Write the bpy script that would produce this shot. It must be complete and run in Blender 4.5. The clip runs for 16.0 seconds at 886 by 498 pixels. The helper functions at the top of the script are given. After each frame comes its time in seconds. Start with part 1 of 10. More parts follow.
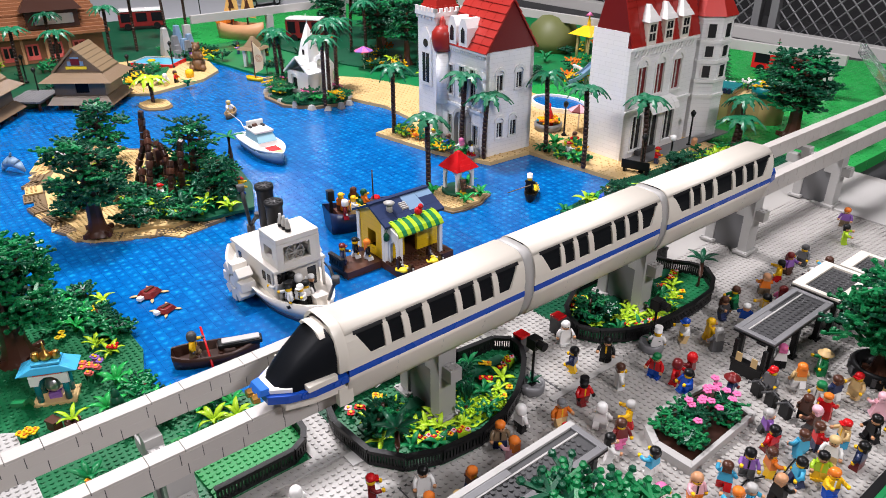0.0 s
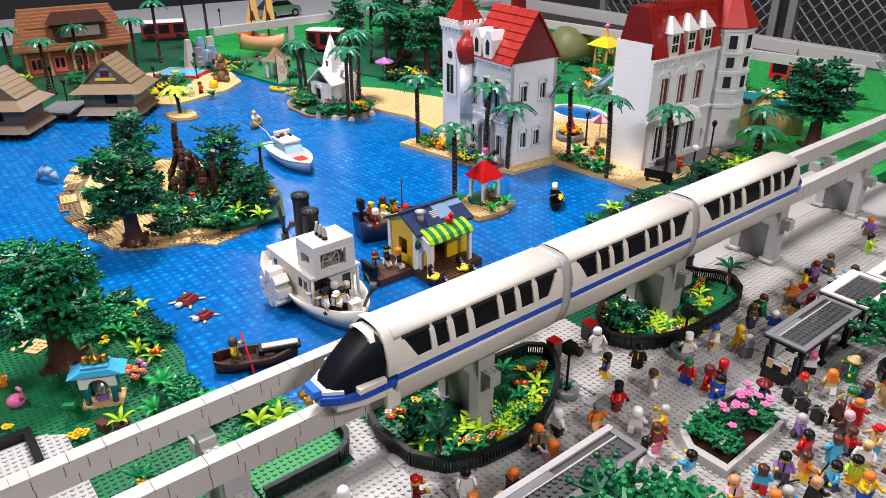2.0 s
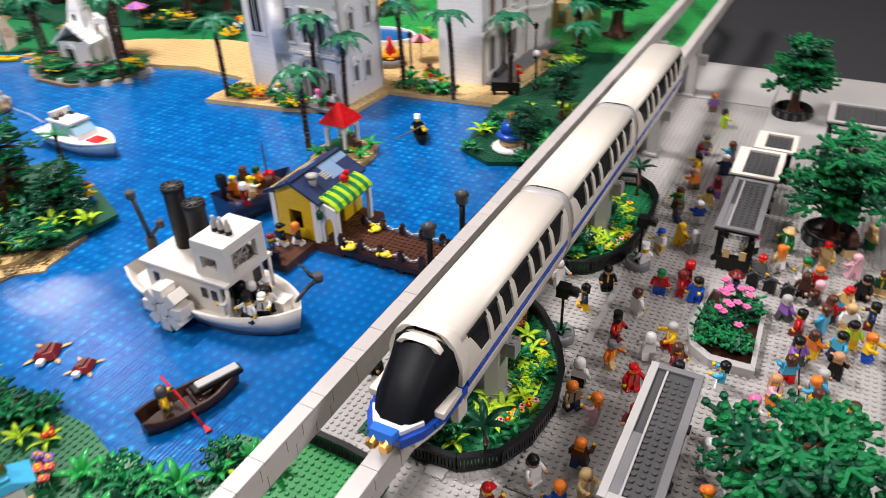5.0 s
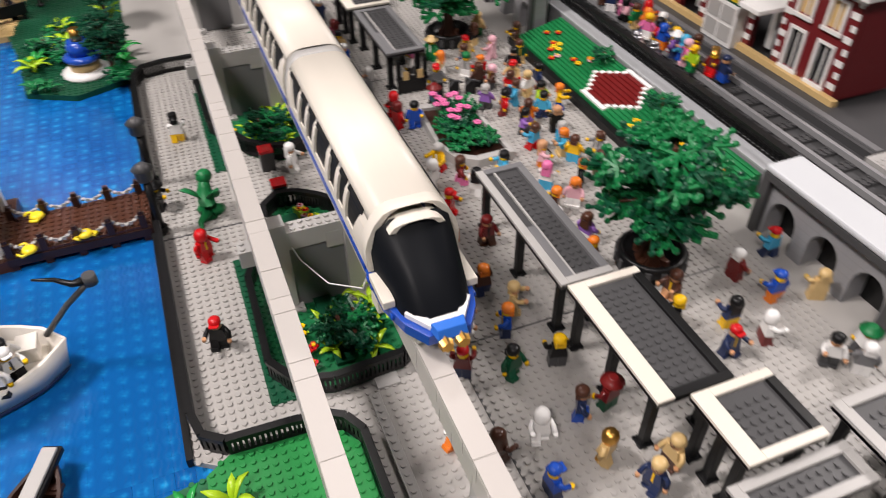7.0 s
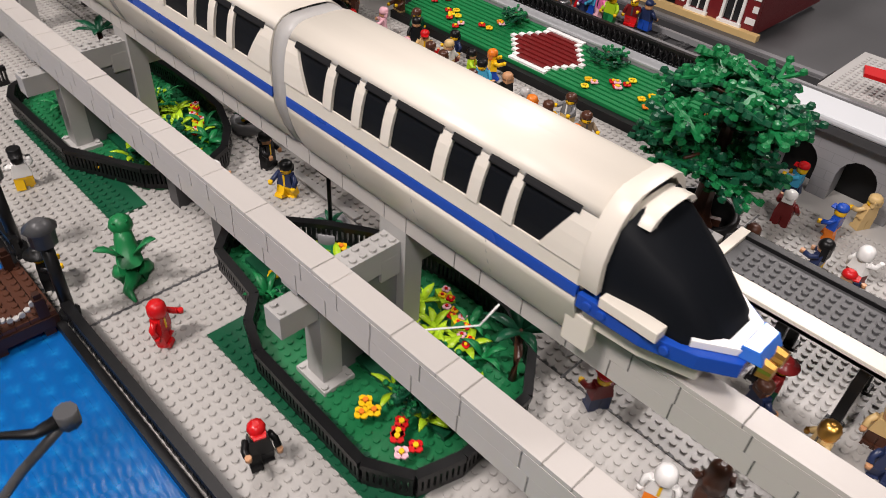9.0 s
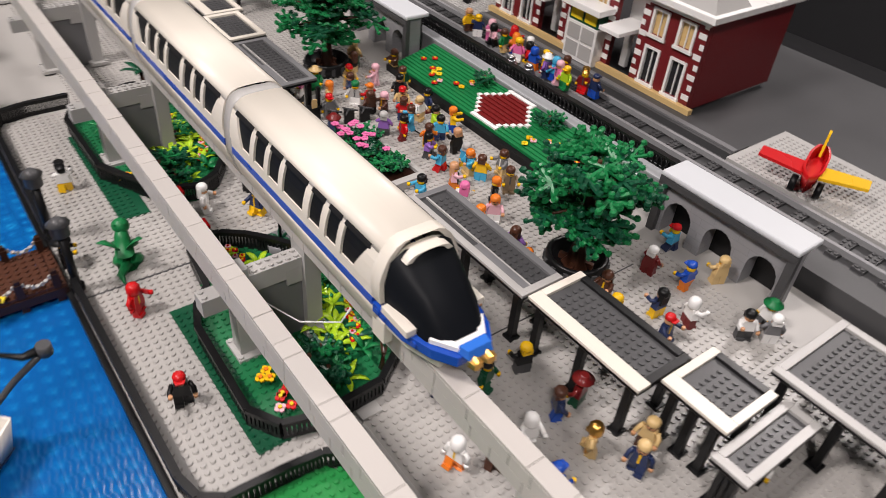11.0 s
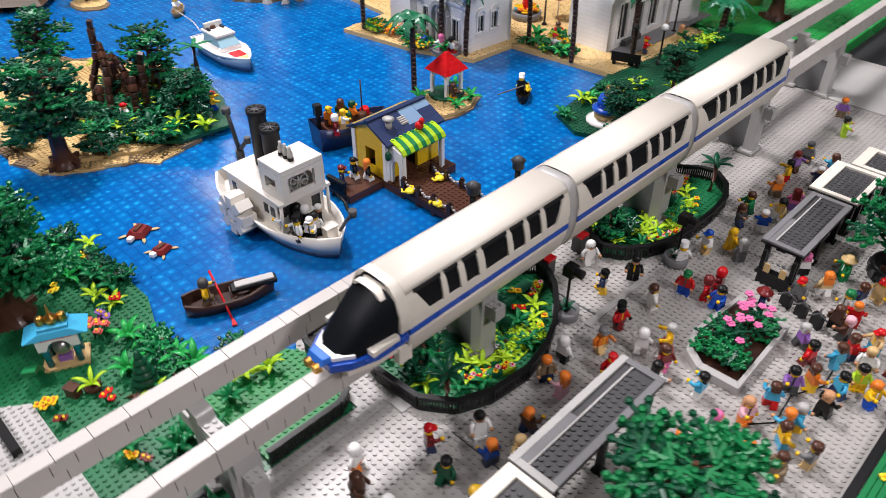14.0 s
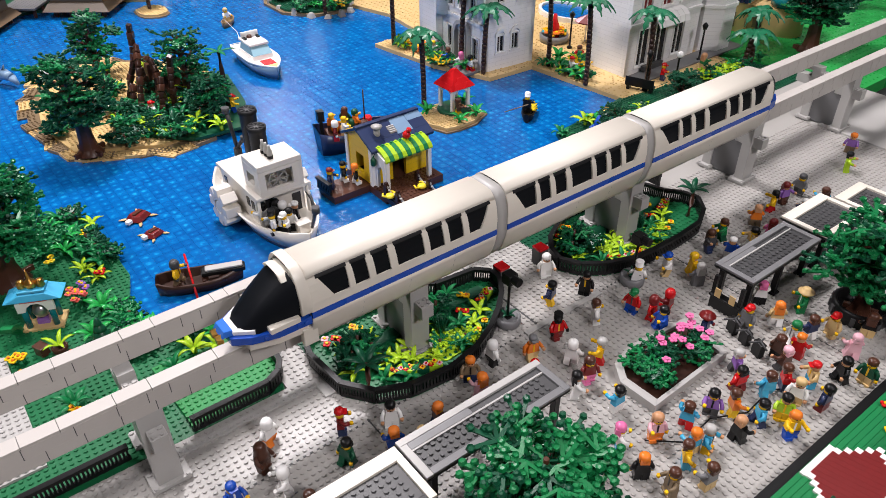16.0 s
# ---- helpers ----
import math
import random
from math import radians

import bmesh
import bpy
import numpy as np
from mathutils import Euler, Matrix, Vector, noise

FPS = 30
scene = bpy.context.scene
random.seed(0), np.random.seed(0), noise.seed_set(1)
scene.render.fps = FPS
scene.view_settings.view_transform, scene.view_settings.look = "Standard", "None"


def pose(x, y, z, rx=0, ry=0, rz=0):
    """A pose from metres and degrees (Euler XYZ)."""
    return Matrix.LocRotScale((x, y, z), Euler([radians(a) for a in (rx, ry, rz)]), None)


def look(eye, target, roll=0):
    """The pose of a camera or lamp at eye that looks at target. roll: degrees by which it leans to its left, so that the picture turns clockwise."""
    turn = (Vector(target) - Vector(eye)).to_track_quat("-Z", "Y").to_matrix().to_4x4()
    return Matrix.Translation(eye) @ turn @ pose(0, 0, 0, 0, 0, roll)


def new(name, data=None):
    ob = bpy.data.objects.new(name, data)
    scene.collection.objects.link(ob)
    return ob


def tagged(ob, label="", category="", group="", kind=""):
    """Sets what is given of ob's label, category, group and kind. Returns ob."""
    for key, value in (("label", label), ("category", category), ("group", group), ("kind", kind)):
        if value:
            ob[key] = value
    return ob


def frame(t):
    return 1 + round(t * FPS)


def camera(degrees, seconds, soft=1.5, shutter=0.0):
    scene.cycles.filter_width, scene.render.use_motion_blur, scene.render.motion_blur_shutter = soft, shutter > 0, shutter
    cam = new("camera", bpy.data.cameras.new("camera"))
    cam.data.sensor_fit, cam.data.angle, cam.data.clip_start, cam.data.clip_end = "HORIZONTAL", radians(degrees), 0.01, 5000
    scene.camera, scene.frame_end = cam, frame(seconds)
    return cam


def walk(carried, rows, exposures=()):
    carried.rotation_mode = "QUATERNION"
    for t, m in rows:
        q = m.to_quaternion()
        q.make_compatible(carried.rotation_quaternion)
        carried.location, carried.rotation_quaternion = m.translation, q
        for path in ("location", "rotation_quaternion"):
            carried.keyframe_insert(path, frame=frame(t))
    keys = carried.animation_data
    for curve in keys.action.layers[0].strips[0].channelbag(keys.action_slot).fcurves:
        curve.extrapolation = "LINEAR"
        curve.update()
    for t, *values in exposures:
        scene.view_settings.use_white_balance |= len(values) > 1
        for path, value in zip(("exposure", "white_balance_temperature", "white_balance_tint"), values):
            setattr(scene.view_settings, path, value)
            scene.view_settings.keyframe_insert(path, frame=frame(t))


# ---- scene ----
cam = camera(62.5, 16.0, soft=0.05, shutter=0.5)
PATH = [
    (0, (0.5312, -0.1982, 0.5871), (-0.4978, 0.6446, -0.1064), -0.07),
    (0.5, (0.5236, -0.2072, 0.5862), (-0.5130, 0.6300, -0.1027), -0.22),
    (1, (0.5179, -0.2158, 0.5845), (-0.5240, 0.6169, -0.1019), -0.22),
    (1.5, (0.5162, -0.2192, 0.5867), (-0.5304, 0.6112, -0.0953), -0.18),
    (2, (0.5251, -0.2401, 0.5967), (-0.5213, 0.5944, -0.0806), -0.32),
    (2.5, (0.5239, -0.2560, 0.5989), (-0.5083, 0.5989, -0.0747), -0.55),
    (3, (0.4595, -0.3295, 0.6114), (-0.5144, 0.5824, -0.0742), -0.86),
    (3.2, (0.4146, -0.3694, 0.6175), (-0.5228, 0.5736, -0.0767), -1.10),
    (5.3, (0.1435, -0.2960, 0.5613), (-0.2967, 0.8698, -0.2737), -2.04),
    (5.5, (0.0633, -0.3132, 0.5564), (-0.2283, 0.8885, -0.2926), -1.88),
    (6, (-0.0544, -0.3174, 0.5359), (-0.0054, 0.8911, -0.3514), -0.79),
    (6.5, (-0.0742, -0.2710, 0.5059), (0.1267, 0.8807, -0.4339), -2.14),
    (7, (-0.1110, -0.2821, 0.5012), (0.3041, 0.7762, -0.4775), -0.51),
    (7.5, (-0.1809, -0.2859, 0.4991), (0.4006, 0.6868, -0.4837), 1.11),
    (8, (-0.2217, -0.1893, 0.4486), (0.4734, 0.7070, -0.5329), 2.66),
    (8.5, (-0.2406, -0.1013, 0.4068), (0.5474, 0.7311, -0.5607), 3.95),
    (9, (-0.2556, -0.0391, 0.3919), (0.5909, 0.7474, -0.5646), 4.49),
    (9.5, (-0.2595, -0.0182, 0.4083), (0.6260, 0.7343, -0.5401), 4.97),
    (9.7, (-0.2602, -0.0128, 0.4120), (0.6335, 0.7320, -0.5348), 5.23),
    (11.8, (-0.1352, -0.4033, 0.5854), (0.2313, 0.7130, -0.3472), 2.88),
    (12, (-0.0843, -0.4280, 0.5971), (0.1309, 0.7305, -0.3312), 1.79),
    (12.5, (0.1123, -0.4493, 0.6203), (-0.0120, 0.7295, -0.2990), 2.02),
    (13, (0.2040, -0.3918, 0.6227), (-0.2258, 0.7170, -0.2916), 2.48),
    (13.5, (0.2632, -0.2985, 0.6109), (-0.4230, 0.6727, -0.3035), 0.73),
    (14, (0.3994, -0.2295, 0.6178), (-0.4437, 0.6171, -0.2891), -0.13),
    (14.5, (0.4810, -0.1823, 0.6286), (-0.4476, 0.5884, -0.2622), -0.66),
    (15, (0.5215, -0.1570, 0.6312), (-0.4357, 0.5917, -0.2481), -0.69),
    (15.5, (0.5383, -0.1465, 0.6288), (-0.4319, 0.5943, -0.2430), -0.71),
    (16, (0.5451, -0.1361, 0.6197), (-0.4292, 0.6031, -0.2488), -0.53),
]
walk(cam, [(t, look(eye, target, roll)) for t, eye, target, roll in PATH],
     [(0, 0.0, 6200, 17), (3.2, -0.05, 6200, 17), (5.3, -0.21, 6450, 17), (6.5, -0.31, 6600, 17), (9.7, -0.46, 6650, 17), (11.8, -0.36, 6500, 17), (13.0, -0.24, 6300, 17), (14.5, -0.25, 6250, 17), (16.0, -0.23, 6300, 17)])

# ---- light: an exhibition hall at night, lit by ceiling panels and added fill lamps ----
S = 0.008  # one stud, in metres; all plan numbers below are studs
world = bpy.data.worlds.new("hall")
scene.world = world
world.use_nodes = True
world.node_tree.nodes["Background"].inputs[0].default_value = (0.9, 0.95, 1.0, 1)
world.node_tree.nodes["Background"].inputs[1].default_value = 0.005


def panel_or_fill(x, y, z, sx, sy, watts):
    lamp = bpy.data.lights.new("panel_or_fill", "AREA")
    lamp.shape, lamp.size, lamp.size_y, lamp.energy, lamp.color = "RECTANGLE", sx, sy, watts, (1.0, 0.965, 0.925)
    ob = new("panel_or_fill_light", lamp)
    ob.location = (x, y, z)
    return ob


# entries two to five are unseen fills, added to brighten houses, plaza and train
KEY = [(-1.4, 0.65, 2.4, 0.5, 0.5, 108), (0.6, -1.5, 2.45, 0.5, 0.5, 15), (-1.2, -1.3, 2.45, 0.5, 0.5, 68), (0.3, 1.6, 2.45, 0.5, 0.5, 18), (2.3, 0.4, 2.2, 0.5, 0.5, 76),
       (-4.4, 2.1, 2.45, 0.8, 0.45, 38), (-1.0, 4.4, 2.45, 0.6, 0.6, 60)]
for k in KEY:
    panel_or_fill(*k)

# ---- materials ----
MATS = {}


def plastic(name, rgb, rough=0.28, bump=0.05, spec=0.5, vary=0.06, alpha_tint=None):
    """Moulded plastic: slight mottling, dust and fine relief; each piece differs a little in shade."""
    if name in MATS:
        return MATS[name]
    m = bpy.data.materials.new(name)
    m.use_nodes = True
    nt = m.node_tree
    bs = nt.nodes["Principled BSDF"]
    co = nt.nodes.new("ShaderNodeTexCoord")
    n1 = nt.nodes.new("ShaderNodeTexNoise")
    n1.inputs["Scale"].default_value = 9.0
    n1.inputs["Detail"].default_value = 3.0
    n2 = nt.nodes.new("ShaderNodeTexNoise")
    n2.inputs["Scale"].default_value = 420.0
    oi = nt.nodes.new("ShaderNodeObjectInfo")
    add = nt.nodes.new("ShaderNodeMath")
    add.operation = "ADD"
    mr = nt.nodes.new("ShaderNodeMapRange")
    mr.inputs["From Min"].default_value, mr.inputs["From Max"].default_value = 0.2, 1.8
    mr.inputs["To Min"].default_value, mr.inputs["To Max"].default_value = 1 - vary, 1 + vary
    hsv = nt.nodes.new("ShaderNodeHueSaturation")
    hsv.inputs["Color"].default_value = (*rgb, 1)
    rr = nt.nodes.new("ShaderNodeMapRange")
    rr.inputs["To Min"].default_value, rr.inputs["To Max"].default_value = max(0.05, rough - 0.08), rough + 0.12
    bp = nt.nodes.new("ShaderNodeBump")
    bp.inputs["Strength"].default_value = bump
    bp.inputs["Distance"].default_value = 0.0006
    L = nt.links.new
    L(co.outputs["Object"], n1.inputs["Vector"])
    L(co.outputs["Object"], n2.inputs["Vector"])
    L(n1.outputs[0], add.inputs[0])
    L(oi.outputs["Random"], add.inputs[1])
    L(add.outputs[0], mr.inputs["Value"])
    L(mr.outputs[0], hsv.inputs["Value"])
    L(hsv.outputs[0], bs.inputs["Base Color"])
    L(n1.outputs[0], rr.inputs["Value"])
    L(rr.outputs[0], bs.inputs["Roughness"])
    L(n2.outputs[0], bp.inputs["Height"])
    L(bp.outputs[0], bs.inputs["Normal"])
    bs.inputs["Specular IOR Level"].default_value = spec * 0.8
    MATS[name] = m
    return m


def metal(name, rgb, rough=0.3):
    m = plastic(name, rgb, rough)
    m.node_tree.nodes["Principled BSDF"].inputs["Metallic"].default_value = 1.0
    return m


def clear(name, rgb, rough=0.05):
    if name in MATS:
        return MATS[name]
    m = bpy.data.materials.new(name)
    m.use_nodes = True
    bs = m.node_tree.nodes["Principled BSDF"]
    bs.inputs["Base Color"].default_value = (*rgb, 1)
    bs.inputs["Roughness"].default_value = rough
    bs.inputs["Transmission Weight"].default_value = 0.9
    MATS[name] = m
    return m


WHITE = plastic("white_plastic", (0.82, 0.81, 0.79), 0.25)
CREAM = plastic("aged_white_plastic", (0.72, 0.67, 0.585), 0.34)
LGREY = plastic("light_grey_plastic", (0.41, 0.40, 0.385), 0.35)
BEAMG = plastic("warm_grey_plastic", (0.50, 0.47, 0.44), 0.38)
DGREY = plastic("dark_grey_plastic", (0.062, 0.062, 0.064), 0.38, spec=0.4)
MGREY = plastic("mid_grey_plastic", (0.17, 0.17, 0.175), 0.35)
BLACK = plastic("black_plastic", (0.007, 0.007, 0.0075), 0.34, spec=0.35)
BLUE = plastic("blue_plastic", (0.01, 0.07, 0.42), 0.25)
NAVY = plastic("dark_blue_plastic", (0.018, 0.03, 0.085), 0.3)
RED = plastic("red_plastic", (0.55, 0.01, 0.012), 0.25)
ROOFRED = plastic("roof_red_plastic", (0.33, 0.02, 0.014), 0.3)
DRED = plastic("dark_red_plastic", (0.16, 0.012, 0.012), 0.3)
YEL = plastic("yellow_plastic", (0.80, 0.47, 0.01), 0.25)
BYEL = plastic("bright_yellow_plastic", (0.85, 0.65, 0.03), 0.25)
ORANGE = plastic("orange_plastic", (0.75, 0.19, 0.02), 0.25)
GREEN = plastic("green_plastic", (0.005, 0.17, 0.05), 0.38, spec=0.42)
DGREEN = plastic("dark_green_plastic", (0.004, 0.07, 0.032), 0.36, spec=0.42)
FROND = plastic("palm_green_plastic", (0.006, 0.125, 0.055), 0.36)
BGREEN = plastic("bright_green_plastic", (0.016, 0.31, 0.06), 0.25)
LIME = plastic("lime_plastic", (0.36, 0.56, 0.02), 0.25)
TAN = plastic("tan_plastic", (0.62, 0.43, 0.19), 0.35)
DTAN = plastic("dark_tan_plastic", (0.20, 0.14, 0.08), 0.35)
BROWN = plastic("brown_plastic", (0.075, 0.028, 0.016), 0.3)
DBROWN = plastic("dark_brown_plastic", (0.035, 0.014, 0.009), 0.3)
NOUGAT = plastic("nougat_plastic", (0.55, 0.28, 0.14), 0.35)
PINK = plastic("pink_plastic", (0.72, 0.16, 0.36), 0.25)
LPINK = plastic("light_pink_plastic", (0.75, 0.42, 0.48), 0.25)
PURPLE = plastic("lavender_plastic", (0.26, 0.12, 0.42), 0.25)
AZURE = plastic("azure_plastic", (0.05, 0.36, 0.58), 0.25)
TEAL = plastic("teal_plastic", (0.005, 0.17, 0.19), 0.25)
CORAL = plastic("coral_plastic", (0.75, 0.14, 0.12), 0.25)
LBLUE = plastic("sand_blue_plastic", (0.17, 0.27, 0.40), 0.3)
GOLD = metal("gold_plastic", (0.70, 0.38, 0.09), 0.3)
SILVER = metal("silver_plastic", (0.55, 0.55, 0.56), 0.3)
GLASSY = plastic("smoked_window_plastic", (0.006, 0.007, 0.009), 0.4, spec=0.14)
SOOT = plastic("matt_black_plastic", (0.010, 0.010, 0.011), 0.5, spec=0.3)
DARKGLASS = plastic("dark_opening_plastic", (0.02, 0.02, 0.022), 0.2)
CLEAR = clear("clear_plastic", (0.9, 0.95, 0.95))

# ---- builders: plan in studs, meshes in metres ----


def box(bm, x0, y0, z0, x1, y1, z1, mi=0, m=None):
    vs = [bm.verts.new(Vector(p) if m is None else m @ Vector(p)) for p in
          ((x0, y0, z0), (x1, y0, z0), (x1, y1, z0), (x0, y1, z0), (x0, y0, z1), (x1, y0, z1), (x1, y1, z1), (x0, y1, z1))]
    for f in ((0, 3, 2, 1), (4, 5, 6, 7), (0, 1, 5, 4), (1, 2, 6, 5), (2, 3, 7, 6), (3, 0, 4, 7)):
        bm.faces.new([vs[i] for i in f]).material_index = mi


def cyl(bm, x, y, z0, z1, r0, r1=None, n=12, mi=0, m=None, caps=True):
    r1 = r0 if r1 is None else r1
    a = [(math.cos(2 * math.pi * i / n), math.sin(2 * math.pi * i / n)) for i in range(n)]
    T = (lambda p: Vector(p)) if m is None else (lambda p: m @ Vector(p))
    lo = [bm.verts.new(T((x + r0 * c, y + r0 * s, z0))) for c, s in a]
    if r1 < 1e-4:
        top = bm.verts.new(T((x, y, z1)))
        for i in range(n):
            f = bm.faces.new((lo[i], lo[(i + 1) % n], top))
            f.material_index, f.smooth = mi, True
    else:
        hi = [bm.verts.new(T((x + r1 * c, y + r1 * s, z1))) for c, s in a]
        for i in range(n):
            f = bm.faces.new((lo[i], lo[(i + 1) % n], hi[(i + 1) % n], hi[i]))
            f.material_index, f.smooth = mi, True
        if caps:
            bm.faces.new(hi).material_index = mi
    if caps:
        bm.faces.new(lo[::-1]).material_index = mi


def prism(bm, pts, z0, z1, mi=0, m=None, top=None):
    """A flat outline (counter-clockwise) raised from z0 to z1; top: the outline at z1 if it differs."""
    T = (lambda p: Vector(p)) if m is None else (lambda p: m @ Vector(p))
    lo = [bm.verts.new(T((p[0], p[1], z0))) for p in pts]
    hi = [bm.verts.new(T((p[0], p[1], z1))) for p in (top or pts)]
    n = len(pts)
    for i in range(n):
        bm.faces.new((lo[i], lo[(i + 1) % n], hi[(i + 1) % n], hi[i])).material_index = mi
    bm.faces.new(hi).material_index = mi
    bm.faces.new(lo[::-1]).material_index = mi


def lathe(bm, x, y, profile, n=14, mi=0, m=None):
    T = (lambda p: Vector(p)) if m is None else (lambda p: m @ Vector(p))
    rings = []
    for r, z in profile:
        rings.append([bm.verts.new(T((x + max(r, 1e-3) * math.cos(2 * math.pi * i / n), y + max(r, 1e-3) * math.sin(2 * math.pi * i / n), z))) for i in range(n)])
    for a, b in zip(rings, rings[1:]):
        for i in range(n):
            f = bm.faces.new((a[i], a[(i + 1) % n], b[(i + 1) % n], b[i]))
            f.material_index, f.smooth = mi, True
    bm.faces.new(rings[0][::-1]).material_index = mi
    bm.faces.new(rings[-1]).material_index = mi


def rod(bm, pts, r, n=6, mi=0, r1=None):
    """A round rod through a run of points, tapering to r1."""
    pts = [Vector(p) for p in pts]
    rings = []
    for i, p in enumerate(pts):
        d = (pts[min(i + 1, len(pts) - 1)] - pts[max(i - 1, 0)]).normalized()
        u = d.cross(Vector((0, 0, 1)))
        if u.length < 0.05:
            u = d.cross(Vector((1, 0, 0)))
        u.normalize()
        v = d.cross(u)
        rad = r if r1 is None else r + (r1 - r) * i / (len(pts) - 1)
        rings.append([bm.verts.new(p + rad * (math.cos(2 * math.pi * k / n) * u + math.sin(2 * math.pi * k / n) * v)) for k in range(n)])
    for a, b in zip(rings, rings[1:]):
        for k in range(n):
            f = bm.faces.new((a[k], b[k], b[(k + 1) % n], a[(k + 1) % n]))
            f.material_index, f.smooth = mi, True
    bm.faces.new(rings[0]).material_index = mi
    bm.faces.new(rings[-1][::-1]).material_index = mi


def studs(bm, xs, ys, z, mi=0, n=8, skip=None):
    for x in xs:
        for y in ys:
            if skip is None or not skip(x, y):
                cyl(bm, x, y, z, z + 0.21, 0.3, n=n, mi=mi, caps=False)
                bm.faces.new(_cap(bm, x, y, z + 0.21, n)).material_index = mi


def _cap(bm, x, y, z, n):
    return [bm.verts.new((x + 0.3 * math.cos(2 * math.pi * i / n), y + 0.3 * math.sin(2 * math.pi * i / n), z)) for i in range(n)]


def stud_field(name, points, mat, parent, n=8):
    """Many studs as one mesh: points are (x, y, z)."""
    pts = np.array(points, float)
    a = np.arange(n) * 2 * np.pi / n
    ring = np.stack([0.3 * np.cos(a), 0.3 * np.sin(a)], 1)
    k = len(pts)
    v = np.zeros((k, 2 * n, 3))
    v[:, :n, :2] = pts[:, None, :2] + ring
    v[:, n:, :2] = pts[:, None, :2] + ring
    v[:, :n, 2] = pts[:, None, 2] - 0.02
    v[:, n:, 2] = pts[:, None, 2] + 0.21
    base = (np.arange(k) * 2 * n)[:, None]
    faces = []
    for i in range(n):
        j = (i + 1) % n
        faces.append(np.concatenate([base + i, base + j, base + n + j, base + n + i], 1))
    quads = np.concatenate(faces).tolist()
    tops = (base + np.arange(n, 2 * n)).tolist()
    me = bpy.data.meshes.new(name)
    me.from_pydata((v.reshape(-1, 3) * S).tolist(), [], quads + tops)
    me.materials.append(mat)
    smooth = np.zeros(len(quads) + k, bool)
    smooth[: len(quads)] = True
    me.polygons.foreach_set("use_smooth", smooth)
    ob = new(name, me)
    ob.parent = parent
    return tagged(ob, kind="stuff")


def mesh_of(name, bm, mats):
    bmesh.ops.recalc_face_normals(bm, faces=bm.faces[:])
    for v in bm.verts:
        v.co *= S
    me = bpy.data.meshes.new(name)
    bm.to_mesh(me)
    bm.free()
    for m in (mats if isinstance(mats, (list, tuple)) else [mats]):
        me.materials.append(m)
    return me


def part(name, bm, mats, parent, label="", at=None, kind="", bevel=0.0):
    ob = new(name, mesh_of(name, bm, mats))
    ob.parent = parent
    if at is not None:
        ob.matrix_basis = put(*at)
    if bevel:
        soften(ob, bevel)
    return tagged(ob, label=label, kind=kind)


def soften(ob, w):
    md = ob.modifiers.new("edges", "BEVEL")
    md.width, md.segments, md.limit_method, md.angle_limit = w * S, 2, "ANGLE", radians(35)
    return ob


def put(x, y, z=0.0, rz=0.0, rx=0.0, ry=0.0):
    return pose(x * S, y * S, z * S, rx, ry, rz)


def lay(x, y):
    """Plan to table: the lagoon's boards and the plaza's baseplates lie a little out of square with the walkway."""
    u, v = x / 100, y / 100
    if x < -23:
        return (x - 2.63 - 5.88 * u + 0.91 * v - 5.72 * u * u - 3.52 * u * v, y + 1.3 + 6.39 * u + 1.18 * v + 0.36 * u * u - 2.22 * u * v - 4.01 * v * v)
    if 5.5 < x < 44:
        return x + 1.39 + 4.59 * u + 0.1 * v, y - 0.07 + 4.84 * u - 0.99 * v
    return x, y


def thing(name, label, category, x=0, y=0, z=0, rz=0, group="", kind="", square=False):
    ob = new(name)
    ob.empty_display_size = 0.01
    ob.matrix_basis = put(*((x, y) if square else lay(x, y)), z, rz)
    return tagged(ob, label, category, group, kind)


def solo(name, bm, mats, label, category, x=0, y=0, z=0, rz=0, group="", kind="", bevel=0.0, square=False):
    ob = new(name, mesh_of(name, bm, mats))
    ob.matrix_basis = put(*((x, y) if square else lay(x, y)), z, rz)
    if bevel:
        soften(ob, bevel)
    return tagged(ob, label, category, group, kind)


R = random.Random(7)
B = bmesh.new
# ---- special surfaces ----


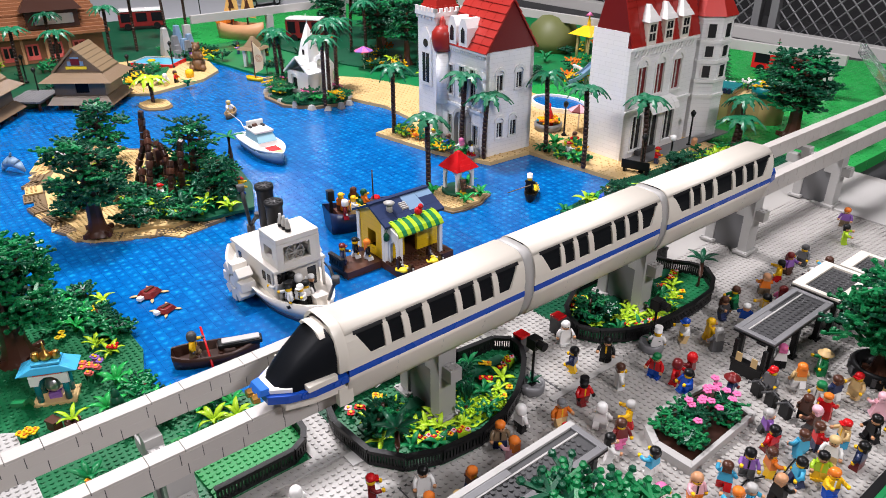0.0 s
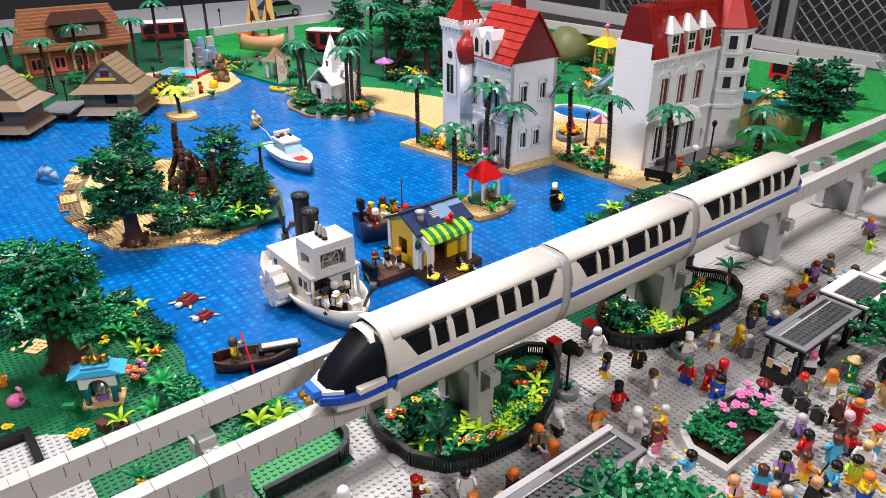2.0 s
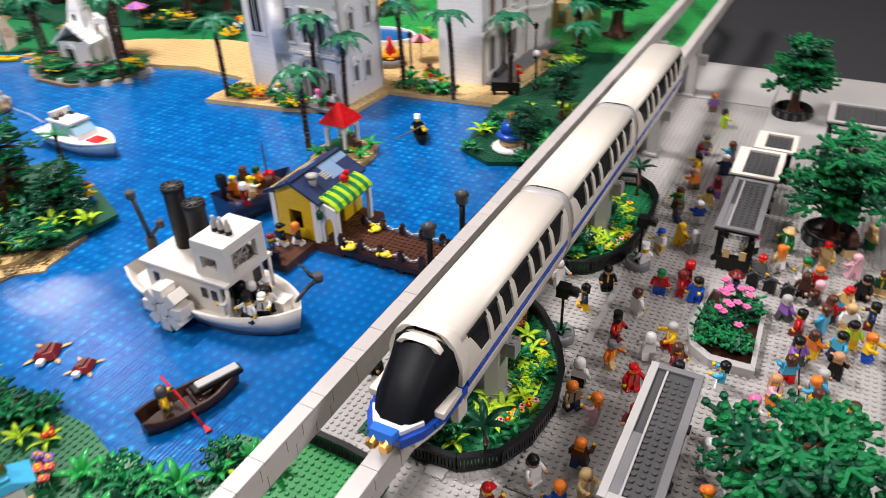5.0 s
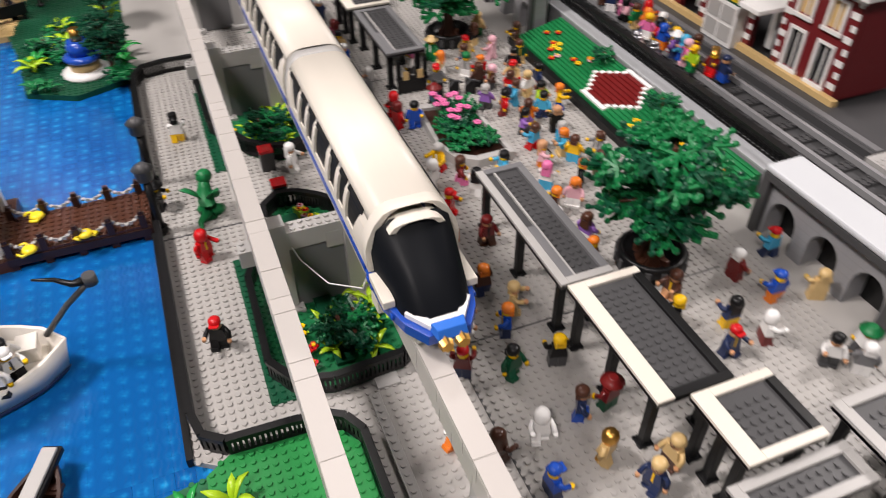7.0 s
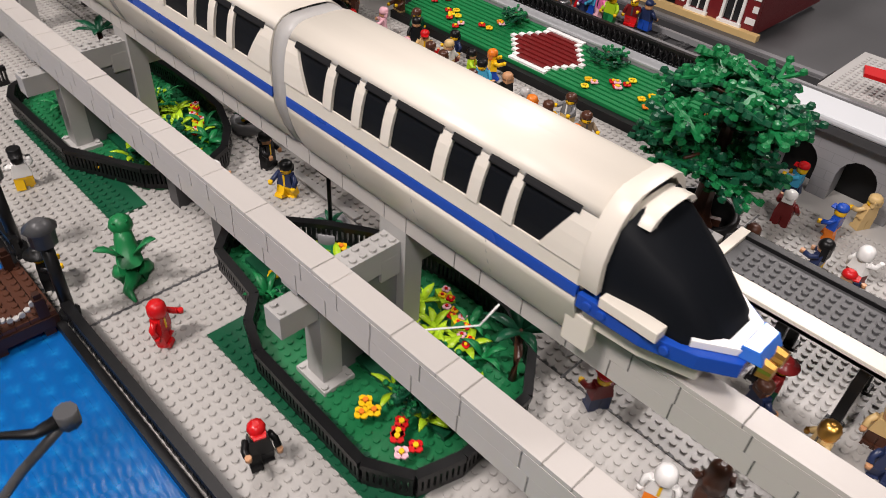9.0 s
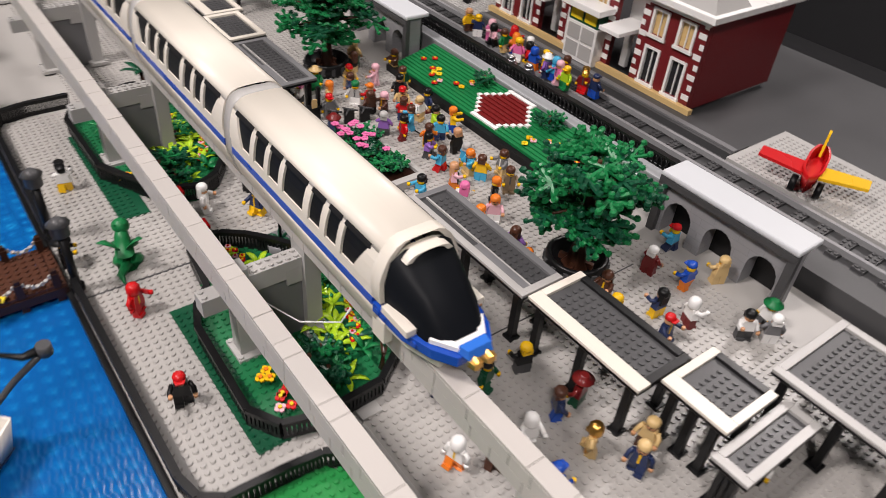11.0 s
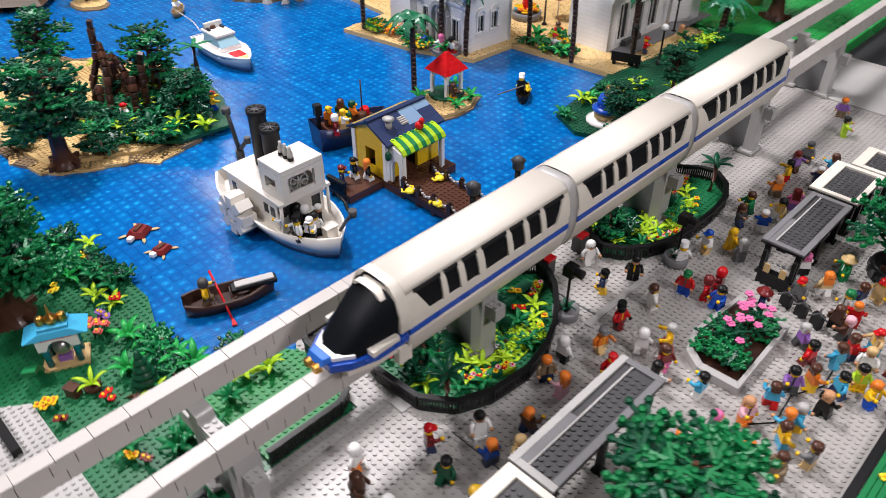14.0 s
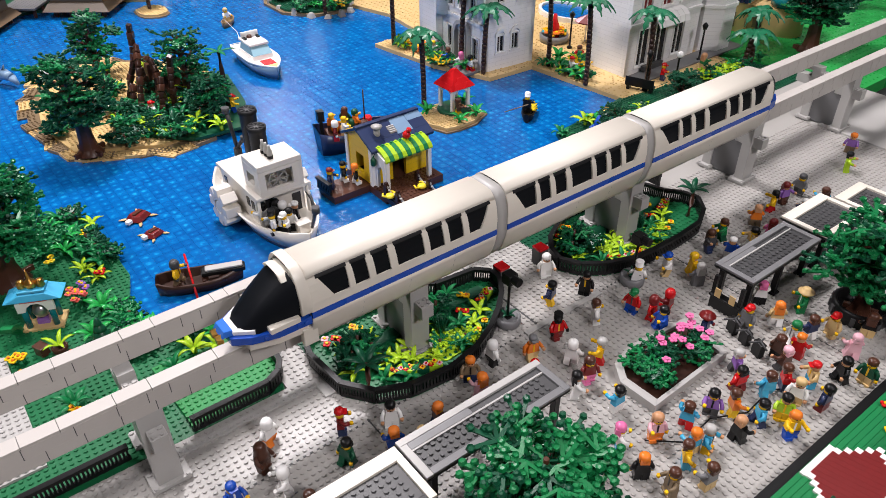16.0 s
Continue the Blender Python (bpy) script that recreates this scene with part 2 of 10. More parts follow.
def water_material():
    m = bpy.data.materials.new("clear_blue_water_tiles")
    m.use_nodes = True
    nt = m.node_tree
    bs = nt.nodes["Principled BSDF"]
    L = nt.links.new
    co = nt.nodes.new("ShaderNodeTexCoord")
    vm = nt.nodes.new("ShaderNodeVectorMath")
    vm.operation = "MULTIPLY"
    vm.inputs[1].default_value = (1 / (2 * S), 1 / (2 * S), 0)
    fr = nt.nodes.new("ShaderNodeVectorMath")
    fr.operation = "FRACTION"
    dist = nt.nodes.new("ShaderNodeVectorMath")
    dist.operation = "DISTANCE"
    dist.inputs[1].default_value = (0.5, 0.5, 0)
    n1 = nt.nodes.new("ShaderNodeTexNoise")
    n1.inputs["Scale"].default_value = 130
    n1.inputs["Detail"].default_value = 3
    n2 = nt.nodes.new("ShaderNodeTexNoise")
    n2.inputs["Scale"].default_value = 7
    wv = nt.nodes.new("ShaderNodeTexWave")
    wv.inputs["Scale"].default_value = 60
    wv.inputs["Distortion"].default_value = 5
    wv.inputs["Detail"].default_value = 2
    spot = nt.nodes.new("ShaderNodeMapRange")
    spot.inputs["From Min"].default_value, spot.inputs["From Max"].default_value = 0.42, 0.10
    mul = nt.nodes.new("ShaderNodeMath")
    mul.operation = "MULTIPLY"
    grain = nt.nodes.new("ShaderNodeMapRange")
    grain.inputs["From Min"].default_value, grain.inputs["From Max"].default_value = 0.35, 0.7
    big = nt.nodes.new("ShaderNodeMath")
    big.operation = "MULTIPLY"
    isl = nt.nodes.new("ShaderNodeNewGeometry")
    bs.inputs["Specular IOR Level"].default_value = 0.36
    ramp = nt.nodes.new("ShaderNodeValToRGB")
    e = ramp.color_ramp.elements
    e[0].position, e[0].color = 0.0, (0.0008, 0.078, 0.29, 1)
    e[1].position, e[1].color = 0.75, (0.008, 0.33, 0.68, 1)
    mid = e.new(0.3)
    mid.color = (0.001, 0.13, 0.40, 1)
    add = nt.nodes.new("ShaderNodeMath")
    add.operation = "ADD"
    ir = nt.nodes.new("ShaderNodeMath")
    ir.operation = "MULTIPLY"
    ir.inputs[1].default_value = 0.25
    L(co.outputs["Object"], vm.inputs[0])
    L(vm.outputs[0], fr.inputs[0])
    L(fr.outputs[0], dist.inputs[0])
    L(dist.outputs["Value"], spot.inputs["Value"])
    L(co.outputs["Object"], n1.inputs["Vector"])
    L(co.outputs["Object"], n2.inputs["Vector"])
    L(co.outputs["Object"], wv.inputs["Vector"])
    L(n1.outputs[0], grain.inputs["Value"])
    L(spot.outputs[0], mul.inputs[0])
    L(grain.outputs[0], mul.inputs[1])
    L(mul.outputs[0], big.inputs[0])
    L(n2.outputs[0], big.inputs[1])
    L(isl.outputs["Random Per Island"], ir.inputs[0])
    L(big.outputs[0], add.inputs[0])
    L(ir.outputs[0], add.inputs[1])
    L(add.outputs[0], ramp.inputs[0])
    L(ramp.outputs[0], bs.inputs["Base Color"])
    bs.inputs["Roughness"].default_value = 0.19
    bs.inputs["Coat Weight"].default_value = 0.1
    bs.inputs["Coat Roughness"].default_value = 0.08
    bp = nt.nodes.new("ShaderNodeBump")
    bp.inputs["Strength"].default_value = 0.25
    bp.inputs["Distance"].default_value = 0.0006
    L(wv.outputs["Fac"], bp.inputs["Height"])
    L(bp.outputs[0], bs.inputs["Normal"])
    return m


def brickwork(name, rgb, rough=0.35):
    """Wall plastic with the fine joints of stacked bricks."""
    m = plastic(name, rgb, rough)
    nt = m.node_tree
    L = nt.links.new
    co = nt.nodes.new("ShaderNodeTexCoord")
    sp = nt.nodes.new("ShaderNodeSeparateXYZ")
    ad = nt.nodes.new("ShaderNodeMath")
    ad.operation = "ADD"
    cb = nt.nodes.new("ShaderNodeCombineXYZ")
    br = nt.nodes.new("ShaderNodeTexBrick")
    br.inputs["Scale"].default_value = 1.0
    br.inputs["Brick Width"].default_value = 4 * S
    br.inputs["Row Height"].default_value = 1.2 * S
    br.inputs["Mortar Size"].default_value = 0.05 * S
    br.inputs["Mortar Smooth"].default_value = 0.3
    br.inputs["Color1"].default_value = (1, 1, 1, 1)
    br.inputs["Color2"].default_value = (0.97, 0.97, 0.97, 1)
    br.inputs["Mortar"].default_value = (0.84, 0.84, 0.84, 1)
    L(co.outputs["Object"], sp.inputs[0])
    L(sp.outputs[0], ad.inputs[0])
    L(sp.outputs[1], ad.inputs[1])
    L(ad.outputs[0], cb.inputs[0])
    L(sp.outputs[2], cb.inputs[1])
    L(cb.outputs[0], br.inputs["Vector"])
    bs = nt.nodes["Principled BSDF"]
    mx = nt.nodes.new("ShaderNodeMix")
    mx.data_type, mx.blend_type = "RGBA", "MULTIPLY"
    mx.inputs["Factor"].default_value = 1.0
    old = bs.inputs["Base Color"].links[0].from_socket
    L(old, mx.inputs["A"])
    L(br.outputs["Color"], mx.inputs["B"])
    L(mx.outputs["Result"], bs.inputs["Base Color"])
    bp = nt.nodes.new("ShaderNodeBump")
    bp.inputs["Strength"].default_value = 0.3
    bp.inputs["Distance"].default_value = 0.0004
    bp.invert = True
    L(br.outputs["Fac"], bp.inputs["Height"])
    L(bp.outputs[0], bs.inputs["Normal"])
    return m


WATER = water_material()
HOUSEW = brickwork("white_brick_wall", (0.84, 0.83, 0.83))
HUTTAN = brickwork("dark_tan_brick_wall", (0.19, 0.13, 0.08))
LODGEBR = brickwork("brown_brick_wall", (0.24, 0.10, 0.045))
STATRED = brickwork("dark_red_brick_wall", (0.17, 0.015, 0.018))
GREYWALL = brickwork("grey_brick_wall", (0.27, 0.27, 0.28))
SHOPYEL = brickwork("yellow_brick_wall", (0.80, 0.52, 0.01))
BASEGREY = plastic("grey_baseplate_plastic", (0.375, 0.36, 0.34), 0.32, vary=0.04)
HALLDARK = plastic("dark_hall_wall", (0.024, 0.024, 0.026), 0.7)
HALLFLOOR = plastic("dark_hall_floor", (0.03, 0.03, 0.032), 0.6)
ROADM = plastic("road_baseplate_plastic", (0.33, 0.34, 0.36), 0.4)

# ---- the hall round the table ----
for nm, b in (("wall_north", (-560, 520, -100, 420, 524, 330)), ("wall_south", (-560, -304, -100, 420, -300, 330)),
              ("wall_west", (-564, -300, -100, -560, 520, 330)), ("wall_east", (420, -300, -100, 424, 520, 330)),
              ("floor", (-560, -300, -104, 420, 520, -100)), ("ceiling", (-560, -300, 330, 420, 520, 334))):
    bm = B()
    box(bm, *b)
    solo(nm, bm, HALLFLOOR if nm == "floor" else HALLDARK, "dark matt surface of the exhibition hall", nm.split("_")[0], kind="structure")

bm = B()
box(bm, -420, -70, -100, 130, 400, -3)
solo("display_table", bm, HALLDARK, "long dark table under the whole brick layout", "table", kind="structure")

# ---- water: clear blue tiles, two studs square ----
bm = B()
box(bm, -300, -60, -3, -12, 150, -1.06)
water = solo("water", bm, BLUE, "clear blue tiled water of the lagoon", "water", kind="structure")


def tile_sheet(name, cells, size, z, h, mat, parent, gap=0.01):
    k = len(cells)
    c = np.array(cells, float)
    q = size / 2 - gap
    lo = np.array([(-1, -1), (1, -1), (1, 1), (-1, 1)], float)
    v = np.zeros((k, 8, 3))
    v[:, :4, :2] = c[:, None, :] + lo * q
    v[:, 4:, :2] = c[:, None, :] + lo * (q - 0.006)
    v[:, :4, 2], v[:, 4:, 2] = z - h, z
    rs = np.random.default_rng(5)
    v[:, 4:, 2] += rs.normal(0, 0.004, (k, 2)) @ lo.T
    base = (np.arange(k) * 8)[:, None]
    f = [base + np.array(ix) for ix in ((4, 5, 6, 7), (0, 1, 5, 4), (1, 2, 6, 5), (2, 3, 7, 6), (3, 0, 4, 7))]
    me = bpy.data.meshes.new(name)
    me.from_pydata((v.reshape(-1, 3) * S).tolist(), [], np.concatenate(f).tolist())
    me.materials.append(mat)
    ob = new(name, me)
    ob.parent = parent
    return tagged(ob, kind="stuff")


NEAR = [(x, y) for x in range(-45, -22, 2) for y in range(13, 51, 2)]
NEARSET = set(NEAR)
REST = [(x, y) for x in range(-299, -12, 2) for y in range(-59, 150, 2) if (x, y) not in NEARSET]
tile_sheet("water_tiles", REST, 2, -0.8, 0.3, WATER, water, 0.004)

# ---- plaza and walkway ----
bm = B()
prism(bm, [(-22, 12), (-22, 98), (-22, 180), (60, 180), (60, -60), (-5.1, -60), (-5.1, 10), (-19, 10)][::-1], -3, 0)
plaza = solo("plaza", bm, BASEGREY, "light grey studded baseplates of the plaza", "plaza", kind="structure")
PLANTER_A = [(-12.6, 19.5), (-10.5, 16), (-6.6, 14.9), (1.2, 15.4), (5.5, 18.5), (7.6, 23.2), (8.3, 29.8), (7.2, 35.5), (5.2, 39.8), (2.6, 43.6), (-0.2, 46.8), (-3, 48.8), (-5.6, 49.2), (-7.8, 47), (-8.2, 43), (-8.6, 39.5), (-10.9, 37), (-12.2, 33.5)]
PLANTER_B = [(-11.4, 73), (-8.5, 67.5), (-6.8, 64.2), (-4, 61.8), (-1, 60.8), (2.4, 62.6), (5, 66.2), (6.8, 71), (7.3, 76), (7.4, 83), (6.8, 89.4), (4.6, 93.6), (1.2, 96.4), (-2, 95.6), (-4.6, 93.4), (-7.6, 92.6), (-10.4, 91.2), (-11.6, 88.5)]


def inside(x, y, pts):
    c, n = False, len(pts)
    for i in range(n):
        (x0, y0), (x1, y1) = pts[i], pts[i - 1]
        if (y0 > y) != (y1 > y) and x < (x1 - x0) * (y - y0) / (y1 - y0) + x0:
            c = not c
    return c


PZ = []
for ix in range(-22, 50):
    for iy in range(-40, 150):
        x, y = ix + 0.5, iy + 0.5
        if inside(x, y, PLANTER_A) or inside(x, y, PLANTER_B) or (x < -5 and y < 11.5) or (x < -8 and y > 97):
            continue
        if 20.5 < x < 30.2 and 48 < y < 66 or (x > 47 and y > 24):
            continue
        PZ.append((x, y, 0))
stud_field("stud_rows", PZ, BASEGREY, plaza)
# fine joints between the baseplates, and the plain tile paths
bm = B()
for b in ((7.2, -40, -0.02, 7.5, 150, 0.04), (-22, 47.9, -0.02, 7, 48.2, 0.05), (7, 79.9, -0.02, 44, 80.1, 0.05), (7, 15.9, -0.02, 44, 16.1, 0.05)):
    box(bm, *b)
part("baseplate_joint", bm, DGREY, plaza)
bm = B()
box(bm, -4, 150, -0.02, 20, 176, 0.45)
box(bm, 20, 128, -0.02, 44, 150, 0.3)
part("smooth_slab", bm, LGREY, plaza, "smooth light grey tiles", bevel=0.06)
bm = B()
box(bm, -3.6, -7, 0.0, -2.4, 13, 0.4)
box(bm, -2.4, 13.4, 0.0, 0.2, 16, 0.4)
box(bm, 7.2, 45, 0, 8.2, 62, 0.35)
part("raised_plate", bm, LGREY, plaza, bevel=0.05)
stud_field("raised_plate_studs", [(-3.0, y + 0.5, 0.4) for y in range(-7, 13)], LGREY, plaza)

# ---- monorail track ----


def pier(y, base=0.3):
    """A wall-like pier under both beams, with stepped brackets and feet."""
    p = thing("monorail_pier", "light grey brick pier carrying both monorail beams", "pier", 0, y, base, group="monorail piers", square=True)
    top = 13 - base
    for x, h in ((-8.3, 1.1), (0, 1.6)):
        bm = B()
        box(bm, x - 1, -h, 0.6, x + 1, h, top)
        part("column", bm, LGREY, p, bevel=0.05)
        bm = B()
        box(bm, x - 1.6, -h - 0.9, 0, x + 1.6, h + 0.9, 0.6)
        studs(bm, (x - 1.25, x + 1.25), (-h - 0.45, h + 0.45), 0.6)
        part("foot", bm, LGREY, p, bevel=0.05)
    bm = B()
    box(bm, -7.3, -1, top - 3.6, -1, 1, top - 1.2)
    studs(bm, [-6.5 + k for k in range(6)], (-0.5, 0.5), top - 1.2)
    part("lintel", bm, LGREY, p)
    # light grey wall under the beams; mid grey paints the shade on it
    bm = B()
    box(bm, -7.3, -0.7, 0.0, -1, 0.7, top - 3.6)
    part("web_wall", bm, MGREY, p, "wall between the columns, its shade put in as darker grey")
    for x0, x1 in ((-12.7, -9.32), (1, 3), (-2.99, -1.01)):
        bm = B()
        box(bm, x0, -1.02, top - 4.6, x1, 1.02, top - 2.4)
        studs(bm, (x0 + 0.5, x1 - 0.5), (-0.5, 0.5), top - 2.4)
        part("bracket", bm, LGREY, p, bevel=0.04)
    bm = B()
    box(bm, -11, -1.0, top - 1.1, -9.32, 1.0, top)
    part("saddle", bm, LGREY, p)
    return p


for y in (-49, -9.2, 29.6, 77, 113.5, 152):
    pier(y)


def beam(name, x0, y0, y1, seed):
    r = random.Random(seed)
    t = thing(name, "long warm grey monorail beam of stacked bricks", "monorail beam", x0, 0, 0, kind="structure", square=True)
    bm = B()
    box(bm, 0.03, y0, 13.0, 1.97, y1, 16.1)
    part("core", bm, DGREY, t)
    y, k = y0, 0
    bm = B()
    while y < y1:  # brick courses on both flanks, tiles on top
        for zi, (za, zb) in enumerate(((13.0, 14.55), (14.56, 16.1))):
            yy = y + zi * 3.3
            cut = yy + r.choice((2.6, 4.0, 4.6))
            for xa, xb in ((-0.02, 0.1), (1.9, 2.02)):
                box(bm, xa, yy + 0.05, za, xb, cut - 0.05, zb)
                box(bm, xa, cut + 0.05, za, xb, min(yy + 8 - 0.05, y1 + 3), zb)
        y += 8
    part("side_bricks", bm, BEAMG, t, kind="stuff")
    y = y0
    while y < y1:
        ln = r.choice((2, 4, 4, 6, 8))
        y2 = min(y + ln, y1)
        if -30 < y < 70 and k < 40:
            bm = B()
            box(bm, 0, y + 0.03, 16.1, 2, y2 - 0.03, 16.5 + r.uniform(-0.02, 0.02))
            part("tile", bm, BEAMG, t, bevel=0.03)
            k += 1
        else:
            bm = B()
            box(bm, 0, y + 0.02, 16.1, 2, y2 - 0.02, 16.5)
            part("tile", bm, BEAMG, t)
        y = y2
    return t


beam("monorail_beam_west", -11.4, -60, 205, 3)
beam("monorail_beam_east", -1, -60, 215, 4)


def far_beam(x0, y0, x1, y1, mat, label):
    d = math.hypot(x1 - x0, y1 - y0)
    t = thing("monorail_beam_far", label, "monorail beam", x0, y0, 0, math.degrees(math.atan2(y1 - y0, x1 - x0)), kind="structure")
    bm = B()
    box(bm, 0, -1, 13, d, 1, 16.5)
    part("span", bm, mat, t, bevel=0.06)
    if mat is not CLEAR:
        for k in range(int(d // 40) + 1):
            bm = B()
            box(bm, k * 40 + 3, -1.2, -1, k * 40 + 6, 1.2, 13)
            box(bm, k * 40 + 1.5, -1.6, -1, k * 40 + 7.5, 1.6, 0)
            part("support", bm, LGREY, t)


far_beam(-46, 266, -257, 240, LGREY, "light grey far side of the monorail loop")
far_beam(-257, 240, -257, 118, LGREY, "light grey monorail beam behind the lodge")
far_beam(-10, 206, -46, 266, CLEAR, "clear plastic curve of the monorail track")

# ---- ground west, north and south of the lagoon ----


def ground(name, pts, z0, z1, mat, label, stud_mat=None, step=1, inset=0.4, dens=1.0, kind="structure"):
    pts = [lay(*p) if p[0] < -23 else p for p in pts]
    area = sum(pts[i][0] * pts[(i + 1) % len(pts)][1] - pts[(i + 1) % len(pts)][0] * pts[i][1] for i in range(len(pts)))
    if area < 0:
        pts = pts[::-1]
    bm = B()
    prism(bm, pts, z0, z1)
    g = solo(name, bm, mat, label, name.split("_")[0], kind=kind)
    if stud_mat:
        xs, ys = [p[0] for p in pts], [p[1] for p in pts]
        out = []
        for ix in range(int(min(xs)), int(max(xs)) + 1, step):
            for iy in range(int(min(ys)), int(max(ys)) + 1, step):
                x, y = ix + 0.5, iy + 0.5
                if inside(x, y, pts) and R.random() < dens:
                    out.append((x, y, z1))
        if out:
            stud_field("ground_studs", out, stud_mat, g, 6)
    return g


BEDGREEN = plastic("bed_green_plastic", (0.006, 0.13, 0.045), 0.36)
ground("ground_south", [(-79, -60), (-4, -60), (-4, 9), (-9.5, 11.5), (-14, 11), (-20, 10), (-26, 9), (-25, 1), (-34, -2), (-46, 2.5), (-58, 3), (-70, 3), (-76, -3), (-75, -12), (-79, -22)],
       -3, -0.3, BEDGREEN, "green studded ground with tropical plants", BEDGREEN)
LAWN = plastic("lawn_green_plastic", (0.012, 0.22, 0.05), 0.4, spec=0.4)
ground("lawn_bed", [(-21, -4.2), (-6.1, -3.6), (-6.1, 8.0), (-8.6, 10.8), (-18.6, 11.2), (-21, 9.6)], -0.6, 0.2, LAWN, "bright green studded bed under the beams", LAWN)
ground("ground_path", [(-37.0, -54.7), (-37.7, -22.7), (-35.5, -19.6), (-12, -21.1), (-12, -60)], -0.3, 0.1, LGREY, "light grey studded path plates", LGREY)
ground("beach_east", [(-118, 104), (-94, 107), (-77, 113), (-77, 129), (-45, 131), (-42, 180), (-140, 180), (-140, 125), (-120, 122)],
       -3, 0.3, TAN, "tan sandy beach in front of the white houses", TAN, dens=0.5)
ground("ground_east", [(-46, 131), (-43, 118), (-41, 102), (-32, 97), (-22, 98), (-22, 180), (-46, 180)], -3, 0.2, DGREEN, "dark green bank beyond the walkway", DGREEN)
ground("lawn_north", [(-70, 180), (-8, 180), (-8, 330), (-130, 330), (-130, 180)], -3, 0.3, BGREEN, "bright green studded lawn behind the houses", BGREEN, step=2)
ground("lawn_north_far", [(-140, 150), (-170, 140), (-185, 125), (-205, 112), (-235, 108), (-258, 112), (-262, 150), (-275, 200), (-275, 330), (-130, 330), (-130, 180), (-140, 180)],
       -3, 0.1, GREEN, "green ground with rides and stalls", None)
ground("beach_north", [(-128, 128), (-150, 122), (-168, 118), (-185, 118), (-196, 112), (-190, 128), (-175, 142), (-150, 152), (-128, 152)],
       -3, 0.35, TAN, "tan sandy beach with stalls and palms", TAN, step=2)
ground("beach_west", [(-204.0, 56.8), (-197.9, 67.5), (-201.8, 79.2), (-206.1, 91.4), (-215.2, 102.4), (-230.2, 106.3), (-248.5, 101.7), (-246.1, 71.5), (-220.6, 58.9)],
       -3, 0.3, TAN, "tan beach before the brown lodge", TAN, step=2)
ground("beach_lawn", [(-210.9, 61.5), (-227.1, 72.0), (-228.9, 89.0), (-215.3, 80.1)], -0.3, 0.75, BEDGREEN, "green studded lawn on the beach", BEDGREEN)
ground("ground_west", [(-205, 12), (-205, 50), (-222, 55), (-236, 72), (-246, 108), (-330, 130), (-330, -20), (-215, -20)],
       -3, 0.1, DGREEN, "dark green ground round the lodge", None)
ground("lawn_far", [(-246, 108), (-258, 112), (-262, 150), (-275, 200), (-275, 330), (-322, 330), (-322, 128)], -3, 0.2, BGREEN, "bright green strip of lawn beside the road", None)
ground("road", [(-322, -20), (-322, 400), (-400, 400), (-400, -20)], -3, 0.0, ROADM, "pale grey road baseplates with markings", None)
bm = B()
for k in range(16):
    box(bm, -352, 40 + k * 20, 0, -351, 50 + k * 20, 0.06)
box(bm, -327, -20, 0, -326.2, 400, 0.06)
solo("road_marking", bm, WHITE, "white painted lines on the road", "road marking", kind="structure")
# ---- monorail train ----
# cross-section of a car, right half: x from the middle, z; the body is open below, where it straddles the beam
SIDE = [(1.9, 25.5), (2.5, 25.3), (3.05, 24.85), (3.45, 24.2), (3.75, 23.3), (3.95, 22.2), (4.05, 21.0), (4.05, 19.9)]
SKIRT = [(4.08, 19.0), (3.95, 18.0), (3.7, 17.0), (3.35, 16.0), (2.9, 15.0), (2.4, 14.2)]


def strip(bm, prof, y0, y1, mi=0, thick=0.25, ny=1):
    """A curved shell along y, on both sides of the train, with thickness."""
    for s in (-1, 1):
        rows = []
        for k in range(ny + 1):
            y = y0 + (y1 - y0) * k / ny
            rows.append(([bm.verts.new((s * x, y, z)) for x, z in prof], [bm.verts.new((s * (x - thick), y, z - 0.02)) for x, z in prof]))
        for (a, ai), (b, bi) in zip(rows, rows[1:]):
            for i in range(len(prof) - 1):
                for q in ((a[i], a[i + 1], b[i + 1], b[i]), (ai[i], bi[i], bi[i + 1], ai[i + 1])):
                    f = bm.faces.new(q)
                    f.material_index, f.smooth = mi, True
            bm.faces.new((a[0], b[0], bi[0], ai[0])).material_index = mi
            bm.faces.new((a[-1], ai[-1], bi[-1], b[-1])).material_index = mi
        for v, vi in (rows[0], rows[-1]):
            for i in range(len(prof) - 1):
                bm.faces.new((v[i], vi[i], vi[i + 1], v[i + 1])).material_index = mi


def side_x(z):
    pts = SIDE + SKIRT
    for (xa, za), (xb, zb) in zip(pts, pts[1:]):
        if zb <= z <= za:
            return xa + (xb - xa) * (za - z) / (za - zb)
    return 4.05


WIN_TOP, WIN_SILL = 24.4, 21.0


def panel_side(bm, ya, yb, za, zb, s, mi=0, out=0.0, inn=0.3, yat=None, ybt=None):
    """A curved wall piece between heights zb and za; yat, ybt: where its ends lie at the top, if slanted."""
    yat = ya if yat is None else yat
    ybt = yb if ybt is None else ybt
    n = 4
    g = []
    for k in range(n + 1):
        u = k / n
        z = zb + (za - zb) * u
        x = side_x(z) + out
        y0, y1 = ya + (yat - ya) * u, yb + (ybt - yb) * u
        g.append([bm.verts.new((s * x, y0, z)), bm.verts.new((s * x, y1, z)), bm.verts.new((s * (x - inn), y1, z)), bm.verts.new((s * (x - inn), y0, z))])
    for a, b in zip(g, g[1:]):
        for i in range(4):
            f = bm.faces.new((a[i], a[(i + 1) % 4], b[(i + 1) % 4], b[i]))
            f.material_index = mi
    bm.faces.new(g[0][::-1]).material_index = mi
    bm.faces.new(g[-1]).material_index = mi


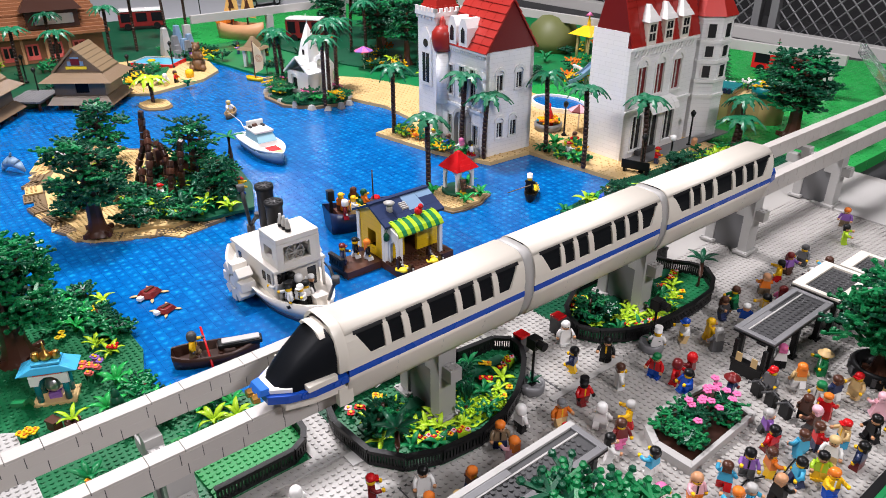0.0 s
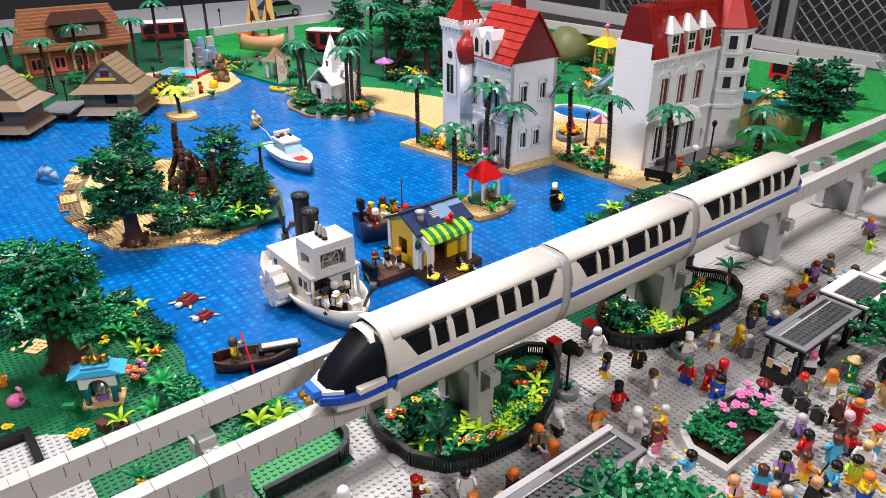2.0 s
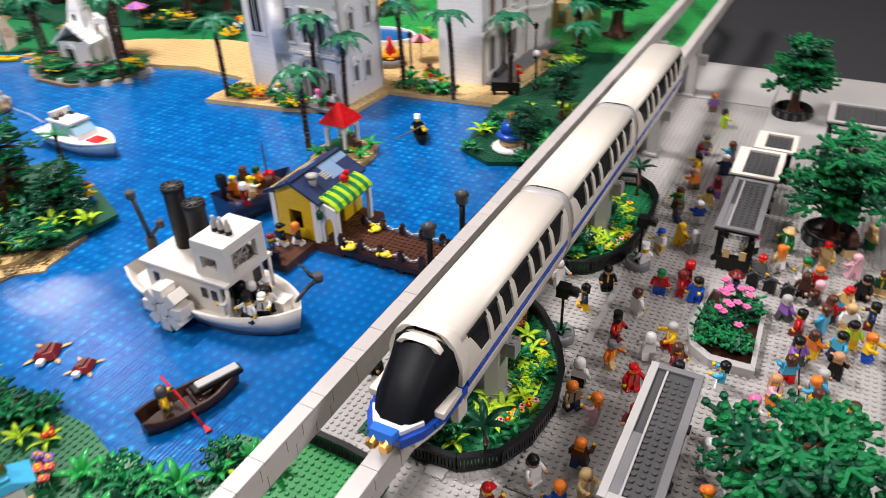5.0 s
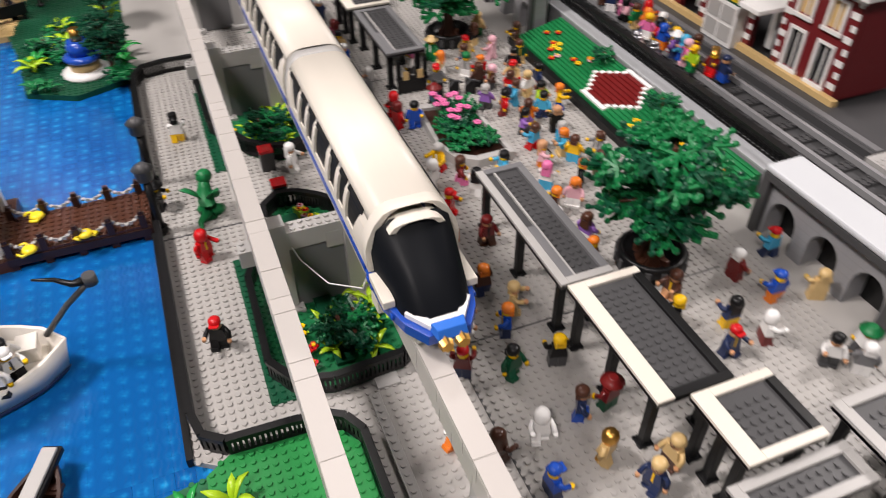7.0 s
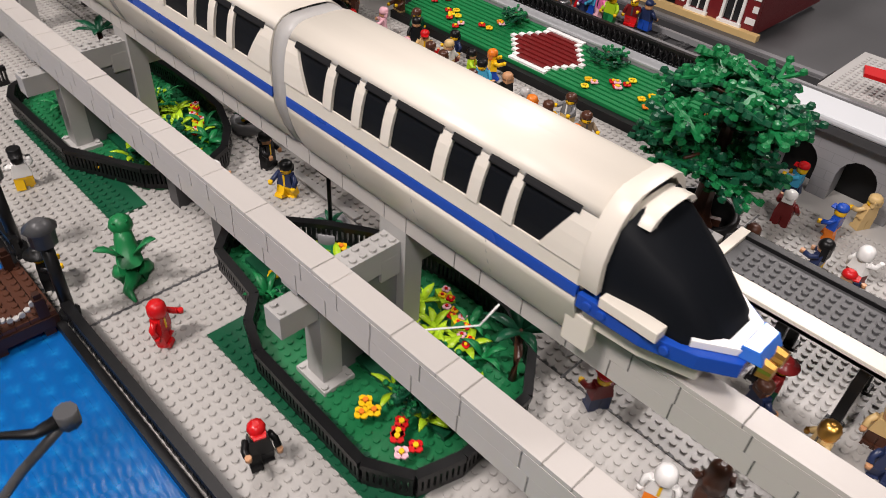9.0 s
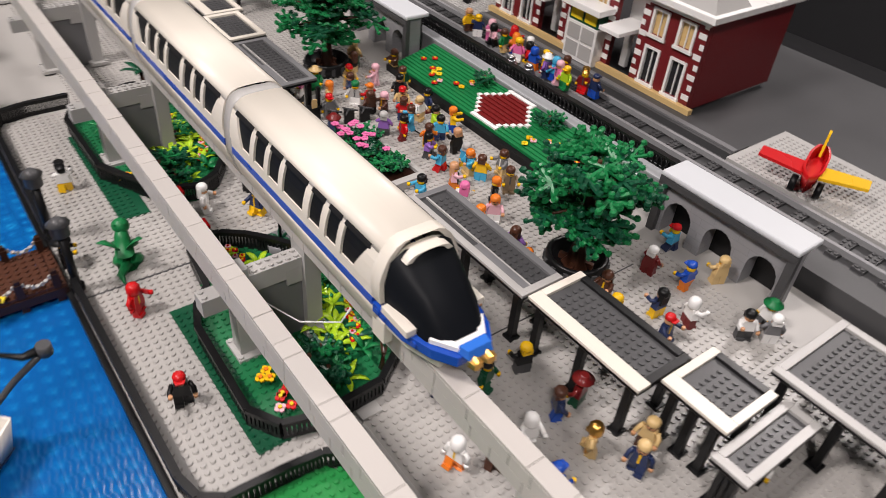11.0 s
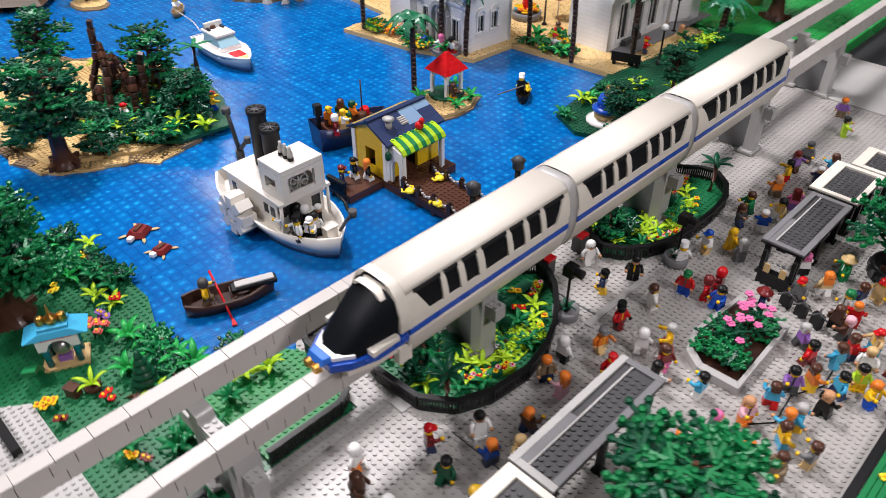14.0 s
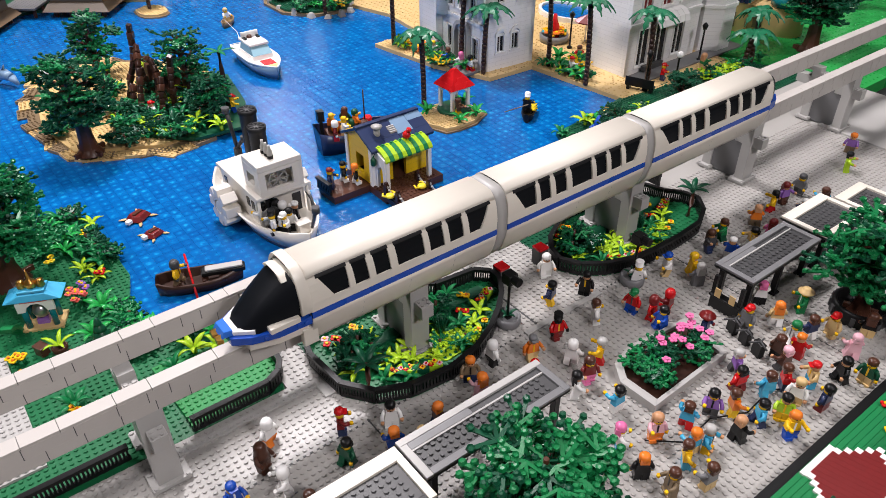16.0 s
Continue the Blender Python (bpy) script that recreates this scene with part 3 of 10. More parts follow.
def car(train, y0, y1, front=False, tail=False):
    c = new("car")
    c.parent = train
    c.empty_display_size = 0.01
    bm = B()
    roof = [(0.0, 25.55), (1.0, 25.55), (1.9, 25.48), (2.5, 25.28), (3.05, 24.85), (side_x(24.4) + 0.12, 24.38)]
    strip(bm, roof, y0, y1, 0, 0.3, 1)
    part("roof", bm, CREAM, c, "smooth cream white roof shell")
    bm = B()
    for s in (-1, 1):
        panel_side(bm, y0, y1, WIN_SILL, 19.75, s)
    part("side_panel", bm, CREAM, c)
    bm = B()
    for s in (-1, 1):
        panel_side(bm, y0, y1, 19.7, 18.85, s, 0, 0.05)
    part("blue_stripe", bm, BLUE, c, "blue plastic stripe")
    bm = B()
    strip(bm, SKIRT, y0, y1, 0, 0.3, 1)
    part("skirt", bm, CREAM, c, "cream curved lower skirt")
    n = max(1, round((y1 - y0) / 8))
    for k in range(1, n):
        y = y0 + (y1 - y0) * k / n
        for s in (-1, 1):
            bm = B()
            panel_side(bm, y - 0.03, y + 0.03, 18.8, 14.3, s, 0, 0.012, 0.05)
            part("skirt_seam", bm, LGREY, c)
    # window band: slanted end panes, a wide middle pane and narrow panes between
    L = y1 - y0
    panes = [(0.112, 0.185, 0.045, 0.182), (0.215, 0.285, 0.207, 0.277), (0.318, 0.395, 0.31, 0.387), (0.432, 0.577, 0.424, 0.57),
             (0.608, 0.687, 0.6, 0.68), (0.718, 0.799, 0.711, 0.792), (0.832, 0.9, 0.825, 0.962)]
    panes = [tuple(y0 + L * u for u in p) for p in panes]
    for s in (-1, 1):
        last = (y0, y0)
        for pa, pb, ta, tb in panes + [(y1, y1, y1, y1)]:
            bm = B()
            panel_side(bm, last[0], pa, WIN_TOP, WIN_SILL, s, 0, 0.1, 0.42, last[1], ta)
            part("window_post", bm, CREAM, c)
            last = (pb, tb)
        for pa, pb, ta, tb in panes:
            bm = B()
            panel_side(bm, pa - 0.05, pb + 0.05, WIN_TOP - 0.05, WIN_SILL, s, 0, -0.16, 0.1, ta - 0.05, tb + 0.05)
            part("window_pane", bm, GLASSY, c, "dark smoked window")
            bm = B()
            panel_side(bm, ta - 0.1, tb + 0.1, WIN_TOP + 0.12, WIN_TOP - 0.28, s, 0, 0.16, 0.4)
            part("window_cap", bm, SOOT, c, "black cap over the window")
    return c


train = thing("monorail_train", "white monorail train with blue stripe on the beam", "train", 1.05, 0.5, 0.75, square=True)
J1, J2, TAIL = 40.8, 72.4, 106.6
car(train, 10.5, J1 - 1.0, front=True)
car(train, J1 + 1.0, J2 - 1.0)
car(train, J2 + 1.0, TAIL, tail=True)
for y in (J1, J2):
    bm = B()
    prof = [(0.0, 25.4), (1.9, 25.33), (2.5, 25.12), (3.05, 24.65), (3.4, 24.0), (3.85, 22.2), (3.95, 20.5), (3.98, 19.0), (3.85, 18.0), (3.25, 16.0), (2.4, 14.4)]
    strip(bm, prof, y - 0.99, y + 0.99, 0, 0.3)
    part("gangway", bm, LGREY, train, "light grey joint between the cars")
# bogies inside the shells, riding on the beam
for y in (16, 36, 47, 70, 81, 104):
    bm = B()
    box(bm, -2.2, y - 3, 15.92, 2.2, y + 3, 17.4)
    part("bogie", bm, DGREY, train)
# front: hoop, windscreen, nose
bm = B()
hoop = [(0.0, 25.95), (1.7, 25.92), (2.5, 25.6), (3.3, 24.7), (3.95, 23.3), (4.2, 22.3), (4.2, 21.2), (4.1, 19.9)]
strip(bm, hoop, 9.2, 10.55, 0, 0.7)
part("front_hoop", bm, CREAM, train, "cream rounded hoop round the windscreen", bevel=0.08)
bm = B()
strip(bm, [(0.0, 25.3), (1.3, 25.25), (2.0, 25.0), (2.45, 24.5)], 7.9, 9.4, 0, 0.6)
part("brow", bm, CREAM, train, bevel=0.08)
bm = B()
top = [(-2.1, 8.6, 25.2), (2.1, 8.6, 25.2)]
ring0 = [(-3.6, 9.2, 19.6), (-3.75, 9.2, 22.0), (-3.2, 9.2, 24.2), (-2.0, 9.0, 25.2), (2.0, 9.0, 25.2), (3.2, 9.2, 24.2), (3.75, 9.2, 22.0), (3.6, 9.2, 19.6)]
ring1 = [(-3.0, 4.0, 19.2), (-2.9, 4.6, 20.8), (-2.3, 5.4, 22.2), (-1.5, 5.6, 22.6), (1.5, 5.6, 22.6), (2.3, 5.4, 22.2), (2.9, 4.6, 20.8), (3.0, 4.0, 19.2)]
ring2 = [(-1.9, 1.9, 18.9), (-1.8, 2.0, 19.3), (-1.5, 2.2, 19.6), (-1.0, 2.3, 19.7), (1.0, 2.3, 19.7), (1.5, 2.2, 19.6), (1.8, 2.0, 19.3), (1.9, 1.9, 18.9)]
rings = [[bm.verts.new(p) for p in r] for r in (ring0, ring1, ring2)]
for a, b in zip(rings, rings[1:]):
    for i in range(7):
        f = bm.faces.new((a[i], a[i + 1], b[i + 1], b[i]))
        f.smooth = True
bm.faces.new(rings[2])
part("windscreen", bm, GLASSY, train, "large smoked black windscreen")
bm = B()  # pale lip: two slabs that meet in a blunt point under the screen
prism(bm, [(-2.9, 3.6), (-1.35, 1.25), (1.35, 1.25), (2.9, 3.6), (2.35, 3.9), (1.2, 2.2), (-1.2, 2.2), (-2.35, 3.9)], 19.3, 19.85)
part("white_lip", bm, WHITE, train, "pale pointed lip under the windscreen", bevel=0.05)
for s in (-1, 1):
    x0, x1 = (3.15, 4.2) if s > 0 else (-4.2, -3.15)
    bm = B()
    box(bm, x0, 5.0, 19.3, x1, 8.9, 20.05)
    part("side_sill", bm, CREAM, train, "cream block beside the windscreen", bevel=0.06)
bm = B()
prism(bm, [(-4.1, 10.4), (-4.0, 6.0), (-3.1, 2.9), (-1.8, 0.9), (1.8, 0.9), (3.1, 2.9), (4.0, 6.0), (4.1, 10.4)], 18.2, 19.28)
for s in (-1, 1):
    for y in (8.6, 9.6, 4.6):
        cyl(bm, 0, 0, 0, 0.22, 0.33, n=10, m=Matrix.Translation((s * (4.0 if y > 6 else 3.55), y, 18.75)) @ pose(0, 0, 0, 0, 90 * s, 0))
part("blue_nose", bm, BLUE, train, "blue wedge nose under the windscreen", bevel=0.06)
bm = B()
prism(bm, [(-1.5, 1.5), (-1.3, 0.1), (1.3, 0.1), (1.5, 1.5)], 19.3, 20.1, 0, None, [(-1.4, 1.5), (-1.2, 0.5), (1.2, 0.5), (1.4, 1.5)])
part("lamp_block", bm, plastic("bright_blue_plastic", (0.03, 0.16, 0.62), 0.2), train, "bright blue block above the headlights", bevel=0.06)
for x in (-0.7, 0.7):  # six-lobed gold lamps
    bm = B()
    mm = Matrix.Translation((x, 0.5, 18.95)) @ pose(0, 0, 0, 90, 0, 0)
    ring = [(0.68 if q % 2 else 0.54) for q in range(12)]
    prism(bm, [(ring[q] * math.cos(q * math.pi / 6), ring[q] * math.sin(q * math.pi / 6)) for q in range(12)], 0.2, 0.95, 0, mm, [(0.8 * ring[q] * math.cos(q * math.pi / 6), 0.8 * ring[q] * math.sin(q * math.pi / 6)) for q in range(12)])
    part("headlight", bm, GOLD, train, "gold lobed headlight")
bm = B()
prism(bm, [(-3.4, 10.2), (-3.2, 6.2), (-2.2, 2.8), (2.2, 2.8), (3.2, 6.2), (3.4, 10.2)], 16.6, 18.1)
for s in (-1, 1):
    x0, x1 = (2.6, 3.6) if s > 0 else (-3.6, -2.6)
    box(bm, x0, 9.2, 14.6, x1, 11.2, 17.2)
part("chin", bm, CREAM, train, bevel=0.1)
# tail: dark rear screen
bm = B()
rings = [[bm.verts.new((x * k, TAIL + d, 17 + (z - 17) * (1 - 0.22 * d / 4))) for x, z in [(-3.7, 20), (-3.6, 22.5), (-3.0, 24.3), (-1.8, 25.2), (1.8, 25.2), (3.0, 24.3), (3.6, 22.5), (3.7, 20)]] for k, d in ((1, 0), (0.86, 2.0), (0.6, 4.0))]
for a, b in zip(rings, rings[1:]):
    for i in range(7):
        bm.faces.new((a[i], a[i + 1], b[i + 1], b[i]))
bm.faces.new(rings[2])
part("rear_screen", bm, GLASSY, train, "smoked rear screen")
bm = B()
prism(bm, [(-4.0, TAIL), (4.0, TAIL), (3.4, TAIL + 3), (2, TAIL + 5), (-2, TAIL + 5), (-3.4, TAIL + 3)], 18.4, 19.9)
part("rear_bumper", bm, BLUE, train)
# ---- planting ----


def leaf_blade(bm, m, length, width, lift, mi=0, n=4):
    """One bowed pointed leaf, with thickness."""
    top, bot = [], []
    for k in range(n + 1):
        u = k / n
        w = width * math.sin(math.pi * min(0.98, 0.12 + 0.86 * u)) * 0.36
        z = lift * math.sin(u * 2.2) - 0.25 * lift * u * u
        top.append([bm.verts.new(m @ Vector((length * u, s * w, z))) for s in (-1, 1)])
        bot.append([bm.verts.new(m @ Vector((length * u, s * w, z - 0.12))) for s in (-1, 1)])
    for a, b, c, d in zip(top, top[1:], bot, bot[1:]):
        for q in ((a[0], a[1], b[1], b[0]), (c[0], d[0], d[1], c[1]), (a[0], b[0], d[0], c[0]), (a[1], c[1], d[1], b[1])):
            f = bm.faces.new(q)
            f.material_index, f.smooth = mi, True
    bm.faces.new((top[0][0], bot[0][0], bot[0][1], top[0][1])).material_index = mi
    bm.faces.new((top[-1][0], top[-1][1], bot[-1][1], bot[-1][0])).material_index = mi


def twig(bm, m, mi=0, size=1.0, arms=4):
    """A flat branching leaf piece: arms that end in ringed studs."""
    for k in range(arms):
        a = radians(-75 + 150 * k / (arms - 1) + R.uniform(-8, 8))
        ln = size * R.uniform(1.5, 2.3)
        d = Vector((math.cos(a), math.sin(a), R.uniform(-0.1, 0.18)))
        p = d * ln
        side = Vector((-d.y, d.x, 0)) * 0.17 * size
        up = Vector((0, 0, 0.2 * size))
        vs = [bm.verts.new(m @ v) for v in (-side, side, p + side, p - side, -side + up, side + up, p + side + up, p - side + up)]
        for f in ((4, 5, 6, 7), (0, 3, 2, 1), (1, 2, 6, 5), (3, 0, 4, 7), (2, 3, 7, 6)):
            bm.faces.new([vs[i] for i in f]).material_index = mi
        for q in (0.55, 1.0):
            c = d * ln * q + Vector((0, 0, 0.16 * size))
            if q < 1:
                c += side * (2.4 if k % 2 else -2.4)
            r = 0.36 * size
            lo = [bm.verts.new(m @ (c + Vector((r * math.cos(t), r * math.sin(t), -0.05)))) for t in (0, 1.047, 2.094, 3.1416, 4.189, 5.236)]
            hi = [bm.verts.new(m @ (c + Vector((0.8 * r * math.cos(t), 0.8 * r * math.sin(t), 0.26 * size)))) for t in (0, 1.047, 2.094, 3.1416, 4.189, 5.236)]
            inn = [bm.verts.new(m @ (c + Vector((0.42 * r * math.cos(t), 0.42 * r * math.sin(t), 0.16 * size)))) for t in (0, 1.047, 2.094, 3.1416, 4.189, 5.236)]
            for i in range(6):
                j = (i + 1) % 6
                bm.faces.new((lo[i], lo[j], hi[j], hi[i])).material_index = mi
                bm.faces.new((hi[i], hi[j], inn[j], inn[i])).material_index = mi
            bm.faces.new(inn).material_index = mi


def flower(bm, x, y, z, mi_petal, mi_mid, size=0.55):
    for k in range(4):
        a = k * math.pi / 2
        cyl(bm, x + 0.42 * size * math.cos(a), y + 0.42 * size * math.sin(a), z, z + 0.3 * size, 0.42 * size, n=6, mi=mi_petal)
    cyl(bm, x, y, z + 0.2 * size, z + 0.55 * size, 0.3 * size, n=6, mi=mi_mid)


def bush(name, label, x, y, z, colours, n, spread, height, group="", size=0.8, rz=0):
    """A shrub of branching leaf pieces on a short stem."""
    t = thing(name, label, "plant", x, y, z, rz, group)
    bm = B()
    rod(bm, [(0, 0, 0), (0.1, 0, height * 0.5), (0, 0.1, height)], 0.25, 6)
    part("stem", bm, BROWN, t)
    bm = B()
    for k in range(n):
        a, u = R.uniform(0, 6.283), R.random() ** 0.6
        m = Matrix.Translation((spread * u * math.cos(a) * 0.6, spread * u * math.sin(a) * 0.6, height * R.uniform(0.35, 1.0))) @ pose(0, 0, 0, R.uniform(-25, 25), R.uniform(-25, 5), math.degrees(a) + R.uniform(-40, 40))
        twig(bm, m, R.randrange(len(colours)), size)
    part("leaves", bm, colours, t)
    return t


def fan_plant(name, label, x, y, z, mat, size=1.0, blades=3, lift=0.7, group="", rz=None):
    t = thing(name, label, "plant", x, y, z, R.uniform(0, 360) if rz is None else rz, group)
    bm = B()
    cyl(bm, 0, 0, 0, 0.7 * size, 0.28 * size, n=7)
    part("stalk", bm, mat, t)
    for k in range(blades + 1):
        bm = B()
        m = Matrix.Translation((0, 0, 0.45 * size)) @ pose(0, 0, 0, R.uniform(-18, 18), R.uniform(-28, 6), k * 360 / (blades + 1) + R.uniform(-9, 9))
        leaf_blade(bm, m, R.uniform(1.8, 2.3) * size, 0.95 * size, lift * size)
        part("leaf", bm, mat, t)
    return t


def grass_tuft(x, y, z, h=5.0):
    t = thing("tall_grass", "dark green tall spiky grass clump in the bed", "plant", x, y, z)
    bm = B()
    for k in range(34):
        a, u = R.uniform(0, 6.283), R.uniform(0.1, 1)
        rod(bm, [(0.3 * u * math.cos(a), 0.3 * u * math.sin(a), 0), (0.9 * u * math.cos(a), 0.9 * u * math.sin(a), h * 0.55), (1.5 * u * math.cos(a), 1.5 * u * math.sin(a), h * R.uniform(0.75, 1))], 0.11, 4, 0, 0.05)
    part("blades", bm, DGREEN, t, kind="stuff")
    return t


def tree(name, label, x, y, z, height, spread, n, leaf_mats, trunk=BROWN, trunk_r=1.3, rz=0, levels=4, seed=1, size=1.0, flat=0.28):
    """A brick-built tree: flared trunk, limbs, and tiers of branching leaf pieces."""
    r = random.Random(seed)
    t = thing(name, label, "tree", x, y, z, rz)
    bm = B()
    k = height
    lathe(bm, 0, 0, [(trunk_r * 1.9, 0), (trunk_r * 1.25, 0.06 * k), (trunk_r, 0.16 * k), (trunk_r * 0.85, 0.4 * k), (trunk_r * 0.6, 0.7 * k), (trunk_r * 0.3, 0.95 * k)], 8)
    for q in range(4):
        a = q * 1.57 + 0.4
        box(bm, 0.4, -0.35, 0, trunk_r * 2.3, 0.35, 0.05 * k, m=pose(0, 0, 0, 0, 0, math.degrees(a)))
    part("trunk", bm, trunk, t, bevel=0.05)
    tips = []
    for lv in range(levels):
        zz = height * (0.42 + 0.5 * lv / max(1, levels - 1))
        rad = spread * (1.0 - 0.55 * abs(lv / max(1, levels - 1) - 0.35))
        for q in range(5):
            a = q * 1.2566 + lv * 0.7 + r.uniform(-0.3, 0.3)
            ln = rad * r.uniform(0.55, 0.85)
            e = Vector((ln * math.cos(a), ln * math.sin(a), zz + r.uniform(-0.6, 1.0)))
            bm = B()
            rod(bm, [(0, 0, zz - 1.2), e * 0.5 + Vector((0, 0, zz * 0.5 - 0.4)), e], trunk_r * 0.33, 5, 0, trunk_r * 0.15)
            part("limb", bm, trunk, t)
            tips.append((e, a, rad))
    bm = B()
    for i in range(n):
        e, a, rad = tips[i % len(tips)]
        u = r.uniform(0.3, 1.25)
        p = Vector((e.x * u, e.y * u, e.z + r.uniform(-0.05, 0.07) * height)) + Vector((r.gauss(0, 0.12), r.gauss(0, 0.12), 0)) * spread
        m = Matrix.Translation(p) @ pose(0, 0, 0, r.uniform(-22, 22), r.uniform(-18, 22), math.degrees(a) + r.uniform(-60, 60))
        twig(bm, m, r.randrange(len(leaf_mats)), size * r.uniform(0.85, 1.15), 4)
    part("crown", bm, leaf_mats, t, "tiers of flat plastic leaf pieces")
    return t


# ---- fences and planters ----
bm = B()
UP = Matrix(((1, 0, 0, 0), (0, 0, -1, 0), (0, 1, 0, 0), (0, 0, 0, 1)))  # outline in x, z; thickness towards -y
comb = [(-1.0, 0.0), (1.0, 0.0)]
for k in range(4):  # a rail of bars with gaps, in one outline
    comb += [(1.0 - k * 0.5, 0.55), (0.92 - k * 0.5, 0.55), (0.92 - k * 0.5, 2.2), (0.62 - k * 0.5, 2.2), (0.62 - k * 0.5, 0.55)]
comb += [(-1.0, 0.55)]
prism(bm, comb, -0.26, 0.26, 0, UP)
box(bm, -1.0, -0.42, 2.05, 1.0, 0.42, 2.6)
FENCE_PIECE = mesh_of("fence_piece", bm, BLACK)


def along(pts, step, closed=True):
    out = []
    q = pts + [pts[0]] if closed else pts
    for (x0, y0), (x1, y1) in zip(q, q[1:]):
        d = math.hypot(x1 - x0, y1 - y0)
        n = max(1, round(d / step))
        for k in range(n):
            u = (k + 0.5) / n
            out.append((x0 + (x1 - x0) * u, y0 + (y1 - y0) * u, math.degrees(math.atan2(y1 - y0, x1 - x0)), d / n))
    return out


def fence(label, pts, z=0.0, closed=True, high=1.0):
    t = thing("ornamental_fence", label, "fence", 0, 0, z)
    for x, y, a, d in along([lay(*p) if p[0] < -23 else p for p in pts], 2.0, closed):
        ob = new("fence_piece", FENCE_PIECE)
        ob.parent = t
        ob.matrix_basis = put(x, y, 0, a) @ Matrix.Diagonal((d / 2.0, 1, high, 1))
    return t


def flower_box(x, y, z, rz, mats=(RED, YEL, LPINK)):
    t = thing("flower_box", "small lime and green box of red and yellow flowers", "flower box", x, y, z, rz)
    bm = B()
    box(bm, -2, -0.7, 0, 0, 0.7, 1.0, 0)
    box(bm, 0, -0.7, 0, 2, 0.7, 1.3, 1)
    part("box", bm, [DGREEN, LIME], t, bevel=0.04)
    for k in range(6):
        bm = B()
        flower(bm, -1.6 + 0.64 * k, 0.3 * (-1) ** k, 1.0 if k < 3 else 1.3, 0, 1)
        part("flower", bm, [mats[k % 3], YEL if k % 3 == 0 else RED], t)
    return t


def planter(b, label):
    out = b
    x0, x1, y0, y1 = min(p[0] for p in b), max(p[0] for p in b), min(p[1] for p in b), max(p[1] for p in b)
    g = ground("planter_bed", out, -0.05, 0.42, plastic("bed_green_plastic", (0.006, 0.13, 0.045), 0.3), label, plastic("bed_green_plastic", (0.006, 0.13, 0.045), 0.3), dens=1.0)
    bm = B()
    box(bm, x0 - 0.8, y0 + 0.6, 0.0, x0 + 3.4, y1 - 9, 0.3)
    box(bm, -5.6, y0 + 3, 0.4, -3.6, y1 - 3, 1.0)
    part("border_plate", bm, DGREEN, g)
    stud_field("border_studs", [(x0 - 0.3 + i, y0 + 1.1 + j, 0.3) for i in range(3) for j in range(int(y1 - y0 - 10))], DGREEN, g, 6)
    fence("black ornamental fence round a planted bed", out, 0.4)
    o = y0 - 14.9  # the beds repeat along the track
    bm = B()
    prism(bm, [(-0.8, 30 + o), (2.6, 29 + o), (5.2, 31.5 + o), (4.6, 38 + o), (0.4, 38 + o)], 0.42, 0.62)
    part("lime_plate", bm, LIME, g)
    stud_field("lime_studs", [(0.7 + i, 30.7 + o + j, 0.62) for i in range(4) for j in range(7)], LIME, g, 7)
    for x, y in ((0.8, 25.8), (0.2, 24.1), (-2.5, 31.5), (-0.9, 18.9), (2.7, 23.4), (2.2, 27.2), (-0.4, 28.4), (3.6, 30.4), (1.2, 39.8), (-0.6, 42.4), (-5.4, 23.8), (-5.3, 20.2)):
        if inside(x, y + o, b):
            fan_plant("lime_leaf_plant", "lime green bamboo-leaf plant in the bed", x, y + o, 0.42, LIME, 1.15, 4, 0.6)
    for x, y in ((0.2, 37.6), (4.6, 25.0), (2.9, 21.6), (-3.0, 35.0), (-6.8, 40.5), (4.4, 34.8)):
        if inside(x, y + o, b):
            fan_plant("green_leaf_plant", "dark green bamboo-leaf plant in the bed", x, y + o, 0.42, GREEN, 1.2, 4, 0.8)
    for x, y, h in ((-4.2, 21.6, 3.8), (-2.2, 22.8, 3.2), (-2.8, 19.8, 2.8), (-5.0, 36.8, 2.4)):
        bush("green_shrub", "dark green leafy shrub in the bed", x, y + o, 0.42, [DGREEN, DGREEN, GREEN], 11, 2.4, h, size=0.9)
    for x, y in ((2.0, 32.4), (3.4, 36.2)):
        bush("lime_shrub", "lime green leafy shrub in the bed", x, y + o, 0.62, [LIME, GREEN], 7, 2.0, 1.4, size=0.75)
    grass_tuft(0.6, 33.6 + o, 0.62, 5.2)
    flower_box(4.9, 28.1 + o, 0.42, 65)
    flower_box(3.4, 24.6 + o, 0.42, 60)
    flower_box(-2.6, 45.0 + o, 0.42, 110)
    for x, y, c in ((-8.2, 24.4, YEL), (-8.6, 20.1, RED), (-7.4, 20.9, RED), (-5.1, 41.9, YEL), (-4.2, 42.6, YEL), (-2.0, 39.3, RED), (-1.2, 40.1, RED), (2.4, 41.0, YEL), (3.4, 38.8, YEL), (-9.2, 23.7, YEL), (-8.3, 23.2, YEL), (-8.2, 20.4, RED), (-8.1, 18.5, RED), (-9.3, 18.8, LPINK)):
        if not inside(x, y + o, b):
            continue
        f = thing("bed_flower", "small bright flower on a green stem", "flower", x, y + o, 0.42, group="bed flowers")
        bm = B()
        cyl(bm, 0, 0, 0, 1.1, 0.1, n=5)
        part("stem", bm, GREEN, f)
        bm = B()
        flower(bm, 0, 0, 1.0, 0, 1, 0.8)
        part("blossom", bm, [c, YEL if c is not YEL else ORANGE], f)


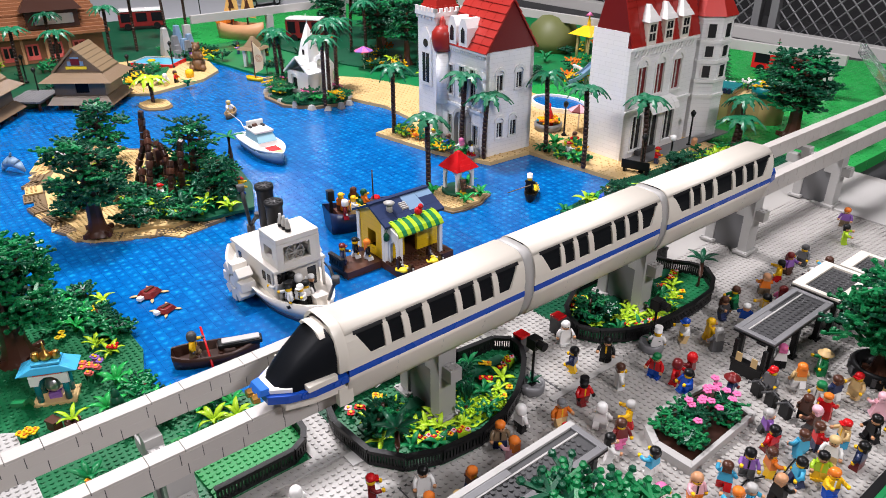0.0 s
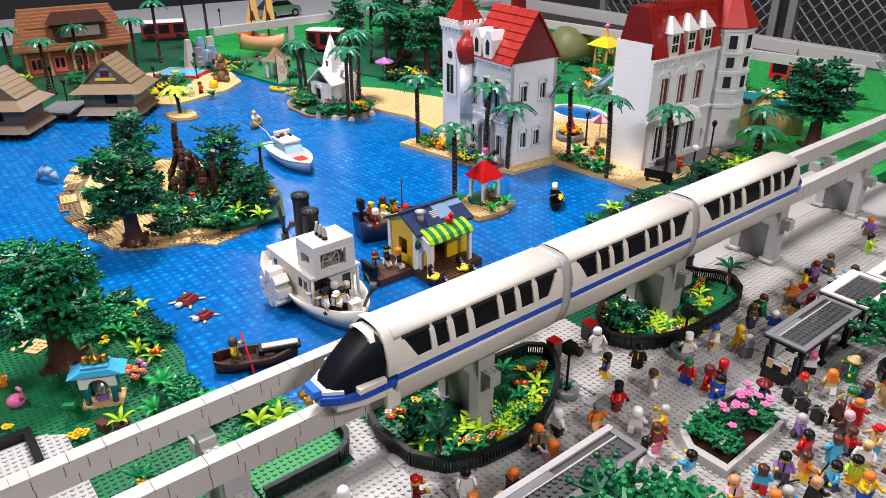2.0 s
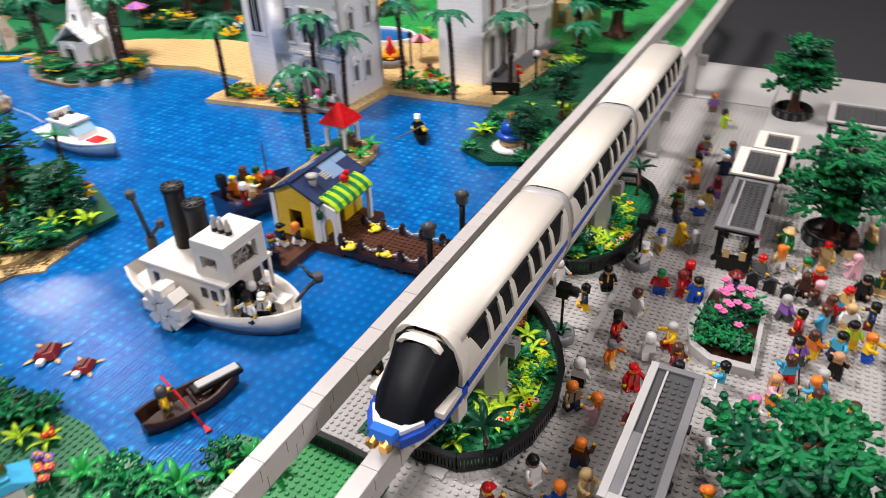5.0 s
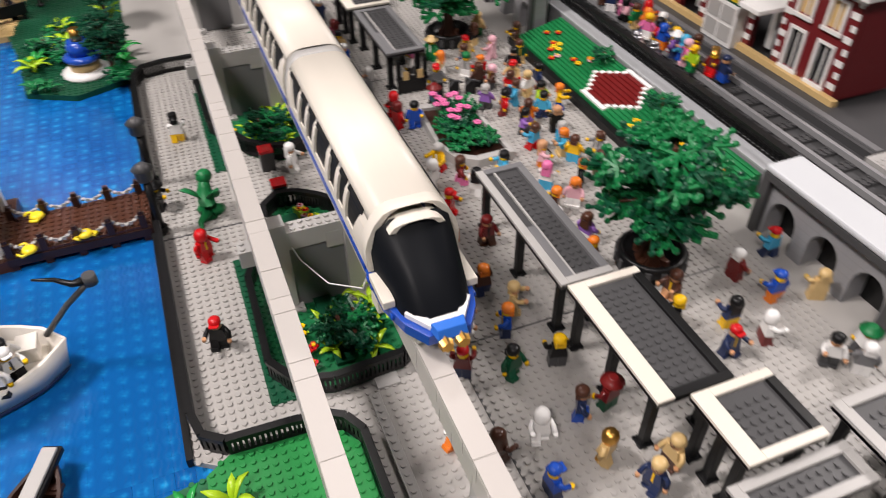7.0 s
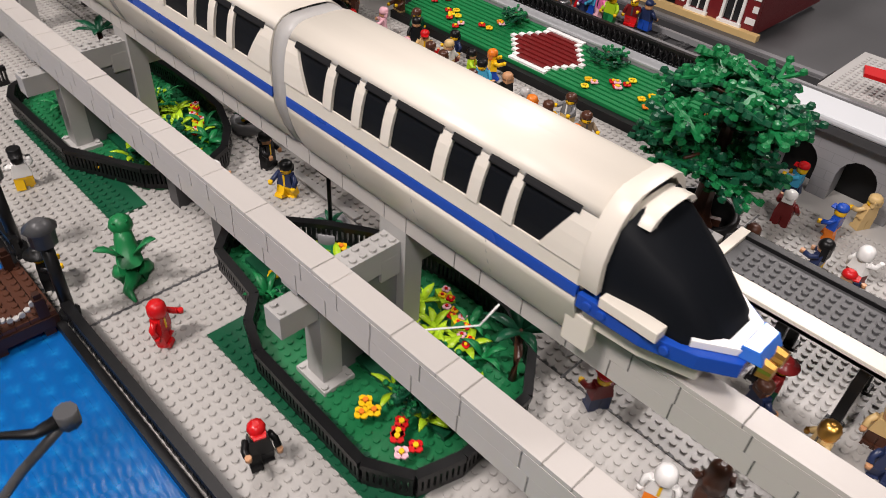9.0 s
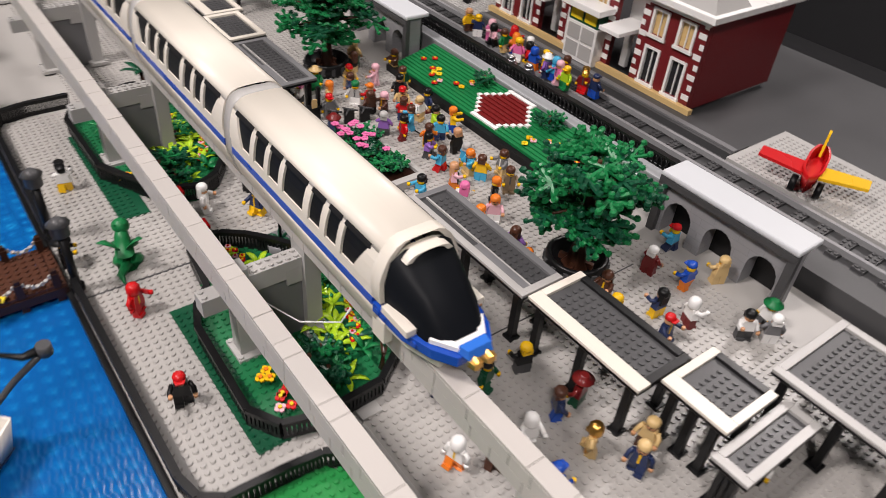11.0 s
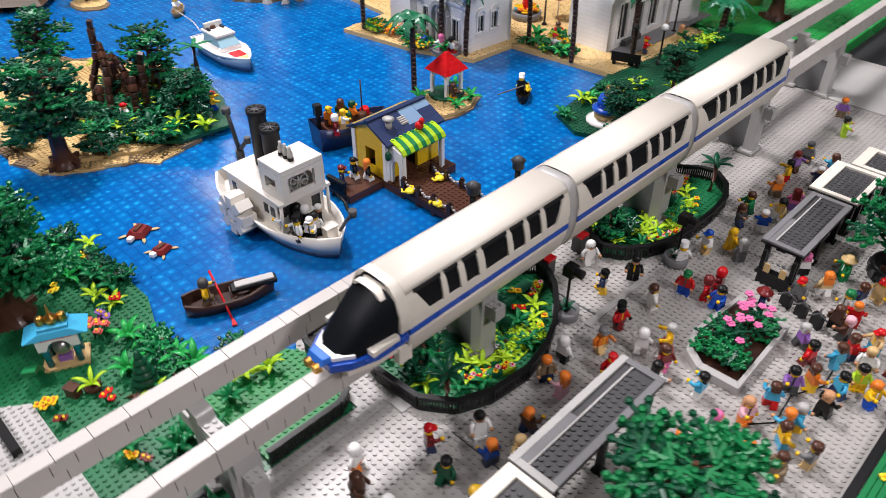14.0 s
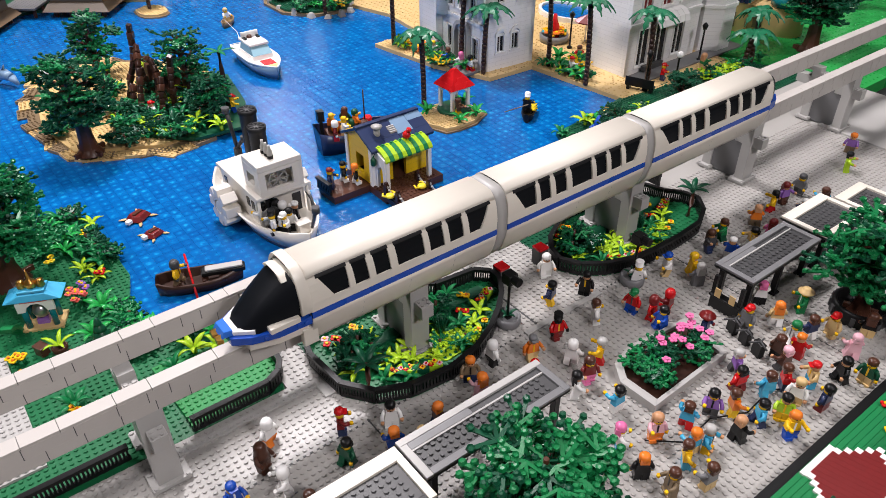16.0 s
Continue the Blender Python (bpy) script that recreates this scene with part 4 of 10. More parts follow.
planter(PLANTER_A, "green planted bed under the monorail")
planter(PLANTER_B, "green planted bed under the monorail")
fence("long black fence along the water edge", [(-8.6, 10.9), (-12, 11.3), (-18.5, 11.5), (-20.6, 13), (-21.3, 16), (-21.5, 49.5)], 0, False)
fence("black fence along the water and walkway end", [(-21.5, 61), (-21.5, 94), (-20, 97), (-16, 98), (-9, 98)], 0, False)
fence("low black fence along the bright green bed", [(-5.6, -3.8), (-5.6, 7.6), (-6.8, 9.8), (-8.6, 10.9)], 0.1, False)
fence("low black fence in front of the pier", [(-6.4, -12), (-6.4, -40)], 0.0, False)
bm = B()
box(bm, -22.6, 12, -0.9, -21.9, 98, 0.35)
solo("kerb", bm, BLACK, "black kerb of the walkway at the water", "kerb", kind="structure")


def palm_sapling(x, y, z):
    t = thing("small_palm", "small palm with drooping green leaves in the bed", "palm", x, y, z)
    bm = B()
    rod(bm, [(0, 0, 0), (0.2, 0, 3), (0, 0.1, 6)], 0.45, 6, 0, 0.35)
    part("trunk", bm, BROWN, t)
    for k in range(6):
        bm = B()
        leaf_blade(bm, Matrix.Translation((0, 0, 5.9)) @ pose(0, 0, 0, 0, -10, k * 60), 3.4, 1.5, 0.8)
        part("leaf", bm, DGREEN, t)


palm_sapling(3.4, 18.6, 0.42)
palm_sapling(2.2, 92.5, 0.42)

# lamp pots with red flags beside the beds


def lamp_pot(x, y):
    t = thing("lamp_post", "black lamp post in a round grey planter", "street lamp", x, y, 0, group="plaza lamps", square=True)
    bm = B()
    lathe(bm, 0, 0, [(2.0, 0), (2.1, 0.4), (2.1, 1.6), (1.7, 1.6), (1.6, 1.2)], 18)
    part("pot", bm, MGREY, t, "round grey pot")
    bm = B()
    cyl(bm, 0, 0, 1.1, 9.2, 0.22, n=8)
    box(bm, -0.5, -0.5, 1.1, 0.5, 0.5, 1.6)
    part("pole", bm, BLACK, t)
    bm = B()
    box(bm, -0.9, -0.9, 8.2, 0.9, 0.9, 10.0)
    cyl(bm, 0, 0, 0, 1.6, 0.75, n=10, m=Matrix.Translation((0.6, 0, 9.3)) @ pose(0, 0, 0, 0, 90, 0))
    part("lamp_head", bm, BLACK, t, bevel=0.06)
    for k in range(5):
        bm = B()
        leaf_blade(bm, Matrix.Translation((0, 0, 1.4)) @ pose(0, 0, 0, 0, -20, k * 72), 1.9, 0.8, 0.7)
        part("leaf", bm, DGREEN, t)
    return t


lamp_pot(3.8, 44.6)
lamp_pot(9.0, 68.4)


def bin_box(x, y):
    t = thing("litter_bin", "dark grey bin with a red lid", "bin", x, y, 0, group="litter bins")
    bm = B()
    box(bm, -1, -1, 0, 1, 1, 3.2)
    part("body", bm, DGREY, t, bevel=0.06)
    bm = B()
    box(bm, -1.05, -1.05, 3.2, 1.05, 1.05, 3.65)
    part("lid", bm, RED, t, bevel=0.06)


bin_box(-4.8, 50.7)
bin_box(-4.8, 59.8)

# ---- canopies over the queue ----


def canopy(x0, y0, x1, y1, z, frame_mat, label, ledge=0, strip_side=0, posts=True):
    t = thing("canopy", label, "canopy", x0, y0, 0, group="queue canopies", square=True)
    w, d = x1 - x0, y1 - y0
    bm = B()
    box(bm, 0, 0, z - 0.8, w, d, z - 0.4)
    part("deck", bm, DGREY, t)
    st = []
    lx = (2.0 if isinstance(frame_mat, tuple) and frame_mat[2] is CREAM else 1.1) + ledge
    for i in range(int(w - 1.1 - lx + 0.2)):
        for j in range(int(d - 2.2)):
            st.append((lx + 0.5 + i, 1.6 + j, z - 0.4))
    stud_field("deck_studs", st, DGREY, t)
    sides = frame_mat if isinstance(frame_mat, tuple) else (frame_mat,) * 4
    wide = 1.9 if sides[2] is CREAM else 1.0
    for b, mt in zip(((wide, 0, w, 1), (wide, d - 1, w, d), (0, 0, wide, d), (w - 1, 1, w, d - 1)), sides):
        bm = B()
        box(bm, b[0], b[1], z - 0.8, b[2], b[3], z)
        part("frame_side", bm, mt, t, bevel=0.06)
    if ledge:
        bm = B()
        box(bm, 1.02, 1.02, z - 0.4, 1 + ledge, d * 0.45, z - 0.05)
        part("ledge_tile", bm, MGREY, t, "raised smooth grey tiles", bevel=0.05)
    bm = B()
    box(bm, 1.0 + ledge, 1.0, z - 0.42, 1.25 + ledge, d - 1, z - 0.1)
    part("rail", bm, LGREY, t)
    if posts:
        for px in (1.0, w - 1.0):
            for py in (1.5, d / 2, d - 1.5):
                bm = B()
                box(bm, px - 0.45, py - 0.45, 0, px + 0.45, py + 0.45, z - 0.8)
                box(bm, px - 0.8, py - 0.8, 0, px + 0.8, py + 0.8, 0.4)
                part("post", bm, BLACK, t, bevel=0.05)
    return t


canopy(18.7, 13.0, 25.2, 36.0, 8.45, (LGREY, MGREY, LGREY, MGREY), "dark grey studded canopy with a grey frame", ledge=1.1)
canopy(19.2, -4.2, 27.7, 12.6, 8.6, (BLACK, CREAM, CREAM, BLACK), "dark grey studded canopy edged white and black")
canopy(22.7, -12.5, 31.4, -4.3, 8.4, (CREAM, CREAM, CREAM, BLACK), "square dark grey canopy edged white and black")
canopy(20.6, -17.0, 33.4, -12.7, 6.8, LGREY, "low light grey studded canopy")
canopy(33.9, -26, 48, -10.0, 8.6, LGREY, "wide dark grey canopy with a light grey frame")
canopy(19.4, 75.0, 26.4, 94.6, 7.3, MGREY, "dark grey studded canopy over the booth", ledge=0.8)
canopy(18.4, 95.4, 26.9, 108, 7.6, CREAM, "dark grey canopy with a white frame")
canopy(20.6, 109, 28.4, 118, 7.4, CREAM, "small grey canopy with a white frame")
canopy(32.5, 122, 50.5, 134, 10.0, LGREY, "broad light grey station canopy")


def booth(x, y):
    t = thing("ticket_booth", "open black ticket booth with small posters", "booth", x, y, 0)
    bm = B()
    box(bm, -2.6, -0.4, 0, 2.6, 0.4, 2.4)
    box(bm, -2.8, -0.7, 2.4, 2.8, 0.7, 2.8)
    part("counter", bm, BLACK, t, bevel=0.06)
    for k in (-1, 1):
        bm = B()
        box(bm, k * 1.3 - 0.5, -0.75, 2.8, k * 1.3 + 0.5, -0.6, 4.4)
        part("poster", bm, TAN, t)
    for k in (-2.4, 2.4):
        bm = B()
        box(bm, k - 0.3, -0.3, 2.8, k + 0.3, 0.3, 6.2)
        part("post", bm, BLACK, t)


booth(21, 73.6)
for k in range(3):
    t = thing("turnstile", "black turnstile with curved arms", "turnstile", 24.5 + 2.6 * k, 70.5 - 0.9 * k, 0, -20, group="turnstiles")
    bm = B()
    box(bm, -0.9, -0.5, 0, 0.9, 0.5, 2.6)
    part("body", bm, BLACK, t, bevel=0.08)
    bm = B()
    for q in range(3):
        a = q * 2.09
        rod(bm, [(0, 0, 2.7), (1.6 * math.cos(a), 1.6 * math.sin(a), 2.3)], 0.16, 6)
    part("arm", bm, DGREY, t)

# ---- flower bed with pink blossoms ----
t = thing("flower_bed", "light grey walled bed with pink blossoms and leaves", "flower bed", 0, 0, 0)
BED = [(20.3, 54.0), (21.5, 49.8), (24.5, 47.6), (30.6, 47.8), (30.2, 65.0), (21.4, 66.5)]
cx, cy = 25.4, 57.0
bm = B()
for (xa, ya), (xb, yb) in zip(BED, BED[1:] + BED[:1]):
    def inn(p, q, k=0.86):
        return (cx + (p - cx) * k, cy + (q - cy) * k)
    prism(bm, [(xa, ya), (xb, yb), inn(xb, yb), inn(xa, ya)], 0, 1.6)
part("wall", bm, LGREY, t, bevel=0.06)
bm = B()
prism(bm, [inn(*p, 0.9) for p in BED], 0, 1.0)
part("soil", bm, DBROWN, t)
bm = B()
for k in range(64):
    u, v = R.random(), R.random()
    p = Vector((22.4 + 6.4 * u, 50.5 + 13 * v, R.uniform(1.2, 3.2)))
    if u < 0.25 and v > 0.75:
        continue
    twig(bm, Matrix.Translation(p) @ pose(0, 0, 0, R.uniform(-30, 30), R.uniform(-30, 20), R.uniform(0, 360)), R.randrange(2), 0.85)
part("leaves", bm, [DGREEN, GREEN], t)
for k in range(16):
    bm = B()
    x, y, z = 24.2 + R.uniform(-0.8, 3.6), 56.5 + R.uniform(-2.6, 7.5), R.uniform(3.4, 4.6)
    rod(bm, [(x, y, 2.0), (x, y, z)], 0.08, 5, 1)
    for q in range(5):
        a = q * 1.2566
        cyl(bm, x + 0.4 * math.cos(a), y + 0.4 * math.sin(a), z, z + 0.22, 0.3, n=6)
    cyl(bm, x, y, z + 0.1, z + 0.35, 0.22, n=6)
    part("blossom", bm, [PINK, GREEN], t, "pink five-petal blossom")

# ---- plaza trees ----
for x, y, hgt, sp, sd in ((33.3, 18.7, 17.5, 8.0, 11), (34.0, 90, 17, 8.6, 12), (22.5, 148, 17, 6.5, 13)):
    tree("plaza_tree", "broad green tree in a black round planter", x, y, 0.8, hgt, sp, 120, [GREEN, GREEN, DGREEN], BROWN, 1.1, seed=sd, size=1.32)
    t = thing("tree_ring", "round black planter ring round a tree", "planter", x, y, 0)
    bm = B()
    lathe(bm, 0, 0, [(4.4, 0), (4.4, 2.3), (4.0, 2.6), (3.6, 2.3), (3.6, 0.8), (0.2, 0.8)], 22)
    part("ring", bm, BLACK, t)
    bm = B()
    for k in range(14):
        a = k * 0.4488
        box(bm, 4.35, -0.35, 0.5, 4.62, 0.35, 1.9, m=pose(0, 0, 0, 0, 0, math.degrees(a)))
    part("ring_ribs", bm, DGREY, t, kind="stuff")

# ---- sloping garden with a brick-red emblem ----
t = thing("garden_bank", "sloping green garden bank with a red and white emblem", "garden")
HX0, HX1, HY0, HY1 = 48.6, 58.2, 26.5, 84


def bank_z(x):
    return 1.4 + (x - HX0) * 0.24


for k in range(12):
    x = HX0 + k * (HX1 - HX0) / 12
    bm = B()
    box(bm, x + 0.02, HY0, 0, x + (HX1 - HX0) / 12 - 0.02, HY1, bank_z(x) + 0.35)
    part("slope_step", bm, GREEN, t, bevel=0.06)
for i in range(11):
    for j in range(16):
        d = abs(j - 7.5) - (3.6 + (5 - abs(i - 5)) * 0.8)
        if d <= 0:
            bm = B()
            x, y = HX0 + 0.2 + i * 0.86, 49.4 + j * 0.88
            box(bm, x, y, bank_z(x) + 0.2, x + 0.84, y + 0.86, bank_z(x) + 0.62)
            part("emblem_plate", bm, WHITE if d > -1.0 or i in (0, 10) else DRED, t)
for k in range(34):
    y = R.choice((R.uniform(29, 47), R.uniform(65, 81)))
    x = 52.4 + 1.6 * math.sin(y * 0.5) + R.uniform(-1.2, 1.2)
    bm = B()
    flower(bm, x, y, bank_z(x) + 0.4, 0, 1, 0.8)
    part("flower", bm, [R.choice((YEL, BYEL, RED, ORANGE, LPINK)), YEL], t)
bush("bank_shrub", "green leafy shrub on the garden bank", 56.2, 47.5, 3.4, [DGREEN, GREEN], 9, 3, 1.8)
bush("bank_shrub", "green leafy shrub on the garden bank", 56.5, 65.5, 3.2, [DGREEN, GREEN], 9, 3, 1.8)
bm = B()
box(bm, 47.3, 25, 0, 48.5, 85, 1.3)
solo("garden_kerb", bm, BLACK, "black kerb along the garden bank", "kerb", kind="structure")

# ---- railway behind the garden ----
t = thing("retaining_wall", "light grey wall with smooth coping beside the railway", "wall", kind="structure")
bm = B()
box(bm, 58.4, 21, 0, 61.4, 95, 4.2)
part("wall", bm, GREYWALL, t)
bm = B()
box(bm, 58.3, 21, 4.2, 61.6, 95, 4.6)
part("coping", bm, plastic("pale_coping_plastic", (0.36, 0.37, 0.38), 0.35), t, bevel=0.08)
fence("tall black fence beside the railway", [(62.4, 24), (62.4, 118)], 3.0, False, 1.3)
bm = B()
prism(bm, [(61, -50), (130, -50), (130, 200), (61, 200)], -3, 3.0)
solo("ground_railway", bm, DGREY, "dark grey raised ground under the railway", "ground", kind="structure")
RAILGREY = plastic("rail_grey_plastic", (0.25, 0.25, 0.255), 0.35)
t = thing("railway_track", "dark grey railway track with sleepers", "railway")
bm = B()
for xr in (67.9, 72.7):
    box(bm, xr - 0.35, -50, 3.4, xr + 0.35, 150, 4.3)
part("rail", bm, RAILGREY, t)
bm = B()
box(bm, -3.9, -0.9, 0, 3.9, 0.9, 0.45)
studs(bm, (-3.4, -1.5, -0.5, 0.5, 1.5, 3.4), (-0.45, 0.45), 0.45)
SLEEPER = mesh_of("sleeper", bm, DGREY)
for k in range(50):
    ob = new("sleeper", SLEEPER)
    ob.parent = t
    ob.matrix_basis = put(70.3, -48 + 4 * k, 3.02)
cx0, r0 = 105.3, 35
for k in range(14):
    a = math.pi - k * 0.11
    ob = new("sleeper", SLEEPER)
    ob.parent = t
    ob.matrix_basis = put(cx0 + r0 * math.cos(a), 150 + r0 * math.sin(a), 3.02, math.degrees(a) + 180)
bm = B()
for q in (-2.4, 2.4):
    rod(bm, [(cx0 + (r0 + q) * math.cos(math.pi - k * 0.11), 150 + (r0 + q) * math.sin(math.pi - k * 0.11), 3.8) for k in range(15)], 0.4, 5)
part("curved_rail", bm, RAILGREY, t)
bm = B()
box(bm, 75.6, 24.1, 3.0, 81, 92, 4.2, 0)
box(bm, 76.4, 24.1, 4.2, 77.6, 92, 4.5, 1)
solo("station_platform", bm, [DGREY, MGREY], "dark station platform with a grey edge", "platform", kind="structure")
bm = B()
box(bm, 74.6, -20, 3.0, 92, 24, 4.0)
stud_top = solo("station_forecourt", bm, LGREY, "pale grey studded forecourt beside the track", "forecourt", kind="structure")
stud_field("forecourt_studs", [(75.2 + i, -19.5 + j, 4.0) for i in range(16) for j in range(43)], LGREY, stud_top, 6)

bm = B()
box(bm, 74.8, 92.1, 3.0, 89, 119, 4.0)
pl = solo("track_plate", bm, LGREY, "pale grey studded plate beside the track", "plate", kind="structure")
stud_field("plate_studs", [(75.4 + i, 92.8 + j, 4.0) for i in range(14) for j in range(26)], LGREY, pl, 6)
t = thing("track_bench", "low dark bench on the pale plate", "bench", 81, 99.4, 4.0, 12)
bm = B()
box(bm, -3.6, -0.9, 1.8, 3.6, 0.9, 2.3)
part("seat", bm, BLACK, t, bevel=0.08)
for x in (-2.8, 0.6, 2.8):
    bm = B()
    box(bm, x - 0.5, -0.8, 0, x + 0.5, 0.8, 1.8)
    part("leg", bm, BLACK, t)


def arcade(x, y0, y1, z, h):
    """Grey arcade of three round arches with a pale flat top."""
    t = thing("stone_arcade", "grey brick arcade of round arches with pale coping", "arcade", x, y0, z)
    L, n = y1 - y0, 3
    w = L / n
    bm = B()
    for k in range(n):
        a0, b0 = k * w, (k + 1) * w
        c, r = (a0 + b0) / 2, w * 0.33
        spring = h * 0.38
        prof = [(a0, 0), (c - r, 0), (c - r, spring)]
        prof += [(c - r * math.cos(q * math.pi / 8), spring + r * 1.1 * math.sin(q * math.pi / 8)) for q in range(1, 8)]
        prof += [(c + r, spring), (c + r, 0), (b0, 0), (b0, h), (a0, h)]
        m = Matrix(((0, 0, 1, 0), (1, 0, 0, 0), (0, 1, 0, 0), (0, 0, 0, 1)))
        prism(bm, prof, 0, 3.0, 0, m)
    part("arch_wall", bm, GREYWALL, t)
    # black sheet: the shade inside the arches, put in as colour
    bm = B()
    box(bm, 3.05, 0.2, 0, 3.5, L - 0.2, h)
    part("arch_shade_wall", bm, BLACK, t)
    bm = B()
    box(bm, -1.0, -0.6, h, 4.6, L + 0.6, h + 0.9)
    part("coping", bm, plastic("pale_smooth_plastic", (0.60, 0.62, 0.64), 0.3), t, "pale grey smooth coping", bevel=0.3)
    bm = B()
    box(bm, -1.0, -0.4, h - 1.0, -0.1, L + 0.4, h - 0.02)
    part("cornice", bm, DGREY, t)
    for y in (0, L):
        bm = B()
        box(bm, -0.9, y - 0.6, 0, 0.0, y + 0.6, h)
        part("buttress", bm, DGREY, t)
    return t


arcade(53.4, -0.6, 20.6, 0, 9.4)
arcade(52.4, 85.2, 105.4, 0, 9.4)


def wall_slab(bm, L, H, t, holes, mi=0, m=None):
    """An upright slab along x with through openings (x0, z0, x1, z1)."""
    xs = sorted({0, L, *[q for h in holes for q in (h[0], h[2])]})
    zs = sorted({0, H, *[q for h in holes for q in (h[1], h[3])]})
    nx, nz = len(xs) - 1, len(zs) - 1

    def solid(i, j):
        if not (0 <= i < nx and 0 <= j < nz):
            return False
        x, z = (xs[i] + xs[i + 1]) / 2, (zs[j] + zs[j + 1]) / 2
        return not any(h[0] < x < h[2] and h[1] < z < h[3] for h in holes)

    vs = {}

    def vert(i, k, j):
        if (i, k, j) not in vs:
            p = Vector((xs[i], k * t, zs[j]))
            vs[i, k, j] = bm.verts.new(m @ p if m is not None else p)
        return vs[i, k, j]

    for i in range(nx):
        for j in range(nz):
            if not solid(i, j):
                continue
            a, b, c, d = (i, j), (i + 1, j), (i + 1, j + 1), (i, j + 1)
            quads = [[(a, 0), (b, 0), (c, 0), (d, 0)], [(d, 1), (c, 1), (b, 1), (a, 1)]]
            for (di, dj), (p, q) in (((0, -1), (a, b)), ((1, 0), (b, c)), ((0, 1), (c, d)), ((-1, 0), (d, a))):
                if not solid(i + di, j + dj):
                    quads.append([(q, 0), (p, 0), (p, 1), (q, 1)])
            for qd in quads:
                bm.faces.new([vert(n[0], k, n[1]) for n, k in qd]).material_index = mi


def sash(parent, m, x0, z0, x1, z1, frame_mat=WHITE, pane_mat=DARKGLASS, arch=False):
    w = new("window")
    w.parent = parent
    w.empty_display_size = 0.01
    bm = B()
    e = 0.35
    box(bm, x0 - e, -0.3, z0 - e, x0 + 0.15, 0.35, z1 + e, m=m)
    box(bm, x1 - 0.15, -0.3, z0 - e, x1 + e, 0.35, z1 + e, m=m)
    box(bm, x0 + 0.15, -0.3, z1 - 0.1, x1 - 0.15, 0.35, z1 + e, m=m)
    box(bm, x0 - e * 1.6, -0.5, z0 - e * 1.6, x1 + e * 1.6, 0.35, z0 - 0.02, m=m)
    box(bm, (x0 + x1) / 2 - 0.1, 0.1, z0, (x0 + x1) / 2 + 0.1, 0.4, z1, m=m)
    if arch:
        c, r = (x0 + x1) / 2, (x1 - x0) / 2 + 0.7
        mm = m @ Matrix(((1, 0, 0, 0), (0, 0, -1, 0), (0, 1, 0, 0), (0, 0, 0, 1)))
        for q in range(8):
            a0, a1 = math.pi * q / 8, math.pi * (q + 1) / 8
            prism(bm, [(c + r * math.cos(a0), z1 + 0.1 + r * math.sin(a0)), (c + r * math.cos(a1), z1 + 0.1 + r * math.sin(a1)),
                       (c + 0.6 * r * math.cos(a1), z1 + 0.1 + 0.6 * r * math.sin(a1)), (c + 0.6 * r * math.cos(a0), z1 + 0.1 + 0.6 * r * math.sin(a0))], 0.0, 0.6, 0, mm)
    part("frame", bm, frame_mat, w)
    bm = B()
    box(bm, x0, 0.45, z0, x1, 0.55, z1, m=m)
    part("pane", bm, pane_mat, w)


t = thing("station_building", "dark red and white brick station building", "station", 81, 38, 4.2)
SW, SD, SH = 26, 58, 17
for k in range(3):  # bays along the platform
    y0 = k * 20
    bm = B()
    m = pose(0, y0 + 14, 0, 0, 0, -90)
    wall_slab(bm, 14, SH, 1.2, [(2.5, 1.5, 5.5, 8), (8.5, 1.5, 11.5, 8), (2.5, 10.5, 5.5, 15), (8.5, 10.5, 11.5, 15)], 0, m)
    part("bay_wall", bm, STATRED, t)
    for h in ((2.5, 1.5, 5.5, 8), (8.5, 1.5, 11.5, 8), (2.5, 10.5, 5.5, 15), (8.5, 10.5, 11.5, 15)):
        sash(t, m, *h, frame_mat=WHITE, pane_mat=TAN if h[1] > 5 else DARKGLASS)
    for q in range(9):  # toothed white corner stones
        for x in (0, 14):
            wd = 1.6 if q % 2 else 0.9
            bm = B()
            box(bm, max(0, x - wd), -0.12, q * 1.9, min(14, x + wd), 0.1, q * 1.9 + 1.0, m=m)
            part("corner_stone", bm, WHITE, t)
    bm = B()
    box(bm, -0.3, -0.4, SH - 1.2, 14.3, 0.1, SH, m=m)
    part("cornice", bm, WHITE, t)
    if k < 2:
        bm = B()
        m2 = pose(4, y0 + 20, 0, 0, 0, -90)
        wall_slab(bm, 6, 15, 1, [(1.5, 0, 4.5, 7)], 0, m2)
        part("recess_wall", bm, WHITE, t)
bm = B()
box(bm, 1.3, 0, 0, SW, 1, SH)
part("end_wall", bm, STATRED, t)
bm = B()
box(bm, 1.3, SD - 5, 0, SW, SD - 4, SH)
part("end_wall", bm, STATRED, t)
bm = B()
box(bm, -1.2, -1.5, -0.0, 0.0, SD - 3, 1.0)
part("plinth", bm, TAN, t)
bm = B()
box(bm, -2.2, -2, SH, SW, SD - 2, SH + 1.2)
part("cornice", bm, WHITE, t, bevel=0.1)
for y in (14.5, 34.5):
    bm = B()
    box(bm, -5, y, 9.2, 4, y + 5, 10.0)
    part("porch_roof", bm, WHITE, t, bevel=0.1)
